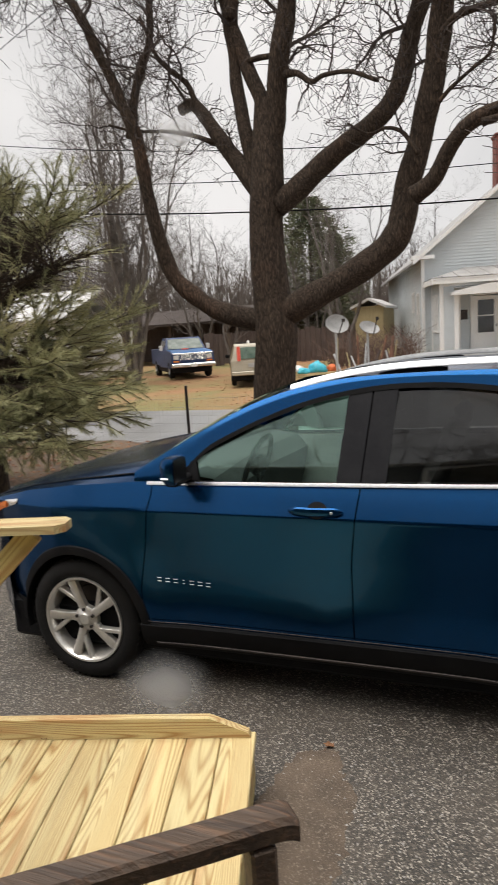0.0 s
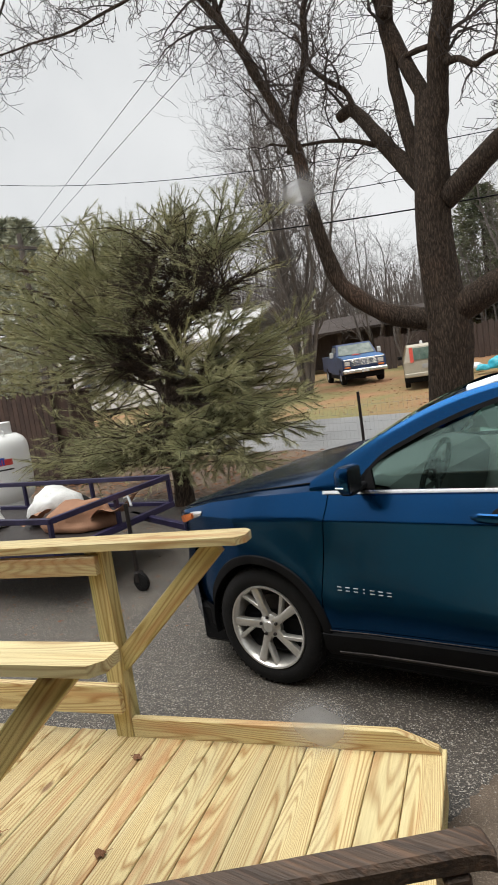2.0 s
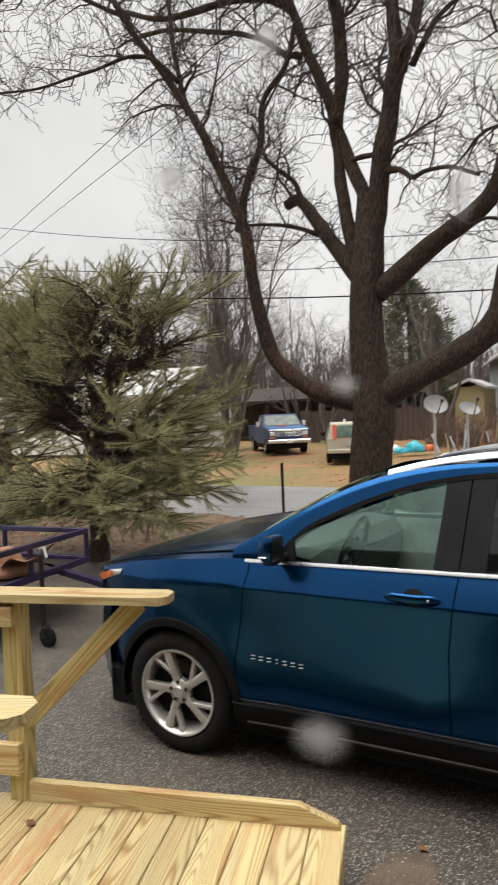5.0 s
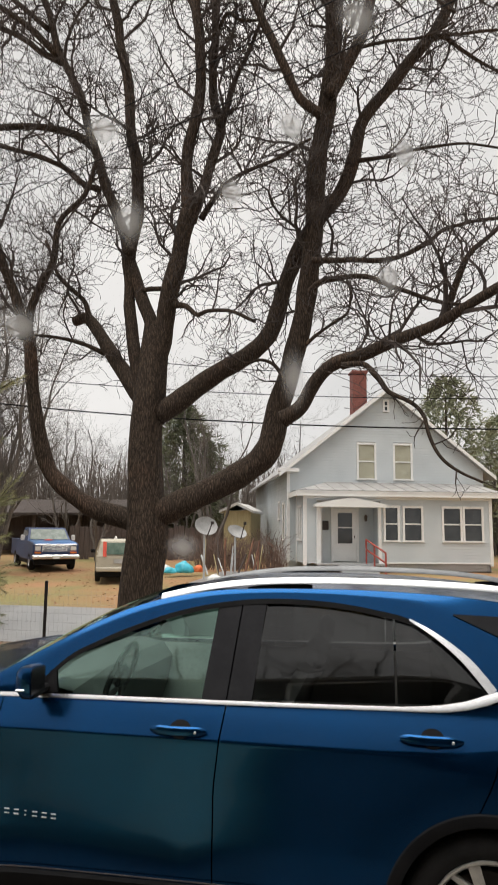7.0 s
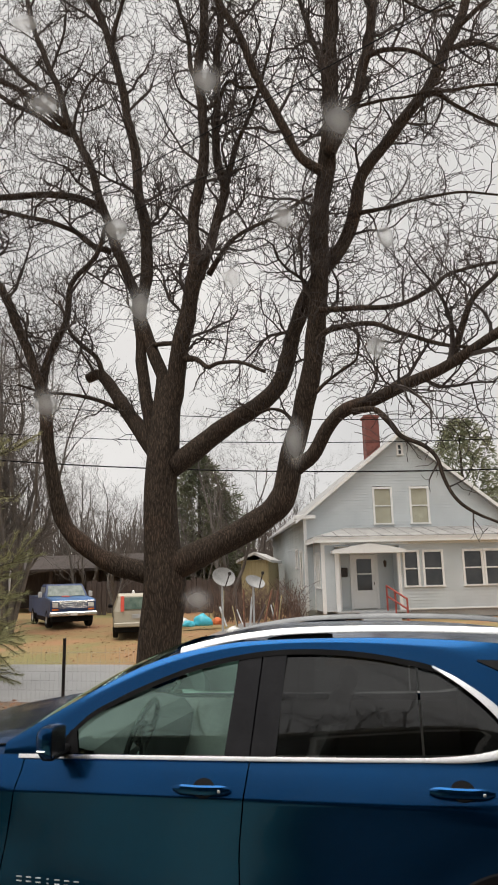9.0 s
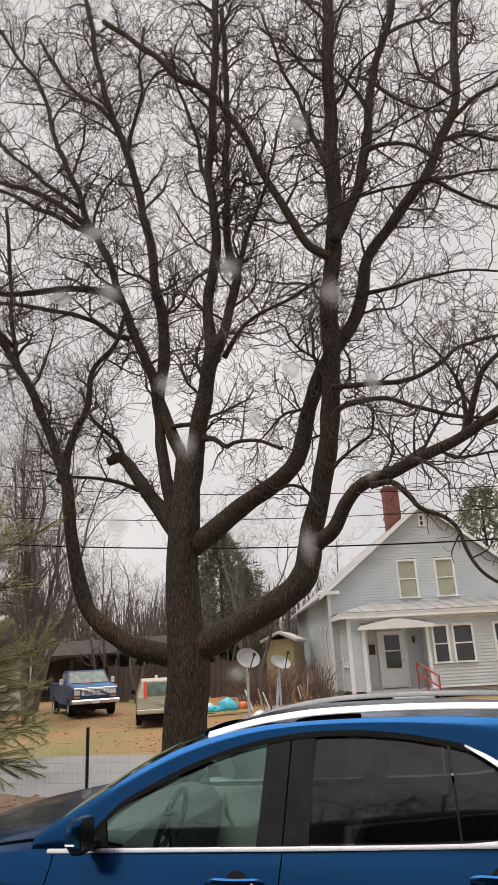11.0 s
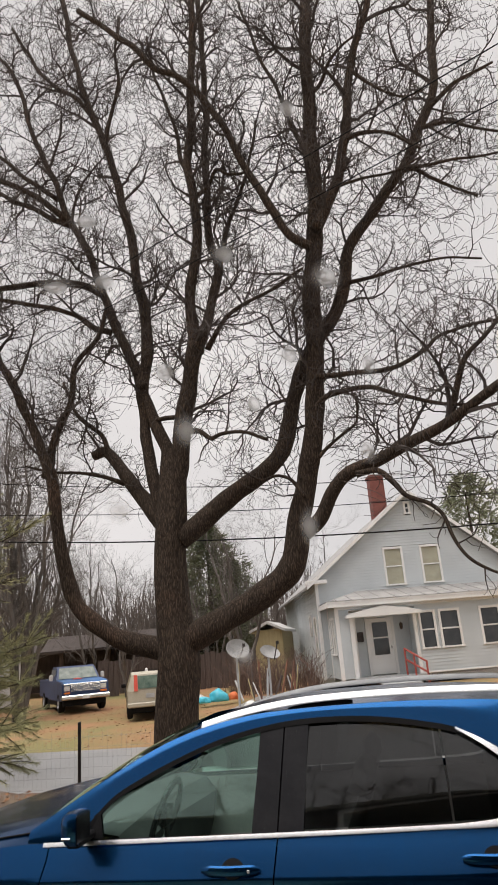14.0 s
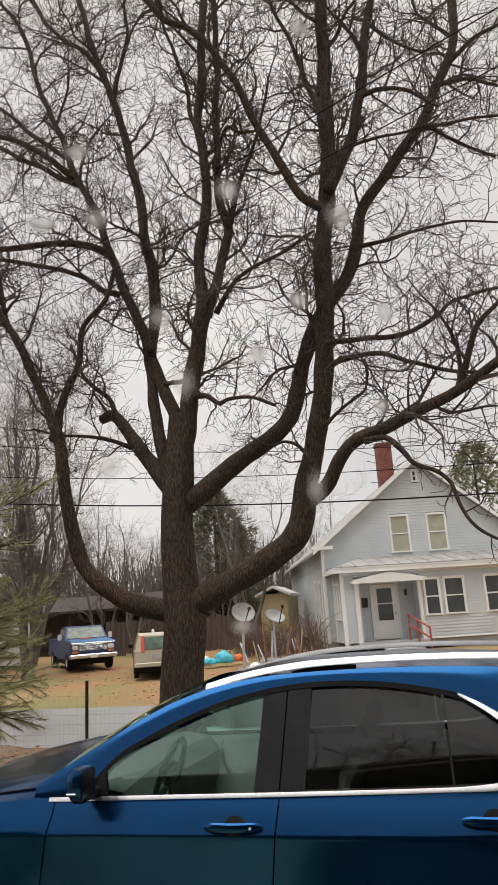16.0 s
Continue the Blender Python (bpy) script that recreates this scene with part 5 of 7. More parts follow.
limb(0.054, 0.024, (0.16, 8.50, 5.11), (0.35, 8.40, 5.20), (0.70, 8.30, 5.21), (0.99, 8.20, 5.16), (1.26, 8.10, 4.97), (1.52, 8.00, 4.83), (1.77, 7.90, 4.72), (2.07, 7.80, 4.60))
limb(0.051, 0.023, (0.20, 8.50, 5.56), (0.63, 8.55, 5.54), (1.09, 8.60, 5.55), (1.48, 8.65, 5.67), (1.77, 8.70, 5.82), (1.93, 8.75, 5.99), (2.22, 8.80, 6.09), (2.61, 8.85, 6.17), (3.07, 8.90, 6.19))
limb(0.034, 0.015, (0.11, 8.50, 4.39), (0.25, 8.45, 4.48), (0.50, 8.40, 4.67), (0.66, 8.35, 4.80), (0.72, 8.30, 5.05), gap=0.27, length=0.6)
limb(0.038, 0.016, (-0.14, 8.60, 3.89), (-0.33, 8.68, 4.16), (-0.54, 8.75, 4.26), (-0.75, 8.82, 4.25), (-1.01, 8.90, 4.44), gap=0.27, length=0.7)
limb(0.134, 0.052, (-0.19, 8.55, 3.41), (0.04, 8.45, 3.54), (0.27, 8.36, 3.84), (0.53, 8.26, 4.04), (0.90, 8.17, 4.14), (1.25, 8.07, 4.25), (1.53, 7.98, 4.36), (1.81, 7.88, 4.48), (2.00, 7.79, 4.56), (2.23, 7.69, 4.66), (2.64, 7.60, 4.84), (3.09, 7.50, 5.09), start=0.25)
limb(0.062, 0.025, (1.81, 7.90, 4.50), (1.99, 7.90, 4.90), (2.13, 7.90, 5.25), (2.36, 7.90, 5.49), (2.71, 7.90, 5.86))
limb(0.050, 0.015, (0.60, 8.10, 3.99), (0.88, 8.02, 3.98), (1.04, 7.94, 3.81), (1.15, 7.87, 3.62), (1.39, 7.79, 3.48), (1.52, 7.71, 3.29), (1.58, 7.63, 3.02), (1.70, 7.56, 2.80), (1.92, 7.48, 2.59), (2.10, 7.40, 2.47), gap=0.3, length=0.45, depth=2, up=-0.3)
limb(0.045, 0.012, (-4.62, 8.1, 6.78), (-4.78, 7.85, 7.0), (-5.05, 7.55, 7.02), (-5.5, 7.3, 6.86), (-6.12, 7.0, 6.69), (-6.75, 6.7, 6.62), (-7.41, 6.4, 6.6), gap=0.25, length=0.9, up=-0.05, start=0.15)
limb(0.045, 0.012, (-5.3, 7.9, 7.8), (-6.3, 7.55, 8.35), (-7.0, 7.3, 8.45), (-7.39, 7.2, 8.21), (-7.75, 7.0, 7.49), (-8.35, 6.8, 7.01), gap=0.25, length=0.9, up=-0.1)
raw_part("fine_wood", crown, M_BARK2, big, "stuff")


# ---------------------------------------------------------------- the house the camera looks out of
# never in view: siding kept dark and walls low to shape the car's reflections
M_OWN = grown("unseen_dark_siding", (0.03, 0.025, 0.023), (0.05, 0.042, 0.038), 1.5, 0.7, bump=0.2)
M_INSIDE = grown("room_plaster", (0.30, 0.28, 0.25), (0.34, 0.32, 0.29), 1.5, 0.8, bump=0.05)


def deck_box(s, w0, w1, b0, b1, z0, z1):
    sh = Shape().box(((w0 + w1) / 2, (b0 + b1) / 2, (z0 + z1) / 2), (w1 - w0, b1 - b0, z1 - z0))
    mm = Matrix.Translation(CORNER) @ deck_turn
    return s.add([mm @ Vector(p) for p in sh.v], sh.f)


s = Shape()
WB0, WB1 = 2.31, 2.45
for w0, w1, z0, z1 in ((-6, -0.45, 0, 2.72), (1.05, 5, 0, 2.72), (-0.45, 1.05, 0, 0.95), (-0.45, 1.05, 2.68, 2.72)):
    deck_box(s, w0, w1, WB0, WB1, z0, z1)
tagged(part("wall_front", s, M_OWN), "unseen dark brown siding wall with one window opening", "wall", kind="structure")
s = Shape()
deck_box(s, -6, 5, 6.3, 6.42, 0, 2.72)
deck_box(s, -6.12, -6, WB0, 6.42, 0, 2.72)
deck_box(s, 5, 5.12, WB0, 6.42, 0, 2.72)
tagged(part("wall_back", s, M_INSIDE), "plain pale plaster walls of the room", "wall", kind="structure")
s = Shape()
deck_box(s, -6, 5, WB1, 6.3, 0.28, 0.34)
tagged(part("floor", s, M_OLDWOOD), "dark wooden floor of the room", "floor", kind="structure")
s = Shape()
deck_box(s, -6.2, 5.2, 2.29, 6.5, 2.72, 2.78)
tagged(part("ceiling", s, M_INSIDE), "plain pale ceiling under the eaves", "ceiling", kind="structure")

# ---------------------------------------------------------------- pale house across the road
HU = 0.115


def clap(s, v, u0, u1, z0, z1, holes=(), shape=None, axis="u"):
    """Lapped boards on a wall at depth v, leaving the openings free. shape(z): the wall's two ends at that height."""
    z = z0
    while z < z1 - 0.01:
        top = min(z + HU, z1)
        a, b = (u0, u1) if shape is None else shape((z + top) / 2)
        cuts = [(a, b)]
        for h0, h1, q0, q1 in holes:
            if q0 < top - 0.02 and q1 > z + 0.02:
                nxt = []
                for c0, c1 in cuts:
                    if h0 > c0:
                        nxt.append((c0, min(c1, h0)))
                    if h1 < c1:
                        nxt.append((max(c0, h1), c1))
                cuts = [c for c in nxt if c[1] - c[0] > 0.02]
        for c0, c1 in cuts:
            q = [(c0, -0.028, z), (c1, -0.028, z), (c1, -0.004, top), (c0, -0.004, top), (c0, 0.0, z), (c1, 0.0, z)]
            if axis == "u":
                q = [(x, v + y, zz) for x, y, zz in q]
            else:
                q = [(v + y, x, zz) for x, y, zz in q]
            s.add(q, [(0, 1, 2, 3), (4, 5, 1, 0)])
        z = top
    return s


house = thing("neighbour_house", (0, 0, 0), "pale blue-grey clapboard house with an enclosed porch", "house")
PW, PV = 7.35, 1.95
MU0, MU1, MV1 = -0.35, 8.0, 15.0
PEAK, EAVE, UC = 7.35, 4.0, 3.82
BASE = 0.22


wins = [(3.10, 3.66), (3.86, 4.60), (5.42, 6.16), (6.26, 7.02)]
porch_holes = [(0.45, 2.95, 0.0, 2.6)] + [(a, b, 1.08, 2.38) for a, b in wins]
part("porch_siding", clap(Shape(), 0.0, 0, PW, BASE, 2.85, porch_holes), M_SIDING, house)
part("porch_side", clap(Shape(), 0.0, 0.0, PV, BASE, 2.85, [(0.55, 1.45, 1.08, 2.38)], axis="v"), M_SIDING, house)
part("recess_wall", clap(Shape(), 1.0, 0.45, 2.95, BASE, 2.6, [(1.25, 2.30, 0, 2.4)]), M_SIDING, house)
s = Shape()
part("recess_side", Shape().grid([[(0.45, 0, z), (0.45, 1.0, z)] for z in (BASE, 2.6)]), M_SIDING, house)
part("recess_side", Shape().grid([[(2.95, 0, z), (2.95, 1.0, z)] for z in (BASE, 2.6)]), M_SIDING, house)
up_wins = [(2.57, 3.33), (4.13, 4.89)]


def gable(z):
    if z < EAVE:
        return MU0, MU1
    t = (z - EAVE) / (PEAK - EAVE)
    return MU0 + (UC - MU0) * t, MU1 - (MU1 - UC) * t


part("gable_siding", clap(Shape(), PV, MU0, MU1, BASE, PEAK - 0.05, [(a, b, 3.60, 5.08) for a, b in up_wins] + [(UC - 0.11, UC + 0.11, 6.5, 6.95)], gable), M_SIDING, house)
part("side_siding", clap(Shape(), MU0, PV, MV1, BASE, EAVE, [(4.2, 4.8, 1.9, 2.7), (2.75, 3.45, 1.0, 2.6)], axis="v"), M_SIDING, house)
s = Shape().box(((MU0 + MU1) / 2 + 0.03, (PV + MV1) / 2 + 0.15, 2.0), (MU1 - MU0 - 0.10, MV1 - PV - 0.2, 3.95))
s.box((PW / 2 + 1.5, 1.1, 1.3), (PW - 3.1, 1.5, 2.3))
part("core_wall", s, M_SIDING, house)
part("foundation", Shape().box(((MU0 + MU1) / 2, (PV + MV1) / 2, 0.0), (MU1 - MU0 - 0.06, MV1 - PV - 0.06, 0.5)), M_GALV, house)
lat = Shape()
for i in range(46):
    for sg in (-1, 1):
        u = 2.95 + 0.095 * i
        lat.box((u, 0.02 + 0.004 * sg, 0.06), (0.018, 0.006, 0.36), 0, pose(0, 0, 0, 0, 45 * sg, 0))
part("lattice", lat, M_WHITE, house, "white diagonal lattice skirting", kind="stuff")
# black sheet added behind the lattice for the shade under the porch
part("skirt_back", Shape().box((5.15, 0.1, 0.0), (4.4, 0.05, 0.44)), M_BLACKPL, house)
# trim boards
for nm, c, d in (("corner_board", (0.0, -0.02, 1.5), (0.15, 0.05, 2.75)), ("corner_board", (PW, -0.02, 1.5), (0.13, 0.05, 2.75)), ("corner_board", (MU0, PV - 0.02, 2.1), (0.13, 0.06, 3.9)),
                 ("corner_board", (-0.02, PV - 0.09, 1.5), (0.05, 0.14, 2.75)), ("porch_post", (0.52, -0.02, 1.35), (0.16, 0.14, 2.35)), ("porch_post", (2.90, -0.02, 1.35), (0.12, 0.14, 2.35)),
                 ("porch_post", (0.80, 0.9, 1.35), (0.10, 0.10, 2.35)), ("fascia", (PW / 2, -0.30, 2.86), (PW + 0.75, 0.05, 0.22)), ("frieze", (PW / 2, -0.03, 2.74), (PW + 0.02, 0.04, 0.14)),
                 ("fascia", (-0.33, PV / 2, 2.86), (0.05, PV + 0.55, 0.20)), ("eave_return", (MU0 - 0.02, PV - 0.18, EAVE - 0.10), (0.85, 0.36, 0.14)), ("water_table", (5.15, -0.04, BASE + 0.02), (4.4, 0.04, 0.06))):
    part(nm, Shape().box(c, d, 0.008), M_WHITE, house)
# porch roof, hipped at its left end
s = Shape()
zt = 3.46
f0, f1 = [(-0.36, -0.34, 2.98), (PW + 0.36, -0.34, 2.98)], [(1.3, PV, zt), (PW + 0.3, PV, zt)]
s.add([f0[0], f0[1], f1[1], f1[0], (-0.36, PV, 2.98)], [(0, 1, 2, 3), (0, 3, 4)])
s.add([(x, y, z - 0.08) for x, y, z in (f0[0], f0[1], f1[1], f1[0], (-0.36, PV, 2.98))], [(3, 2, 1, 0), (4, 3, 0)])
part("porch_roof", s, M_ROOF, house)
for i in range(14):
    u = 0.0 + 0.56 * i
    t0 = max(0.0, min(1.0, (u + 0.36) / 1.66))
    part("roof_seam", Shape().tube([(u, -0.35, 2.985), (u, -0.35 + (PV + 0.35) * t0, 2.985 + 0.48 * t0)], 0.022, 5), M_ROOF, house)
# portico hood with its shallow arch
arch = [(0.30, 2.34), (3.10, 2.34), (3.10, 2.44), (2.6, 2.56), (1.7, 2.70), (0.8, 2.56), (0.30, 2.44)]
part("portico_hood", Shape().slab(arch, "y", -0.45, 0.05), M_WHITE, house)
part("porch_ceiling", Shape().box((1.7, 0.5, 2.62), (2.5, 1.0, 0.03)), M_WHITE, house)
part("porch_floor", Shape().box((1.7, 0.35, 0.19), (2.6, 1.4, 0.06)), M_GALV, house)
# entrance door
dr_ = part("door", Shape().box((1.78, 0.97, 1.28), (0.92, 0.05, 2.06), 0.01), M_WHITE, house, "white storm door with two dark panes")
for z0, z1 in ((0.95, 1.55), (1.60, 2.15)):
    part("pane", Shape().box((1.78, 0.94, (z0 + z1) / 2), (0.58, 0.02, z1 - z0)), M_DARKWIN, dr_)
part("door_handle", Shape().box((2.16, 0.93, 1.2), (0.03, 0.04, 0.10), 0.008), M_STEEL, dr_)
for c, d in (((1.27, 0.96, 1.3), (0.10, 0.06, 2.2)), ((2.29, 0.96, 1.3), (0.10, 0.06, 2.2)), ((1.78, 0.96, 2.38), (1.1, 0.06, 0.10))):
    part("door_frame", Shape().box(c, d, 0.006), M_WHITE, house)
part("letter_box", Shape().box((0.98, 0.93, 1.65), (0.26, 0.10, 0.36), 0.02), M_STEEL, house, "black wall letter box")
part("wall_lantern", Shape().lathe([(0.0, 0.16), (0.05, 0.1), (0.07, 0.08), (0.05, -0.1), (0.0, -0.14)], (2.62, 0.90, 1.95), "z", 10), M_OLDWOOD, house)


def sash(u0, u1, z0, z1, v, curtain, axis="u"):
    w = new("window")
    w.parent = house
    base = Vector(((u0 + u1) / 2, v, z0)) if axis == "u" else Vector((v, (u0 + u1) / 2, z0))
    w.location = base

    def place(c, d):
        if axis == "v":
            c, d = (c[1], c[0], c[2]), (d[1], d[0], d[2])
        return Shape().box(c, d, 0.005)

    m, wd = (u0 + u1) / 2, u1 - u0
    for c, d in (((u0, v - 0.03, (z0 + z1) / 2), (0.085, 0.05, z1 - z0 + 0.14)), ((u1, v - 0.03, (z0 + z1) / 2), (0.085, 0.05, z1 - z0 + 0.14)), ((m, v - 0.03, z1 + 0.03), (wd + 0.085, 0.054, 0.09)), ((m, v - 0.045, z0 - 0.03), (wd + 0.13, 0.09, 0.06)), ((m, v - 0.012, (z0 + z1) / 2), (wd, 0.03, 0.05))):
        part("sill" if c[2] < z0 else "casing", place(c, d), M_WHITE, w)
    for q0, q1 in ((z0, (z0 + z1) / 2 - 0.02), ((z0 + z1) / 2 + 0.02, z1)):
        part("pane", place((m, v + 0.012, (q0 + q1) / 2), (wd - 0.05, 0.012, q1 - q0 - 0.02)), M_CURTAIN if curtain else M_DARKWIN, w)


for i, (a, b) in enumerate(wins):
    sash(a, b, 1.10, 2.36, 0.0, False)
for a, b in up_wins:
    sash(a, b, 3.62, 5.06, PV, True)
sash(UC - 0.10, UC + 0.10, 6.52, 6.93, PV, False)
sash(0.56, 0.96, 1.10, 2.36, 0.0, True, "v")
sash(1.04, 1.44, 1.10, 2.36, 0.0, True, "v")
sash(2.8, 3.4, 1.05, 2.55, MU0, True, "v")
sash(4.25, 4.75, 1.95, 2.65, MU0, True, "v")
# main roof
OV = 0.42
sl = (PEAK - EAVE) / (UC - MU0)
for sg in (-1, 1):
    e = MU0 - OV if sg < 0 else MU1 + OV
    ez = EAVE - OV * sl
    q = [(e, PV - 0.35, ez), (UC, PV - 0.35, PEAK), (UC, MV1 + 0.3, PEAK), (e, MV1 + 0.3, ez)]
    s = Shape().add([(x, y, z + 0.10) for x, y, z in q] + q, [(0, 1, 2, 3), (7, 6, 5, 4), (0, 4, 5, 1), (1, 5, 6, 2), (2, 6, 7, 3), (3, 7, 4, 0)])
    part("roof_slope", s, M_ROOF, house)
    q = [(e, ez), (UC, PEAK), (UC, PEAK - 0.17), (e, ez - 0.15)]
    part("barge_board", Shape().slab([(x, z + 0.11) for x, z in q], "y", PV - 0.37, PV - 0.33), M_WHITE, house)
ch = part("chimney", Shape().box((3.5, 5.3, 7.9), (0.66, 0.66, 2.0), 0.01).box((3.5, 5.3, 8.93), (0.76, 0.76, 0.12), 0.01), M_BRICK, house, "red brick chimney")
# stair rail
M_REDRAIL = grown("red_painted_rail", (0.30, 0.05, 0.04), (0.36, 0.08, 0.06), 6, 0.6)
for p, q in (((2.3, -0.3, 0.2), (2.3, -0.3, 1.15)), ((2.75, -1.3, -0.2), (2.75, -1.3, 0.7)), ((2.3, -0.3, 1.12), (2.75, -1.3, 0.66)), ((2.3, -0.3, 0.75), (2.75, -1.3, 0.30)), ((2.5, -0.7, 0.1), (2.5, -0.7, 0.95))):
    part("stair_rail", Shape().tube([p, q], 0.035, 6), M_REDRAIL, house, "red painted stair rail")
for i in range(3):
    part("step", Shape().box((1.9, -0.55 - 0.3 * i, 0.08 - 0.14 * i), (1.4, 0.32, 0.15), 0.01), M_GALV, house)
house.matrix_basis = pose(-1.42, 25.5, 0.5, 0, 0, 15)

# ---------------------------------------------------------------- vehicles on the far lawn
M_TRUCK = grown("blue_truck_paint", (0.012, 0.03, 0.10), (0.018, 0.05, 0.15), 2, 0.5, bump=0, coat=0.15)
M_TRUCKTOP = grown("bright_blue_hood", (0.04, 0.16, 0.42), (0.06, 0.20, 0.48), 2, 0.5, bump=0, coat=0.15)
M_CREAM = grown("cream_car_paint", (0.43, 0.39, 0.31), (0.50, 0.46, 0.37), 2, 0.45, bump=0, coat=0.3)
M_SCREEN = grown("greenish_screen", (0.07, 0.11, 0.09), (0.15, 0.20, 0.165), 4, 0.08, bump=0)
M_REDCLOTH = grown("red_cloth", (0.55, 0.06, 0.04), (0.62, 0.09, 0.05), 5, 0.7)


def small_wheel(parent, x, y, r, w=0.22):
    b = new("wheel")
    b.parent = parent
    b.location = (x, y, r)
    sg = 1 if y > 0 else -1
    part("tyre", Shape().lathe([(r * 0.55, -w / 2), (r * 0.9, -w / 2), (r, -w / 2 + 0.04), (r, w / 2 - 0.04), (r * 0.9, w / 2), (r * 0.55, w / 2)], (x, y, r), "y", 24), M_RUBBER, b, smooth=True)
    part("rim", Shape().lathe([(0, sg * w * 0.30), (r * 0.3, sg * w * 0.38), (r * 0.5, sg * w * 0.32), (r * 0.58, sg * w * 0.48)], (x, y, r), "y", 20), M_GALV, b, smooth=True)


truck = thing("pickup_truck", (0, 0, 0), "old blue pickup truck with a chrome grille on the lawn", "truck")
prof = [(2.55, 0.55), (2.60, 0.75), (2.58, 1.08), (2.45, 1.16), (1.25, 1.24), (1.15, 1.24), (1.15, 0.45), (2.3, 0.45)]
part("nose", Shape().slab(prof, "y", -0.95, 0.95), M_TRUCK, truck)
part("hood", Shape().slab([(2.56, 1.10), (2.42, 1.185), (1.2, 1.265), (1.2, 1.2)], "y", -0.88, 0.88), M_TRUCKTOP, truck, "hood in a brighter blue than the body")
cab = Shape()
cab.grid([[(1.2, -0.93, 1.24), (1.2, 0.93, 1.24)], [(0.72, -0.80, 1.74), (0.72, 0.80, 1.74)], [(0.6, -0.78, 1.80), (0.6, 0.78, 1.80)], [(-0.3, -0.78, 1.80), (-0.3, 0.78, 1.80)], [(-0.5, -0.92, 1.24), (-0.5, 0.92, 1.24)]])
for y in (-1, 1):
    cab.add([(1.2, 0.93 * y, 1.24), (0.72, 0.80 * y, 1.74), (0.6, 0.78 * y, 1.80), (-0.3, 0.78 * y, 1.80), (-0.5, 0.92 * y, 1.24)], [(0, 1, 2, 3, 4)])
cab.box((0.33, 0, 0.85), (1.75, 1.9, 0.80), 0.03)
part("cab", cab, M_TRUCK, truck)
part("windscreen", Shape().add([(1.17, -0.82, 1.28), (1.17, 0.82, 1.28), (0.76, 0.72, 1.72), (0.76, -0.72, 1.72)], [(0, 1, 2, 3)]).moved(Matrix.Translation((0.015, 0, 0.01))), M_SCREEN, truck)
for y in (-1, 1):
    part("side_window", Shape().add([(0.95, 0.90 * y, 1.30), (0.68, 0.83 * y, 1.68), (-0.25, 0.83 * y, 1.70), (-0.3, 0.92 * y, 1.30)], [(0, 1, 2, 3)]), M_DARKWIN, truck)
    part("side_mirror", Shape().box((0.95, 1.10 * y, 1.36), (0.08, 0.16, 0.24), 0.02), M_WHITE, truck)
    part("headlamp", Shape().box((2.585, 0.74 * y, 0.93), (0.05, 0.26, 0.20), 0.02), M_CHROME, truck)
    part("turn_lamp", Shape().box((2.595, 0.74 * y, 0.755), (0.05, 0.26, 0.07), 0.01), M_AMBER, truck)
    for x in (1.8, -1.75):
        small_wheel(truck, x, 0.83 * y, 0.38, 0.24)
part("bed", Shape().box((-1.75, 0, 0.88), (2.5, 1.88, 0.72), 0.04).box((-1.75, 0, 1.25), (2.5, 1.92, 0.05), 0.02), M_TRUCK, truck)
for i in range(6):
    part("grille_bar", Shape().box((2.60, 0, 0.82 + 0.045 * i), (0.04, 1.18, 0.018), 0.004), M_CHROME, truck)
part("underbody", Shape().box((0, 0, 0.42), (4.9, 1.7, 0.34), 0.03), M_BLACKPL, truck)
part("grille_frame", Shape().box((2.585, 0, 1.09), (0.06, 1.78, 0.05), 0.01), M_CHROME, truck)
part("bumper", Shape().box((2.68, 0, 0.58), (0.14, 1.98, 0.17), 0.04), M_CHROME, truck)
part("plate", Shape().box((2.76, 0.0, 0.58), (0.015, 0.30, 0.14), 0.004), M_WHITE, truck)
part("cloth", Shape().lathe([(0.0, 0.05), (0.14, 0.03), (0.2, 0.0)], (1.5, -0.1, 1.255), "z", 9), M_REDCLOTH, truck, "red cloth lying on the hood")
truck.matrix_basis = pose(-11.75, 24.9, 0.385, 0, 0, -52) @ Matrix.Scale(0.87, 4)

suv = thing("small_car", (0, 0, 0), "old boxy cream hatchback on the lawn, seen from behind", "car")
prof = [(-1.9, 0.46), (-1.95, 0.6), (-1.93, 0.98), (-1.72, 1.55), (-1.55, 1.64), (0.3, 1.62), (0.85, 1.05), (1.8, 0.92), (1.9, 0.46)]
s = Shape()
rows = []
for y, k in ((-0.80, 0.86), (-0.84, 0.97), (-0.80, 1.0), (0.80, 1.0), (0.84, 0.97), (0.80, 0.86)):
    rows.append([(x, y * (1.0 if z < 1.1 else 0.80), z) for x, z in prof])
s.grid(rows, True)
s.f += [tuple(range(9)), tuple(range(45, 54))]
part("body", s, M_CREAM, suv)
part("rear_glass", Shape().slab([(-1.925, 1.06), (-1.76, 1.50), (-1.74, 1.50), (-1.90, 1.06)], "y", -0.56, 0.44).moved(Matrix.Translation((-0.022, 0, 0))), M_SCREEN, suv)
part("red_panel", Shape().slab([(-1.95, 0.98), (-1.77, 1.54), (-1.75, 1.54), (-1.93, 0.98)], "y", 0.45, 0.58).moved(Matrix.Translation((-0.024, 0, 0))), M_REDCLOTH, suv, "red tail lamp column")
part("red_panel", Shape().slab([(-1.95, 0.98), (-1.77, 1.54), (-1.75, 1.54), (-1.93, 0.98)], "y", -0.66, -0.58).moved(Matrix.Translation((-0.024, 0, 0))), M_REDCLOTH, suv)
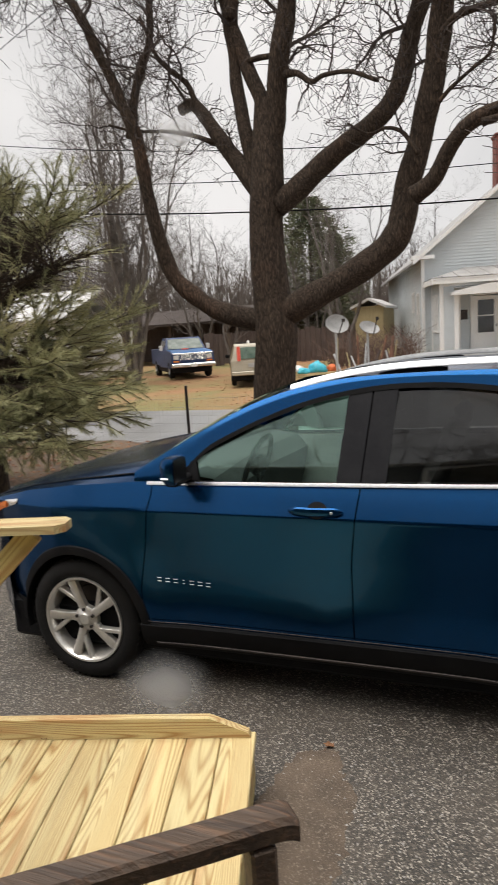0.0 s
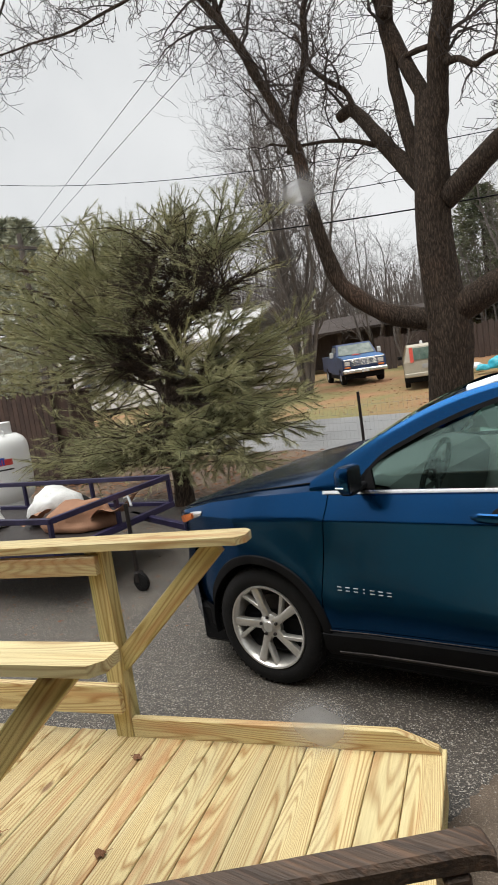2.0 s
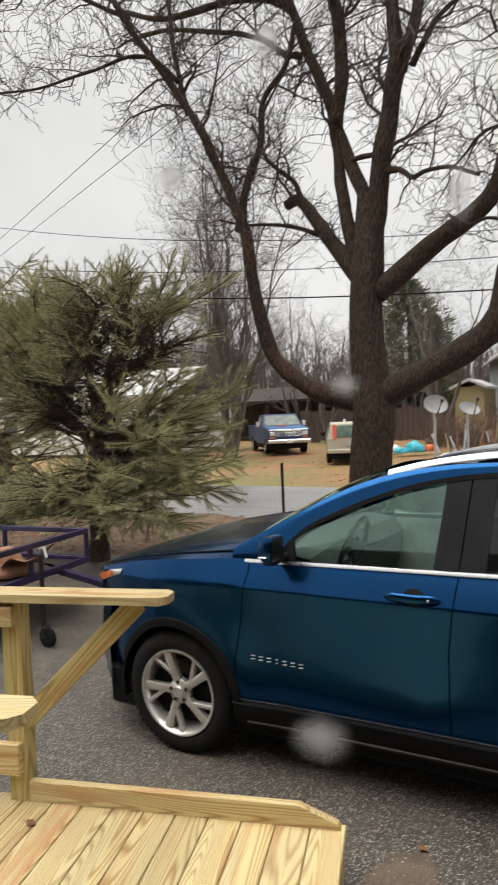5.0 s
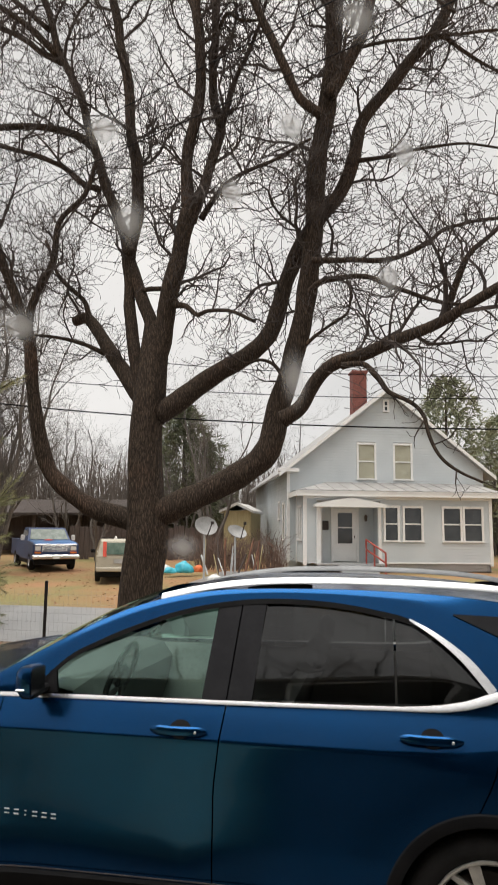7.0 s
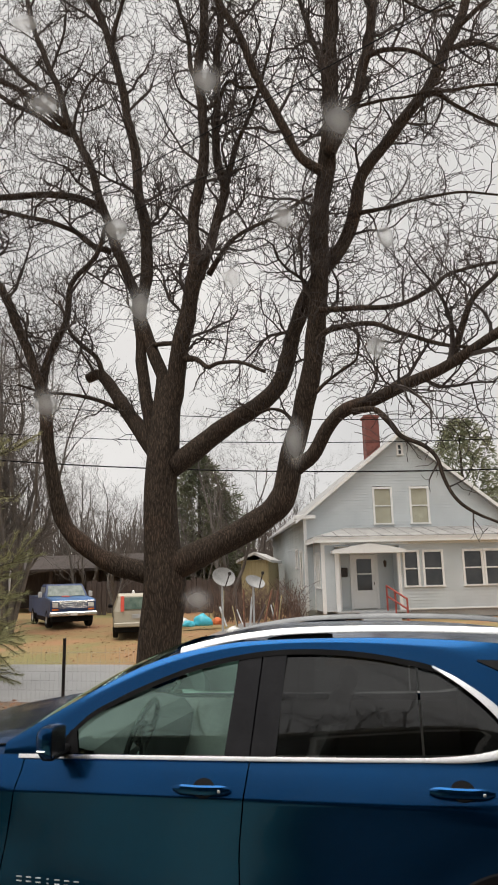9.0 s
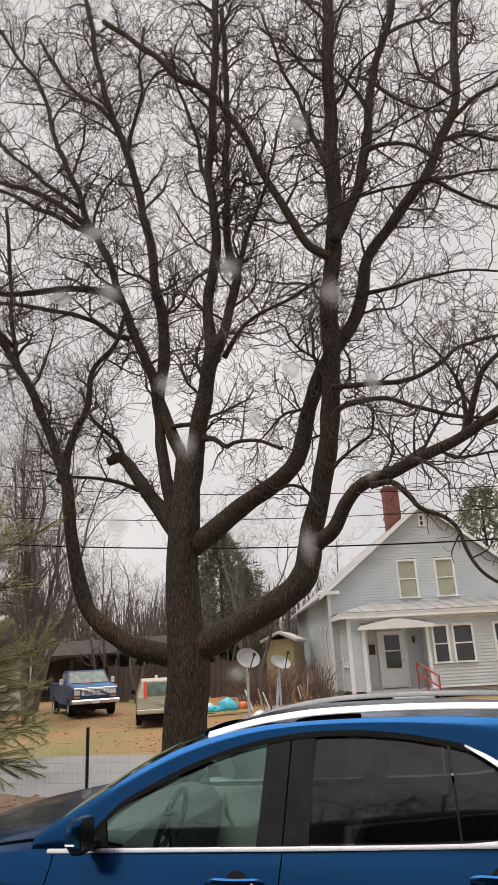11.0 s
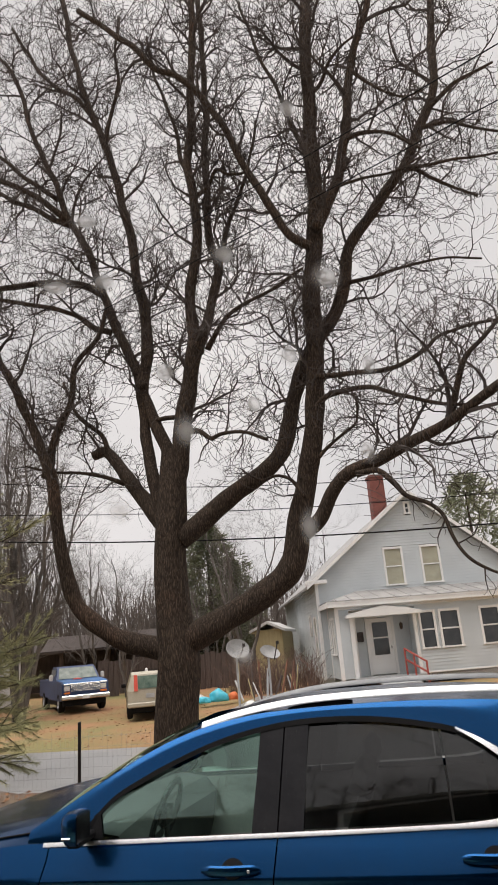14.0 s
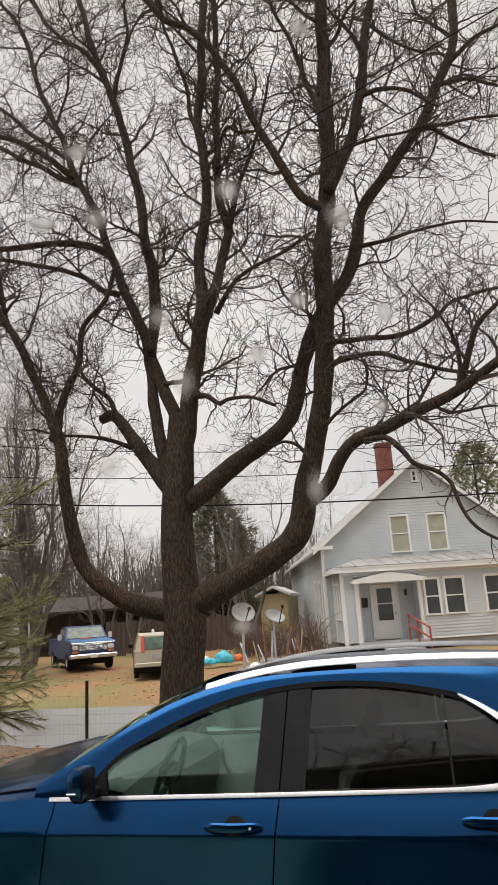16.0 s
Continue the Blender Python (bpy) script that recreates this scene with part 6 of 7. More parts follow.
for y in (-1, 1):
    part("side_window", Shape().slab([(-1.6, 1.08), (-1.5, 1.5), (0.25, 1.5), (0.7, 1.1)], "y", 0.676 * y - 0.012, 0.676 * y + 0.012), M_DARKWIN, suv)
    for x in (-1.3, 1.2):
        small_wheel(suv, x, 0.74 * y, 0.33, 0.2)
    part("side_mirror", Shape().box((0.55, 0.95 * y, 1.12), (0.08, 0.18, 0.14), 0.02), M_BLACKPL, suv)
part("bumper", Shape().box((-1.97, 0, 0.50), (0.14, 1.66, 0.16), 0.03), M_CREAM, suv)
part("plate", Shape().box((-1.965, 0.0, 0.80), (0.02, 0.32, 0.15), 0.004), M_GALV, suv)
part("underbody", Shape().box((0, 0, 0.36), (3.7, 1.5, 0.3), 0.03), M_BLACKPL, suv)
part("roof_rack", Shape().box((-0.8, 0, 1.68), (0.04, 1.2, 0.03)).box((-0.1, 0, 1.68), (0.04, 1.2, 0.03)), M_STEEL, suv)
part("roof_lamp", Shape().lathe([(0.0, 0.12), (0.05, 0.1), (0.06, 0.0)], (-1.45, 0.1, 1.64), "z", 10), M_WHITE, suv)
suv.matrix_basis = pose(-7.2, 21.0, 0.31, 0, 0, 113) @ Matrix.Scale(0.80, 4)


# ---------------------------------------------------------------- far yard: dishes, sheds, clutter
def dish(x, y, z, r, face, mat_dish):
    d = thing("satellite_dish", (x, y, ground_z(x, y)), "grey satellite dish on a slender pole in the yard", "satellite dish", "satellite dishes")
    g0 = ground_z(x, y)
    part("pole", Shape().tube([(x, y, g0 - 0.1), (x, y, z)], 0.035, 8), M_GALV, d)
    n = Vector(face).normalized()
    turn = n.to_track_quat("Z", "Y").to_matrix().to_4x4()
    mm = Matrix.Translation((x, y, z)) @ turn
    part("reflector", Shape().lathe([(0.0, 0.06), (r * 0.4, 0.075), (r * 0.75, 0.115), (r, 0.17), (r * 1.01, 0.15), (r * 0.75, 0.09), (0.0, 0.03)], (0, 0, 0), "z", 28).moved(mm @ Matrix.Diagonal((1.08, 0.9, 1, 1))), mat_dish, d, smooth=True)
    part("feed_arm", Shape().tube([mm @ Vector((0, -r * 0.95, 0.1)), mm @ Vector((0, -r * 0.35, 0.62))], 0.018, 6).box(mm @ Vector((0, -r * 0.33, 0.64)), (0.09, 0.07, 0.10), 0.01), M_STEEL, d)


M_DISH = grown("weathered_dish", (0.26, 0.26, 0.26), (0.34, 0.34, 0.335), 4, 0.6, bump=0.1)
dish(-4.30, 21.2, 2.0, 0.36, (0.55, -0.75, 0.42), M_DISH)
dish(-3.40, 21.8, 1.78, 0.33, (0.55, -0.5, 0.75), M_DISH)

M_SHED = grown("yellowish_shed_boards", (0.34, 0.28, 0.15), (0.42, 0.35, 0.20), 2, 0.8, stretch=(6, 6, 0.5), bump=0.3)
M_TIN = grown("pale_tin_roof", (0.52, 0.51, 0.50), (0.62, 0.61, 0.60), 1.5, 0.5, bump=0.1)
shed = thing("shed", (-4.5, 32, 0.55), "small ochre board shed with a pale tin roof", "shed")
part("wall", Shape().box((-5.1, 32.5, 1.6), (1.3, 3.0, 2.5), 0.02), M_SHED, shed)
part("roof", Shape().slab([(-5.95, 2.72), (-5.1, 3.1), (-4.3, 2.72), (-4.3, 2.84), (-5.1, 3.22), (-5.95, 2.84)], "y", 30.8, 34.2), M_TIN, shed)
M_BARN = grown("dark_barn_boards", (0.07, 0.05, 0.045), (0.11, 0.085, 0.075), 2, 0.9, stretch=(8, 8, 0.5), bump=0.4)
M_BARNROOF = grown("brown_barn_roof", (0.03, 0.02, 0.016), (0.05, 0.035, 0.03), 1.5, 0.8, bump=0.3)
barn = thing("open_barn", (-15, 37, 0.6), "low dark brown open-sided barn behind the vehicles", "barn")
part("back_wall", Shape().box((-16, 39.5, 1.9), (14, 0.15, 2.8)), M_BARN, barn)
for i in range(6):
    part("post", Shape().box((-22.6 + 2.7 * i, 34.5, 1.7), (0.2, 0.2, 2.5), 0.01), M_BARN, barn)
part("roof", Shape().slab([(33.6, 2.75), (37, 3.6), (40, 2.9), (40, 2.75), (37, 3.45), (33.6, 2.62)], "x", -23.4, -8.6), M_BARNROOF, barn)
white = thing("white_bungalow", (-19, 24, 0.5), "long white bungalow half hidden behind the pine", "house")
part("wall", Shape().box((-21, 25, 1.7), (11, 5, 2.5), 0.02), M_WHITE, white)
part("roof", Shape().slab([(22.1, 2.9), (25, 4.1), (27.9, 2.9), (27.9, 3.0), (25, 4.25), (22.1, 3.0)], "x", -26.9, -15.2), M_TIN, white)
for x in (-25, -22.5, -19, -17):
    part("window", Shape().box((x, 22.48, 1.8), (0.9, 0.05, 1.1), 0.01), M_DARKWIN, white)

M_TARP = grown("turquoise_tarp", (0.05, 0.42, 0.56), (0.08, 0.52, 0.66), 4, 0.4, bump=0.5, fine=8)
M_ORANGE = grown("orange_plastic", (0.70, 0.15, 0.04), (0.78, 0.2, 0.06), 4, 0.5)
M_BAG = grown("white_plastic_bag", (0.62, 0.62, 0.6), (0.75, 0.75, 0.73), 5, 0.4, bump=0.8, fine=14)
M_SCRAP = grown("rusty_scrap", (0.10, 0.05, 0.035), (0.26, 0.12, 0.07), 3, 0.8, bump=0.5)


def lump(name, c, size, material, label, category, seed, group=""):
    """An uneven heap with folds."""
    t = thing(name, (c[0], c[1], c[2]), label, category, group)
    bm = bmesh.new()
    bmesh.ops.create_icosphere(bm, subdivisions=3, radius=1.0)
    sh = Shape()
    bm.verts.index_update()
    for v in bm.verts:
        p = v.co.copy()
        k = 1 + 0.30 * noise.noise(p * 1.7 + Vector((seed, 0, 0))) + 0.10 * noise.noise(p * 5 + Vector((0, seed, 0)))
        q = Vector((p.x * size[0] * k, p.y * size[1] * k, max(-0.35, p.z * k) * size[2]))
        sh.v.append(tuple(Vector(c) + q + Vector((0, 0, 0.35 * size[2]))))
    sh.f = [tuple(v.index for v in f.verts) for f in bm.faces]
    bm.free()
    part("bulk", sh, material, t, smooth="all")
    return t


lump("tarp", (-5.35, 22.6, 0.46), (0.34, 0.22, 0.27), M_TARP, "crumpled turquoise tarpaulin on the grass", "tarp", 1)
lump("tarp", (-5.75, 22.3, 0.45), (0.22, 0.2, 0.15), M_TARP, "small crumpled turquoise tarpaulin on the grass", "tarp", 2)
lump("bucket_heap", (-4.95, 23.0, 0.47), (0.18, 0.16, 0.17), M_ORANGE, "orange plastic tub on the grass", "tub", 3)
lump("rubbish_bag", (-3.75, 20.3, 0.39), (0.2, 0.16, 0.13), M_BAG, "white plastic bag lying on the grass", "bag", 4)
lump("rubbish_bag", (-6.3, 23.2, 0.48), (0.3, 0.2, 0.16), M_BAG, "pale plastic bag lying by the woods", "bag", 5)
rngc = random.Random(5)
sticks = thing("board_stack", (-3.3, 22.4, 0.46), "pile of loose boards and poles by the dishes", "boards")
for i in range(15):
    x, y = -4.9 + 2.6 * rngc.random(), 22.2 + 0.9 * rngc.random()
    h = 0.5 + 0.8 * rngc.random()
    part("pole", Shape().tube([(x, y, 0.4), (x + rngc.uniform(-0.3, 0.3), y + 0.25, 0.45 + h)], 0.02 + 0.02 * rngc.random(), 5), rngc.choice([M_SCRAP, M_GALV, M_SHED, M_BARN]), sticks)

brush = thing("brush", (-3.0, 24.5, 0.5), "tangle of reddish-brown brush beside the house", "brush")
bs = Shape()
M_BRUSH = grown("dry_brush", (0.08, 0.05, 0.04), (0.16, 0.10, 0.075), 3, 0.9, bump=0)
for i in range(420):
    x, y = -5.6 + 3.4 * rngc.random(), 24.2 + 3.5 * rngc.random()
    h = 0.4 + 1.1 * rngc.random()
    bs.tube([(x, y, 0.45), (x + rngc.gauss(0, 0.2), y, 0.5 + h * 0.6), (x + rngc.gauss(0, 0.4), y, 0.5 + h)], [0.014, 0.01, 0.005], 3, cap=False)
raw_part("thicket", bs, M_BRUSH, brush, "stuff")
dark_fence = thing("plank_fence", (-9, 31.5, 0.55), "dark weathered plank fence at the back of the yard", "fence")
for i in range(34):
    part("plank", Shape().box((-13.6 + 0.27 * i, 31.5, 1.25 + 0.06 * math.sin(i * 1.9)), (0.25, 0.03, 1.6), 0.004), M_BARN, dark_fence)

# ---------------------------------------------------------------- wire fence at the road
fence = thing("wire_fence", (-4.0, 9.75, 0.07), "rusty steel fence post carrying thin wire mesh", "fence")
FY = 9.75
fp = part("fence_post", Shape().box((-4.02, FY, 0.58), (0.045, 0.03, 1.12), 0.005).box((-4.02, FY + 0.02, 0.58), (0.012, 0.04, 1.12)), M_STEEL, fence)
for i in range(6):
    part("fence_wire", Shape().tube([(-24 + 3.2 * k, FY, ground_z(0, FY) + 0.18 + 0.14 * i + 0.01 * math.sin(k * 2.1 + i)) for k in range(13)], 0.0016, 4), M_GALV, fence)
mesh = Shape()
for k in range(300):
    x = -17 + 0.075 * k
    mesh.tube([(x, FY, 0.12), (x, FY, 1.0)], 0.0012, 3, cap=False)
part("mesh_wire", mesh, M_GALV, fence, kind="stuff")

# ---------------------------------------------------------------- overhead lines
def wire(name, a, b, sag, r=0.012):
    a, b = Vector(a), Vector(b)
    pts = [a.lerp(b, k / 24) - Vector((0, 0, sag * 4 * (k / 24) * (1 - k / 24))) for k in range(25)]
    w = part(name, Shape().tube(pts, r, 5), M_BLACKPL)
    return tagged(w, "thin black overhead line strung along the road", "power line", "overhead lines")


def road_wire(z0, k, r):
    pts = [(x, 14.0, z0 + k * (x - 6) ** 2) for x in np.linspace(-24, 36, 49)]
    w = part("overhead_line", Shape().tube(pts, r, 5), M_BLACKPL)
    return tagged(w, "thin black overhead line strung along the road", "power line", "overhead lines")


def pole(x, y, h):
    p = thing("utility_pole", (x, y, ground_z(x, y)), "tall weathered wooden utility pole by the road", "utility pole", "utility poles")
    part("shaft", Shape().tube([(x, y, ground_z(x, y) - 0.3), (x, y, h)], [0.15, 0.10], 10), M_GREYBARK, p)
    part("cross_arm", Shape().box((x, y, h - 0.5), (0.1, 1.6, 0.12), 0.01), M_GREYBARK, p)


road_wire(5.09, 0.0061, 0.009)
road_wire(4.64, 0.0045, 0.009)
road_wire(4.01, 0.0044, 0.016)
pole(-24, 14, 11.3)
pole(36, 14, 11.3)
pole(-20.6, 16.5, 7.8)
wire("overhead_line", (-20.6, 16.5, 7.45), (6.4, 2.0, 6.15), 0.0, 0.006)
wire("overhead_line", (-20.6, 16.6, 7.1), (8.5, 2.0, 6.4), 0.0, 0.006)

# ---------------------------------------------------------------- pine in front of the road
pine = thing("pine_tree", (-5.56, 6.95, 0), "shaggy soft-needled pine beside the driveway", "tree")
rngp = random.Random(3)
trunk = Shape()
limb_mesh(trunk, [(-5.53, 6.95, -0.1), (-5.52, 6.95, 0.5), (-5.55, 6.95, 1.0), (-5.52, 6.95, 1.5), (-5.42, 6.97, 2.0), (-5.2, 6.95, 2.6), (-4.95, 6.95, 3.2)], 0.17, 0.03, 10)
part("trunk", trunk, M_BARK, pine, smooth="all")
needles = Shape()


def tuft(p, d, n, L):
    d = d.normalized()
    for k in range(n):
        v = (d * 0.9 + Vector((rngp.gauss(0, 0.5), rngp.gauss(0, 0.5), rngp.gauss(-0.05, 0.45)))).normalized() * L * (0.6 + 0.6 * rngp.random())
        w = v.cross(Vector((rngp.random() - 0.5, rngp.random() - 0.5, rngp.random() - 0.5))).normalized() * 0.002
        base = p - d * rngp.random() * L * 0.8
        needles.v += [tuple(base - w), tuple(base + w), tuple(base + v)]
        k0 = len(needles.v)
        needles.f.append((k0 - 3, k0 - 2, k0 - 1))


def pine_branch(sh, start, d, L, r, leafy=0.35, n=17, sag=0.0, per=4):
    """A branch with side twigs; needles grow on its outer part alone."""
    q, line = start.copy(), [start.copy()]
    d = d.normalized()
    for j in range(7):
        d = (d + Vector((rngp.uniform(-0.2, 0.2), rngp.uniform(-0.2, 0.2), rngp.uniform(-0.12, 0.14) - sag))).normalized()
        q = q + d * L / 7
        line.append(q.copy())
    sh.tube(line, [max(0.004, r * (1 - 0.85 * j / 7)) for j in range(8)], 5, cap=False)
    for j in range(1, 8):
        for m in range(per):
            e = (d * 0.9 + Vector((rngp.gauss(0, 0.6), rngp.gauss(0, 0.6), rngp.gauss(0.05, 0.35)))).normalized()
            l2 = 0.22 + 0.30 * rngp.random()
            tip = line[j] + e * l2
            sh.tube([line[j], line[j] + e * l2 * 0.55 + Vector((0, 0, 0.02)), tip], [0.006, 0.004, 0.003], 3, cap=False)
            if j / 7 < leafy:
                continue
            for tt in (0.25, 0.45, 0.65, 0.85, 1.0):
                tuft(line[j].lerp(tip, tt), e, int(n * 1.75), 0.088)


branches = Shape()


def plume(root, centre, size, count, leafy=0.4, n=17, r=0.03):
    """Branches from the trunk or an arm into one mass of foliage."""
    for k in range(count):
        aim = Vector(centre) + Vector((size[0] * rngp.uniform(-1, 1), size[1] * rngp.uniform(-1, 1), size[2] * rngp.uniform(-1, 1)))
        st = Vector(root) + Vector((rngp.uniform(-0.05, 0.05), rngp.uniform(-0.05, 0.05), rngp.uniform(-0.25, 0.25)))
        pine_branch(branches, st, aim - st, (aim - st).length, r, leafy, n)


# arms of the forked trunk
arms = (((-5.52, 6.95, 1.5), (-5.72, 7.0, 1.75), (-6.05, 7.1, 2.1), (-6.5, 7.2, 2.6), (-6.9, 7.3, 3.2)), ((-5.5, 6.97, 1.6), (-5.38, 6.95, 2.0), (-5.25, 6.9, 2.4), (-4.95, 6.9, 2.9), (-4.6, 6.9, 3.35)), ((-5.42, 6.97, 2.0), (-5.5, 6.9, 2.5), (-5.45, 6.9, 3.0), (-5.3, 6.9, 3.5)), ((-5.3, 6.95, 2.3), (-5.0, 6.85, 2.5), (-4.6, 6.8, 2.7), (-4.1, 6.8, 2.75)))
for a in arms:
    pts = smoothline(a, 4)
    branches.tube(pts, [0.085 - 0.07 * i / (len(pts) - 1) for i in range(len(pts))], 7, cap=False)
    for i in range(2, len(pts)):
        for m in range(2):
            t = rngp.random() * 6.28
            pine_branch(branches, pts[i], Vector((math.cos(t), math.sin(t), 0.35)), 0.55 + 0.35 * rngp.random(), 0.016, 0.75, 5, per=3)
for root, centre, size, count, leafy, n in (
        ((-6.1, 7.1, 2.2), (-7.3, 7.2, 3.2), (1.1, 0.7, 0.65), 34, 0.35, 20),
        ((-6.5, 7.2, 2.7), (-7.0, 7.3, 3.75), (1.0, 0.6, 0.4), 18, 0.4, 18),
        ((-5.8, 7.0, 1.9), (-7.2, 7.1, 2.2), (0.9, 0.7, 0.35), 18, 0.4, 18),
        ((-4.9, 6.9, 2.95), (-4.5, 6.9, 3.5), (0.75, 0.5, 0.35), 16, 0.5, 11),
        ((-5.4, 6.9, 3.0), (-5.6, 7.0, 3.65), (0.6, 0.5, 0.3), 12, 0.5, 11),
        ((-5.45, 6.95, 1.5), (-3.95, 6.8, 1.7), (0.5, 0.6, 0.55), 32, 0.5, 20),
        ((-5.5, 6.95, 1.0), (-4.15, 6.7, 1.0), (0.75, 0.6, 0.42), 27, 0.42, 16),
        ((-5.5, 6.95, 0.8), (-6.9, 6.7, 0.9), (0.9, 0.5, 0.45), 22, 0.42, 10),
        ((-5.5, 6.95, 1.2), (-5.4, 6.1, 1.0), (0.9, 0.4, 0.4), 12, 0.5, 9)):
    plume(root, centre, size, count, leafy, n)
raw_part("branch_work", branches, M_BARK, pine, "stuff")
raw_part("needle_cover", needles, M_NEEDLE, pine, "stuff")

# second, lower pine further along the fence
bush = thing("young_pine", (-11.3, 10.0, 0.06), "bushy green young pine behind the brown fence", "tree")
needles, branches = Shape(), Shape()
for i in range(70):
    z = 0.5 + 4.1 * (i / 70)
    a = i * 2.4
    pine_branch(branches, Vector((-11.3, 10.0, z)), Vector((math.cos(a), math.sin(a), 0.25)), (2.3 if z < 3.4 else 1.8) * (0.7 + 0.5 * rngp.random()), 0.03)
branches.tube([(-11.3, 10.0, -0.1), (-11.3, 10.0, 2), (-11.2, 10.0, 4.6)], [0.12, 0.09, 0.03], 8)
raw_part("branch_work", branches, M_BARK, bush, "stuff")
raw_part("needle_cover", needles, M_NEEDLE, bush, "stuff")

# ---------------------------------------------------------------- bare trees behind, woods, conifers
def bare_tree(seed, height, mat_, stems=0, wide=0.2, gap=0.55):
    t = thing("bare_tree", (0, 0, 0), "bare grey deciduous tree with fine upswept twigs", "tree", "bare trees behind the lawn")
    r = random.Random(seed)
    wood, fine = Shape(), Shape()
    stems = stems or r.choice([3, 4, 4])
    for k in range(stems):
        a = k * 6.28 / stems + r.random()
        lean = (0.16 if wide < 0.3 else 0.06) + wide * r.random()
        pts = [Vector((0.1 * math.cos(a), 0.1 * math.sin(a), -0.1))]
        for j in range(1, 7):
            h = height * j / 6 * (0.8 + 0.25 * (k % 2))
            pts.append(Vector((math.cos(a) * lean * h + r.uniform(-0.15, 0.15), math.sin(a) * lean * h + r.uniform(-0.15, 0.15), h)))
        line, rad = limb_mesh(wood, pts, 0.12, 0.02, 7)
        twig_cloud(fine, r, line, rad, gap, 2.1, 3, spread=0.55, up=0.55, start=0.18)
    raw_part("trunk", wood, mat_, t)
    raw_part("fine_wood", fine, mat_, t, "stuff")
    return t


protos = [bare_tree(21, 10.6, M_GREYBARK, 9, 0.36, 0.62), bare_tree(22, 8.0, M_GREYBARK, gap=0.75), bare_tree(23, 10.0, M_GREYBARK, gap=0.8)]
protos[0].matrix_basis = pose(-12.0, 21.5, 0.4)
protos[1].matrix_basis = pose(-5.9, 29.0, 0.5)
protos[2].matrix_basis = pose(-16.5, 27.0, 0.5)
rngb = random.Random(8)
for x, y, sc in ((-11.6, 30, 0.72), (-8.2, 33, 0.66), (-14.6, 33, 0.8), (-21, 30, 1.0), (-27, 38, 1.1), (-9.6, 41, 0.85), (-20, 43, 1.0), (-33, 34, 1.0), (-40, 42, 1.2), (-14.5, 44, 0.9), (-4.0, 44, 0.8), (2.5, 46, 0.95), (8.5, 44, 0.8), (14, 45, 0.9), (20, 40, 0.9), (-2, -13, 1.2), (4.5, -12, 1.2), (-9, -12, 1.1), (-5.5, -9.5, 1.3), (1.4, -9.0, 1.35), (7.5, -10, 1.3), (-12.5, -9.5, 1.3)):
    c = copy_thing(rngb.choice(protos[1:]), pose(x, y, ground_z(x, y) - 0.05, 0, 0, rngb.random() * 360) @ Matrix.Scale(sc, 4))
    if y < 0:
        tagged(c, "bare tree standing behind the house", "tree", "bare trees behind the house")


def conifer(x, y, h, w, seed, mat_=M_DARKPINE, round_=False):
    t = thing("conifer", (x, y, ground_z(x, y)), "dark green conifer among the far trees", "tree", "far conifers")
    r = random.Random(seed)
    sh = Shape()
    g0 = ground_z(x, y)
    for i in range(3000 if mat_ is M_DARKPINE else 2000):
        f = r.random() ** 0.8
        z = g0 + h * (0.08 + 0.92 * f)
        rad = w * (math.sin(math.pi * (0.15 + 0.8 * f)) if round_ else (1 - f) ** 0.7) * (0.35 + 0.75 * r.random() ** 0.5) + 0.1
        a = r.random() * 6.283
        rad *= 0.75 + 0.4 * math.sin(3 * a + 9 * f + seed) + 0.15 * math.sin(7 * a - 17 * f)
        p = Vector((x + rad * math.cos(a), y + rad * math.sin(a), z + 0.1 * r.gauss(0, 1)))
        for k in range(3):
            v = Vector((math.cos(a) + r.gauss(0, 0.6), math.sin(a) + r.gauss(0, 0.6), r.gauss(0.1, 0.5))).normalized() * w * (0.20 if mat_ is M_DARKPINE else 0.13)
            q = v.cross(Vector((r.random() - 0.5, r.random() - 0.5, r.random() - 0.5))).normalized() * w * 0.018
            sh.add([p - q, p + q, p + v], [(0, 1, 2)])
    raw_part("crown", sh, mat_, t)
    part("trunk", Shape().tube([(x, y, g0 - 0.1), (x, y, g0 + h * 0.9)], [0.2, 0.04], 7), M_BARK, t)


conifer(-9.0, 35.5, 8.2, 2.0, 1, M_DARKPINE, True)
conifer(-7.9, 36, 6.4, 1.3, 2, M_DARKPINE, True)
M_TREEGREEN = grown("grey_green_foliage", (0.16, 0.18, 0.11), (0.25, 0.26, 0.16), 1.0, 0.8, bump=0, c3=(0.2, 0.19, 0.15))
conifer(5.6, 40, 10.4, 3.0, 6, M_TREEGREEN, True)
conifer(9.5, 44, 8.8, 2.6, 7, M_TREEGREEN, True)
# distance haze mixed into the needle colour of the farthest conifers
M_HAZEPINE = grown("grey_hazed_pine", (0.26, 0.28, 0.20), (0.38, 0.39, 0.30), 1.0, 0.8, bump=0, c3=(0.30, 0.28, 0.22))
conifer(-38, 30, 13, 4.5, 3, M_HAZEPINE)
conifer(-45, 34, 15, 5, 4, M_HAZEPINE)
conifer(-31, 34, 9, 4.0, 5, M_HAZEPINE, True)

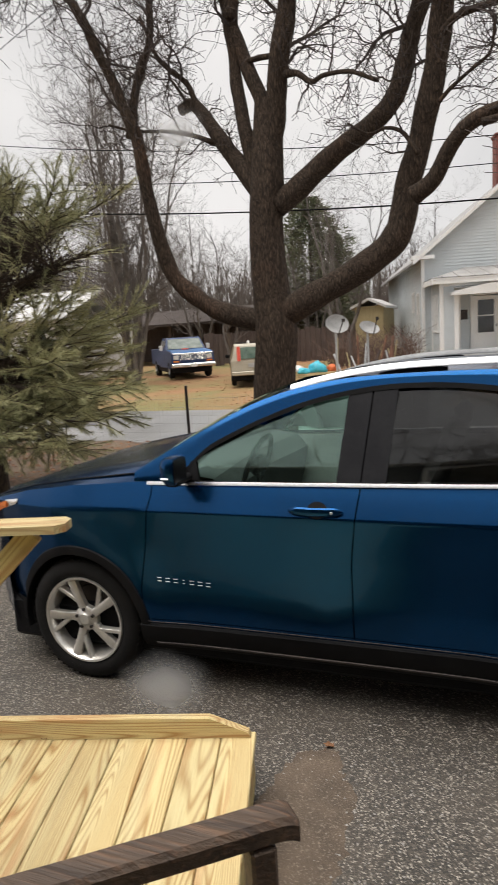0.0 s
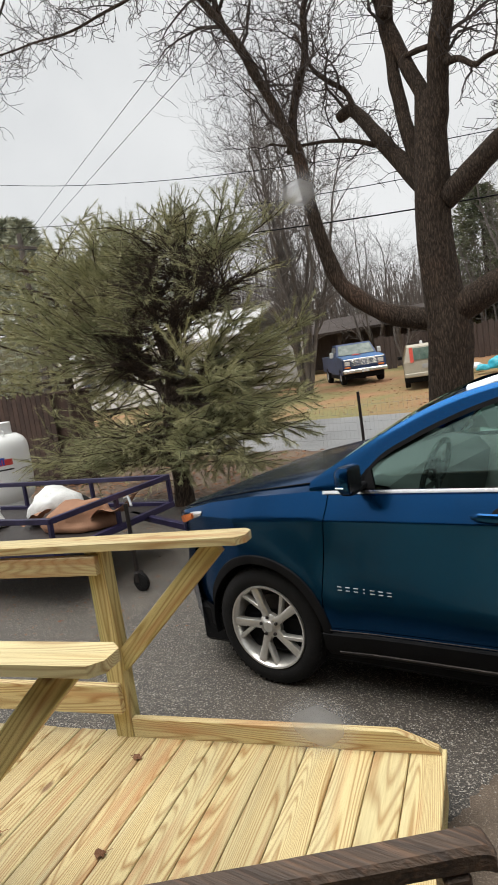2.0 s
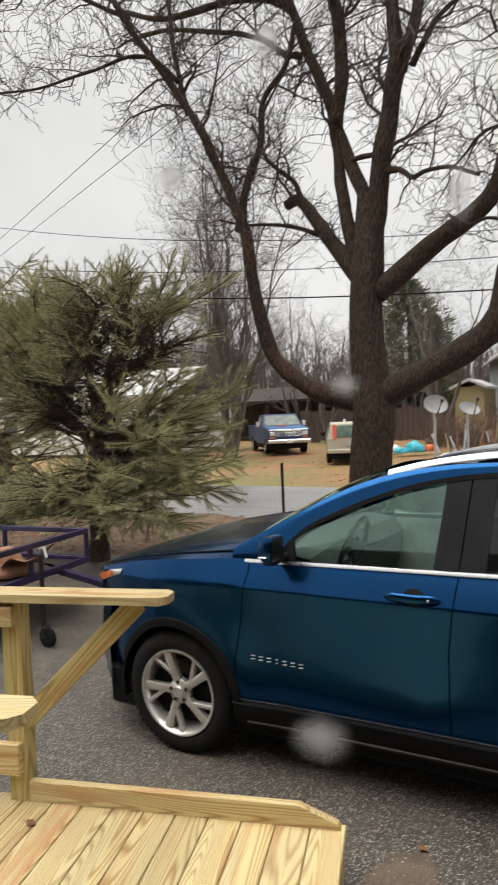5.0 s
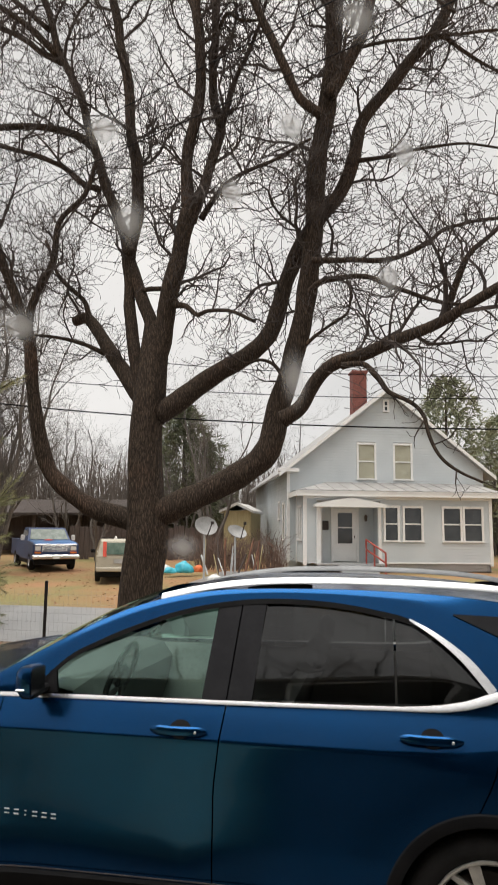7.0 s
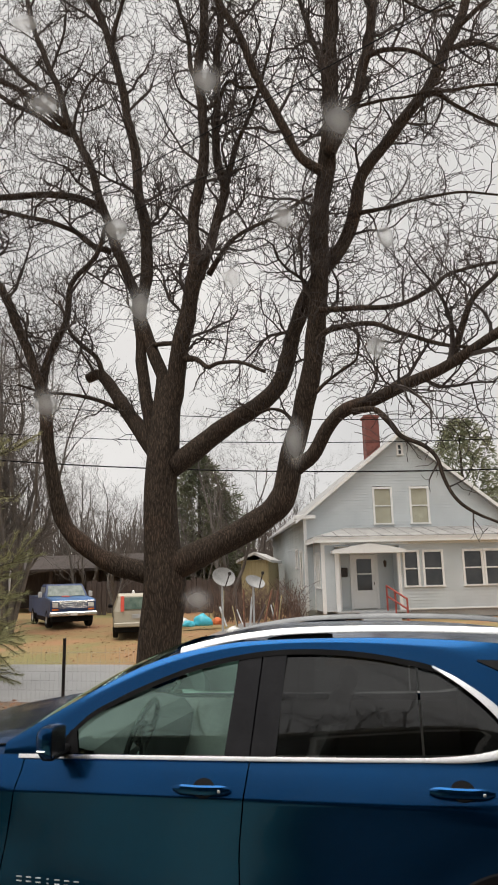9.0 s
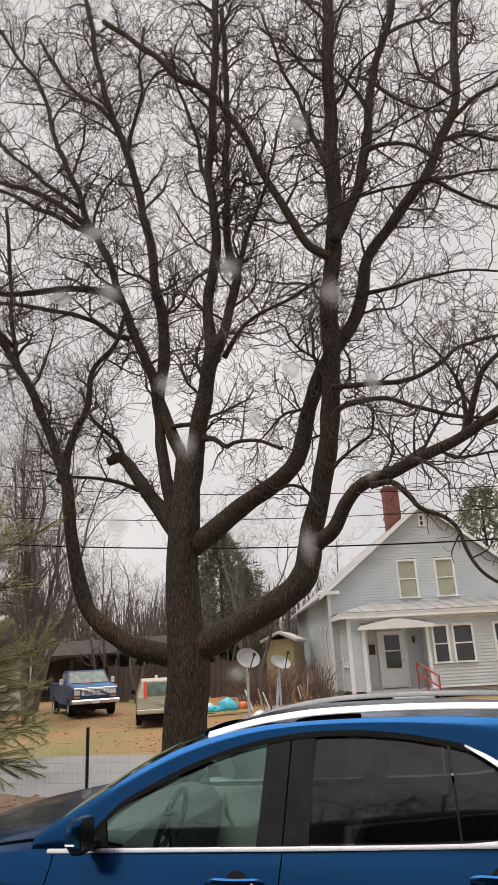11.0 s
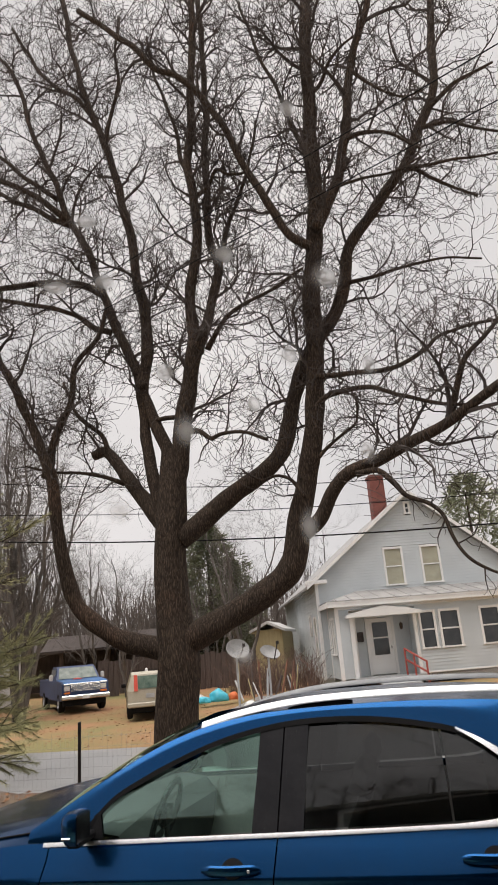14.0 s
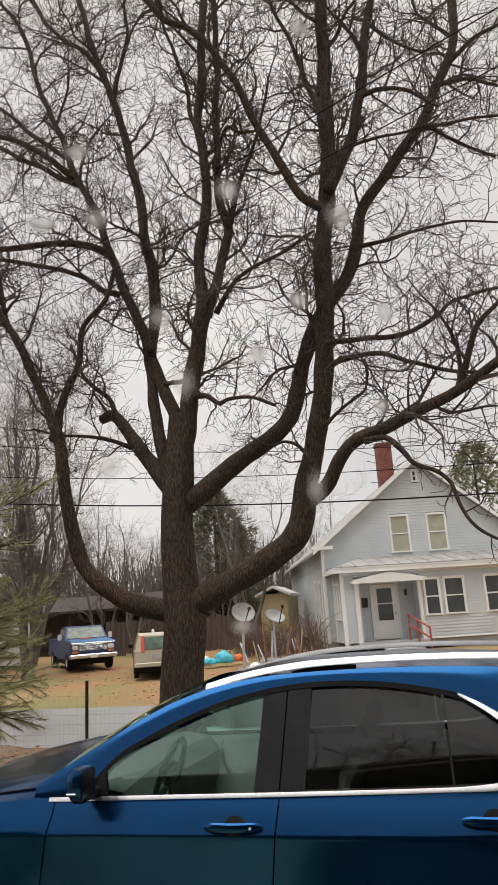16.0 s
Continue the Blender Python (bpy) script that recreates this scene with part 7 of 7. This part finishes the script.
# distant woods: a thicket of stems and twigs
woods = Shape()
r = random.Random(77)
for i in range(6500):
    x = -85 + 150 * r.random()
    y = 42 + 16 * r.random()
    h = (3.5 + 4.0 * r.random()) * (1.25 if x < -25 else 1.0)
    z0 = ground_z(x, y) - 0.2
    lean = Vector((r.gauss(0, 0.12), 0, 1))
    woods.tube([(x, y, z0), Vector((x, y, z0)) + lean * h * 0.6, Vector((x, y, z0)) + lean * h + Vector((r.gauss(0, 0.3), 0, 0))], [0.07, 0.045, 0.012], 3, cap=False)
    for k in range(6):
        b = Vector((x, y, z0)) + lean * h * (0.25 + 0.65 * r.random())
        e = b + Vector((r.gauss(0, 0.7), r.gauss(0, 0.3), 0.4 + 0.7 * r.random()))
        woods.add([b - Vector((0.03, 0, 0)), b + Vector((0.03, 0, 0)), e], [(0, 1, 2)])
me = bpy.data.meshes.new("far_woods")
me.from_pydata(woods.v, [], woods.f)
me.materials.append(M_WOODS)
tagged(new("far_woods", me), "dense brown leafless thicket closing the far side of the yard", "woods", kind="stuff")
hill = Shape()
hill.grid([[(x, 75, z * (1 + 0.35 * noise.noise(Vector((x * 0.05, 0, 0))) + 0.12 * noise.noise(Vector((x * 0.3, 2, 0))))) for x in np.linspace(-160, 120, 200)] for z in (-1, 3.8)])
tagged(part("backdrop", hill, M_WOODS), "hazy brown line of far woods", "backdrop", kind="structure")


# ---------------------------------------------------------------- trailer, tank and fence beside the pine
M_PURPLE = grown("dark_purple_steel", (0.018, 0.014, 0.045), (0.032, 0.025, 0.08), 5, 0.4, metal=0.2, bump=0.1)
M_CARD = grown("brown_cardboard", (0.27, 0.135, 0.075), (0.36, 0.19, 0.11), 3, 0.8, bump=0.2)
trailer = thing("utility_trailer", (-5.2, 4.6, 0), "low dark purple steel utility trailer with open rails", "trailer")
# bed corners: front-right, back-right, back-left, front-left
FR, BR, BL, FL = Vector((-4.05, 5.15, 0)), Vector((-7.3, 4.75, 0)), Vector((-7.0, 3.0, 0)), Vector((-3.85, 3.45, 0))


def bar(name, a, b, r=0.025, m=M_PURPLE):
    d = (Vector(b) - Vector(a))
    return part(name, Shape().box((0, 0, 0), (d.length + r, 2 * r, 2 * r), 0.004, d.to_track_quat("X", "Z").to_matrix().to_4x4()).moved(Matrix.Translation((Vector(a) + Vector(b)) / 2)), m, trailer)


RT, RB = Vector((0, 0, 0.80)), Vector((0, 0, 0.50))
for a, b in ((FR, BR), (BL, FL)):
    bar("top_rail", a + RT, b + RT)
    bar("bed_rail", a + RB, b + RB, 0.03)
    for k in range(4):
        p = a.lerp(b, k / 3)
        bar("upright", p + RB, p + RT, 0.02)
bar("top_rail", FR + RT, FL + RT)
bar("bed_rail", FR + RB, FL + RB, 0.03)
bar("bed_rail", BR + RB, BL + RB, 0.03)
bar("front_brace", FR.lerp(FL, 0.5) + RB, FR.lerp(FL, 0.5) + RT, 0.02)
part("bed", Shape().slab([(p.x, p.y) for p in (FR, BR, BL, FL)], "z", 0.46, 0.49), M_STEEL, trailer)
tip = Vector((-2.75, 4.35, 0.46))
bar("tongue", FR + Vector((-0.3, -0.3, 0.46)), tip, 0.03)
bar("tongue", FL + Vector((-0.3, 0.3, 0.46)), tip, 0.03)
part("coupler", Shape().box(tip, (0.25, 0.09, 0.08), 0.02), M_PURPLE, trailer)
part("jack_post", Shape().tube([(-3.55, 4.05, 0.12), (-3.55, 4.05, 0.80)], 0.02, 10), M_STEEL, trailer)
part("jack_fork", Shape().box((-3.52, 4.04, 0.13), (0.05, 0.09, 0.10), 0.01), M_STEEL, trailer)
part("jack_wheel", Shape().lathe([(0.0, -0.025), (0.06, -0.025), (0.085, -0.018), (0.085, 0.018), (0.06, 0.025), (0.0, 0.025)], (-3.49, 4.03, 0.085), "y", 18), M_RUBBER, trailer)
part("jack_handle", Shape().tube([(-3.55, 4.05, 0.85), (-3.45, 4.0, 0.88), (-3.40, 3.98, 0.80)], 0.012, 6), M_GALV, trailer)
for y0 in ((-5.6, 5.15), (-5.4, 2.95)):
    part("tyre", Shape().lathe([(0.15, -0.08), (0.27, -0.08), (0.30, -0.05), (0.30, 0.05), (0.27, 0.08), (0.15, 0.08)], (y0[0], y0[1], 0.30), "y", 24), M_RUBBER, trailer, smooth=True)
bx = lump("cardboard_sheet", (-4.5, 4.3, 0.49), (0.42, 0.30, 0.20), M_CARD, "crumpled brown cardboard sheet lying in the trailer", "cardboard", 12)
part("flap", Shape().grid([[(-4.2 + 0.40 * u, 4.15 + 0.34 * v, 0.60 + 0.16 * u + 0.05 * math.sin(5 * u + 3 * v)) for v in np.linspace(0, 1, 6)] for u in np.linspace(0, 1, 7)]), M_CARD, bx, smooth=True)
part("flap", Shape().grid([[(-4.95 - 0.30 * u, 4.1 + 0.34 * v, 0.64 - 0.10 * u + 0.04 * math.sin(6 * u + 4 * v)) for v in np.linspace(0, 1, 6)] for u in np.linspace(0, 1, 7)]), M_CARD, bx, smooth=True)
lump("rubbish_bag", (-5.1, 4.5, 0.49), (0.34, 0.28, 0.28), M_BAG, "white plastic bag lying in the trailer", "bag", 9)
lump("rubbish_bag", (-6.1, 4.0, 0.49), (0.5, 0.35, 0.22), M_BAG, "flat white plastic bag lying in the trailer", "bag", 10)

tank = thing("propane_tank", (-9.05, 6.5, 0), "tall white upright propane tank with a domed top", "tank")
TC = (-9.05, 6.5, 0)
part("shell", Shape().lathe([(0.0, 0.10), (0.30, 0.12), (0.42, 0.22), (0.45, 0.34), (0.45, 1.02), (0.435, 1.12), (0.39, 1.20), (0.30, 1.265), (0.0, 1.30)], TC, "z", 40), M_WHITE, tank, smooth=True)
part("foot_ring", Shape().lathe([(0.33, 0.0), (0.34, 0.0), (0.34, 0.16), (0.33, 0.16)], TC, "z", 32), M_WHITE, tank)
part("valve_collar", Shape().lathe([(0.22, 1.24), (0.23, 1.24), (0.23, 1.46), (0.20, 1.47), (0.0, 1.48)], TC, "z", 28), M_WHITE, tank, smooth=True)
part("lifting_lug", Shape().tube([(TC[0] + 0.30 + 0.035 * math.cos(a), TC[1] - 0.1, 1.30 + 0.04 * math.sin(a)) for a in np.linspace(0, 6.28, 13)], 0.009, 6), M_WHITE, tank)
M_MARKRED = grown("red_mark", (0.50, 0.03, 0.03), (0.55, 0.04, 0.04), 9, 0.5, bump=0)
M_MARKBLUE = grown("blue_mark", (0.02, 0.06, 0.35), (0.03, 0.07, 0.4), 9, 0.5, bump=0)
face = math.atan2(-6.5, 9.9)


def on_tank(da, z, wid, hgt):
    rows = []
    for t in np.linspace(-1, 1, 7):
        a = face + da + t * wid / 2 / 0.45
        rows.append([(TC[0] + 0.453 * math.cos(a), TC[1] + 0.453 * math.sin(a), z + e * hgt / 2) for e in (-1, 1)])
    return Shape().grid(rows)


part("mark", on_tank(0.08, 0.84, 0.24, 0.10), M_MARKRED, tank)
part("mark", on_tank(-0.16, 0.86, 0.22, 0.12), M_MARKBLUE, tank)
part("mark", on_tank(0.0, 0.72, 0.32, 0.025), M_STEEL, tank)

bf = thing("board_fence", (-10.4, 8.0, 0.03), "tall dark brown board fence with pointed pickets", "fence")
for i in range(26):
    x = -13.4 + 0.155 * i
    h = 1.86 + 0.05 * math.sin(i * 1.7)
    part("picket", Shape().slab([(x - 0.07, 0.0), (x + 0.07, 0.0), (x + 0.07, h - 0.07), (x, h), (x - 0.07, h - 0.07)], "y", 8.0, 8.022), M_BROWN, bf)
for z in (0.5, 1.45):
    part("fence_rail", Shape().box((-11.45, 8.05, z), (4.1, 0.05, 0.09), 0.005), M_BROWN, bf)
bin_ = thing("garden_box", (-9.35, 8.3, 0.03), "dark brown wooden box beside the fence", "box")
part("case", Shape().box((-9.35, 8.35, 0.9), (0.62, 0.5, 1.75), 0.02), M_BROWN, bin_)
part("lid", Shape().box((-9.35, 8.35, 1.80), (0.72, 0.6, 0.06), 0.01), M_BROWN, bin_)

# ---------------------------------------------------------------- stones on the asphalt and fallen leaves
grit = Shape()
r = random.Random(15)
for i in range(15000):
    x, y = -4.5 + 7.5 * r.random(), 1.0 + 3.6 * r.random()
    k = 0.0025 + 0.0045 * r.random() ** 2
    a = r.random() * 6.28
    c, sn_ = math.cos(a) * k, math.sin(a) * k
    grit.add([(x + c, y + sn_, 0.004), (x - sn_, y + c, 0.004), (x - c, y - sn_, 0.004), (x + sn_, y - c, 0.004), (x, y, 0.004 + k * 0.8)], [(0, 1, 4), (1, 2, 4), (2, 3, 4), (3, 0, 4)])
me = bpy.data.meshes.new("gravel")
me.from_pydata(grit.v, [], grit.f)
M_GRIT = grown("pale_grit", (0.22, 0.21, 0.20), (0.42, 0.40, 0.37), 40, 0.6, bump=0)
me.materials.append(M_GRIT)
tagged(new("gravel", me), "loose pale grit on the worn driveway", "gravel", kind="stuff")
M_LEAF = grown("dead_leaf", (0.22, 0.09, 0.04), (0.34, 0.17, 0.08), 9, 0.8, bump=0, vary=0.4)


def leaf(x, y, z, size, turn, seed):
    t = random.Random(seed)
    sh = Shape()
    n = 11
    ring = []
    for k in range(n):
        a = 6.283 * k / n
        rr = size * (0.55 + 0.45 * abs(math.sin(a * 2.5 + 0.4))) * (1.2 if k == 0 else 1)
        ring.append((x + rr * math.cos(a + turn), y + 0.75 * rr * math.sin(a + turn), z + 0.004 + 0.012 * t.random()))
    sh.add([(x, y, z + 0.004)] + ring, [(0, 1 + k, 1 + (k + 1) % n) for k in range(n)])
    sh.tube([(x, y, z + 0.006), (x - 1.6 * size * math.cos(turn), y - 1.6 * size * math.sin(turn), z + 0.006)], 0.0015, 3)
    return tagged(part("dead_leaf", sh, M_LEAF), "curled brown dead leaf lying flat", "leaf", "fallen leaves")


for i, (x, y) in enumerate(((0.74, 2.0), (0.1, 2.75), (-0.35, 2.62), (1.35, 2.3), (-0.75, 2.7), (1.7, 2.6))):
    leaf(x, y, 0.006, 0.028, i * 1.3, i)
for i, (w, b) in enumerate(((-1.92, 0.42), (-1.80, 0.55), (-1.63, 0.72), (-1.3, 0.2), (-2.3, 0.4), (-2.2, 0.9), (-0.9, 0.03), (-2.6, 0.5), (-1.15, 0.75))):
    p = dk(w, b, 0)
    leaf(p.x, p.y, DECK_Z + 0.001, 0.028 if i else 0.05, i * 2.1, 40 + i)
litter = Shape()
for i in range(5000):
    x, y = -13 + 18 * r.random(), 7.3 + 3.2 * r.random()
    if r.random() < 0.35:
        x, y = -16 + 20 * r.random(), 14.8 + 9 * r.random()
    z = ground_z(x, y) + 0.03
    k, a = 0.03 + 0.03 * r.random(), r.random() * 6.28
    litter.add([(x + k * math.cos(a), y + k * math.sin(a), z + 0.02 * r.random()), (x - k * math.sin(a) * 0.6, y + k * math.cos(a) * 0.6, z + 0.03 * r.random()), (x - k * math.cos(a), y - k * math.sin(a), z + 0.02 * r.random()), (x + k * math.sin(a) * 0.6, y - k * math.cos(a) * 0.6, z)], [(0, 1, 2, 3)])
for i in range(6000):
    x, y = -8.0 + 5.6 * r.random(), 1.8 + 5.4 * r.random()
    if r.random() < (x + 8.0) / 7.5:
        continue
    k, a, z = 0.008 + 0.02 * r.random() ** 2, r.random() * 6.28, 0.006
    litter.add([(x + k * math.cos(a), y + k * math.sin(a), z + 0.008 * r.random()), (x - k * math.sin(a) * 0.6, y + k * math.cos(a) * 0.6, z + 0.012 * r.random()), (x - k * math.cos(a), y - k * math.sin(a), z + 0.008 * r.random())], [(0, 1, 2)])
me = bpy.data.meshes.new("leaf_litter")
me.from_pydata(litter.v, [], litter.f)
me.materials.append(M_LEAF)
tagged(new("leaf_litter", me), "scattered brown leaves along the verge and the drive", "leaves", kind="stuff")


# ---------------------------------------------------------------- the window with rain drops
win = new("window_1")
win.location = dk(0.30, 2.335, 0.95)
tagged(win, "plain fixed window with a rain-spotted pane", "window", kind="structure")
for w0, w1, z0, z1 in ((-0.45, -0.40, 0.95, 2.68), (1.0, 1.05, 0.95, 2.68), (-0.40, 1.0, 0.95, 1.0), (-0.40, 1.0, 2.645, 2.68)):
    part("window_frame", deck_box(Shape(), w0, w1, 2.32, 2.40, z0, z1), M_WHITE, win)
pn = part("pane", deck_box(Shape(), -0.40, 1.0, 2.337, 2.340, 1.0, 2.645), M_PANE, win)
pn.visible_shadow = False


def soft_water(name):
    """Smeared rain: clear at the rim, milky in the middle."""
    m = bpy.data.materials.new(name)
    m.use_nodes = True
    n, l = m.node_tree.nodes, m.node_tree.links
    n.clear()
    out, tr, tl, mx = (n.new(k) for k in ("ShaderNodeOutputMaterial", "ShaderNodeBsdfTransparent", "ShaderNodeBsdfTranslucent", "ShaderNodeMixShader"))
    tl.inputs["Color"].default_value = (0.85, 0.85, 0.85, 1)
    tc, ln, mr, nz, ad = (n.new(k) for k in ("ShaderNodeTexCoord", "ShaderNodeVectorMath", "ShaderNodeMapRange", "ShaderNodeTexNoise", "ShaderNodeMath"))
    ln.operation = "LENGTH"
    l.new(tc.outputs["Object"], ln.inputs[0])
    nz.inputs["Scale"].default_value = 90.0
    l.new(tc.outputs["Object"], nz.inputs["Vector"])
    ad.operation = "MULTIPLY_ADD"
    ad.inputs[1].default_value = 0.35
    l.new(nz.outputs["Fac"], ad.inputs[0])
    mr.interpolation_type = "SMOOTHSTEP"
    mr.inputs["From Min"].default_value, mr.inputs["From Max"].default_value = 0.0, 1.0
    mr.inputs["To Min"].default_value, mr.inputs["To Max"].default_value = 0.55, 0.0
    k = n.new("ShaderNodeMath")
    k.operation = "MULTIPLY"
    k.inputs[1].default_value = 1 / 0.0165
    l.new(ln.outputs["Value"], k.inputs[0])
    l.new(k.outputs[0], ad.inputs[2])
    sb = n.new("ShaderNodeMath")
    sb.operation = "SUBTRACT"
    sb.inputs[1].default_value = 0.17
    l.new(ad.outputs[0], sb.inputs[0])
    l.new(sb.outputs[0], mr.inputs["Value"])
    l.new(mr.outputs[0], mx.inputs["Fac"])
    l.new(tr.outputs[0], mx.inputs[1])
    l.new(tl.outputs[0], mx.inputs[2])
    l.new(mx.outputs[0], out.inputs["Surface"])
    return m


M_DROP = soft_water("smeared_rain")


def drop(w, z, size, tall=1.2):
    sh = Shape().lathe([(0.0, 0.0016), (0.006, 0.0014), (0.012, 0.0008), (0.0172, 0.0)], (0, 0, 0), "y", 20)
    me = bpy.data.meshes.new("water_drop")
    me.from_pydata([(a, -b, c) for a, b, c in sh.v], [], sh.f)
    me.materials.append(M_DROP)
    ob = new("water_drop", me)
    ob.matrix_basis = Matrix.Translation(dk(w, 2.336, z)) @ deck_turn @ Matrix.Diagonal((size, 1, size * tall, 1))
    ob.visible_shadow = False
    return tagged(ob, "blurred grey rain drop on the window pane", "water drop", "rain drops")


for w, z, size, tall in ((0.320, 2.238, 0.95, 1.2), (0.186, 2.160, 0.75, 1.1), (0.200, 2.112, 0.7, 1.4), (0.285, 2.034, 0.55, 2.0), (0.150, 2.055, 0.8, 0.9), (0.283, 2.171, 0.7, 1.2), (0.238, 2.262, 0.85, 1.1), (0.128, 2.296, 0.95, 0.8), (0.142, 2.240, 0.9, 0.9), (0.252, 2.131, 0.6, 1.2), (0.335, 2.09, 0.6, 1.3), (0.104, 2.236, 1.1, 0.6), (0.304, 2.41, 0.8, 1.3), (0.214, 1.780, 1.1, 0.8), (0.231, 1.950, 0.6, 0.8), (0.345, 2.16, 0.6, 1.5)):
    drop(w, z, size, tall)
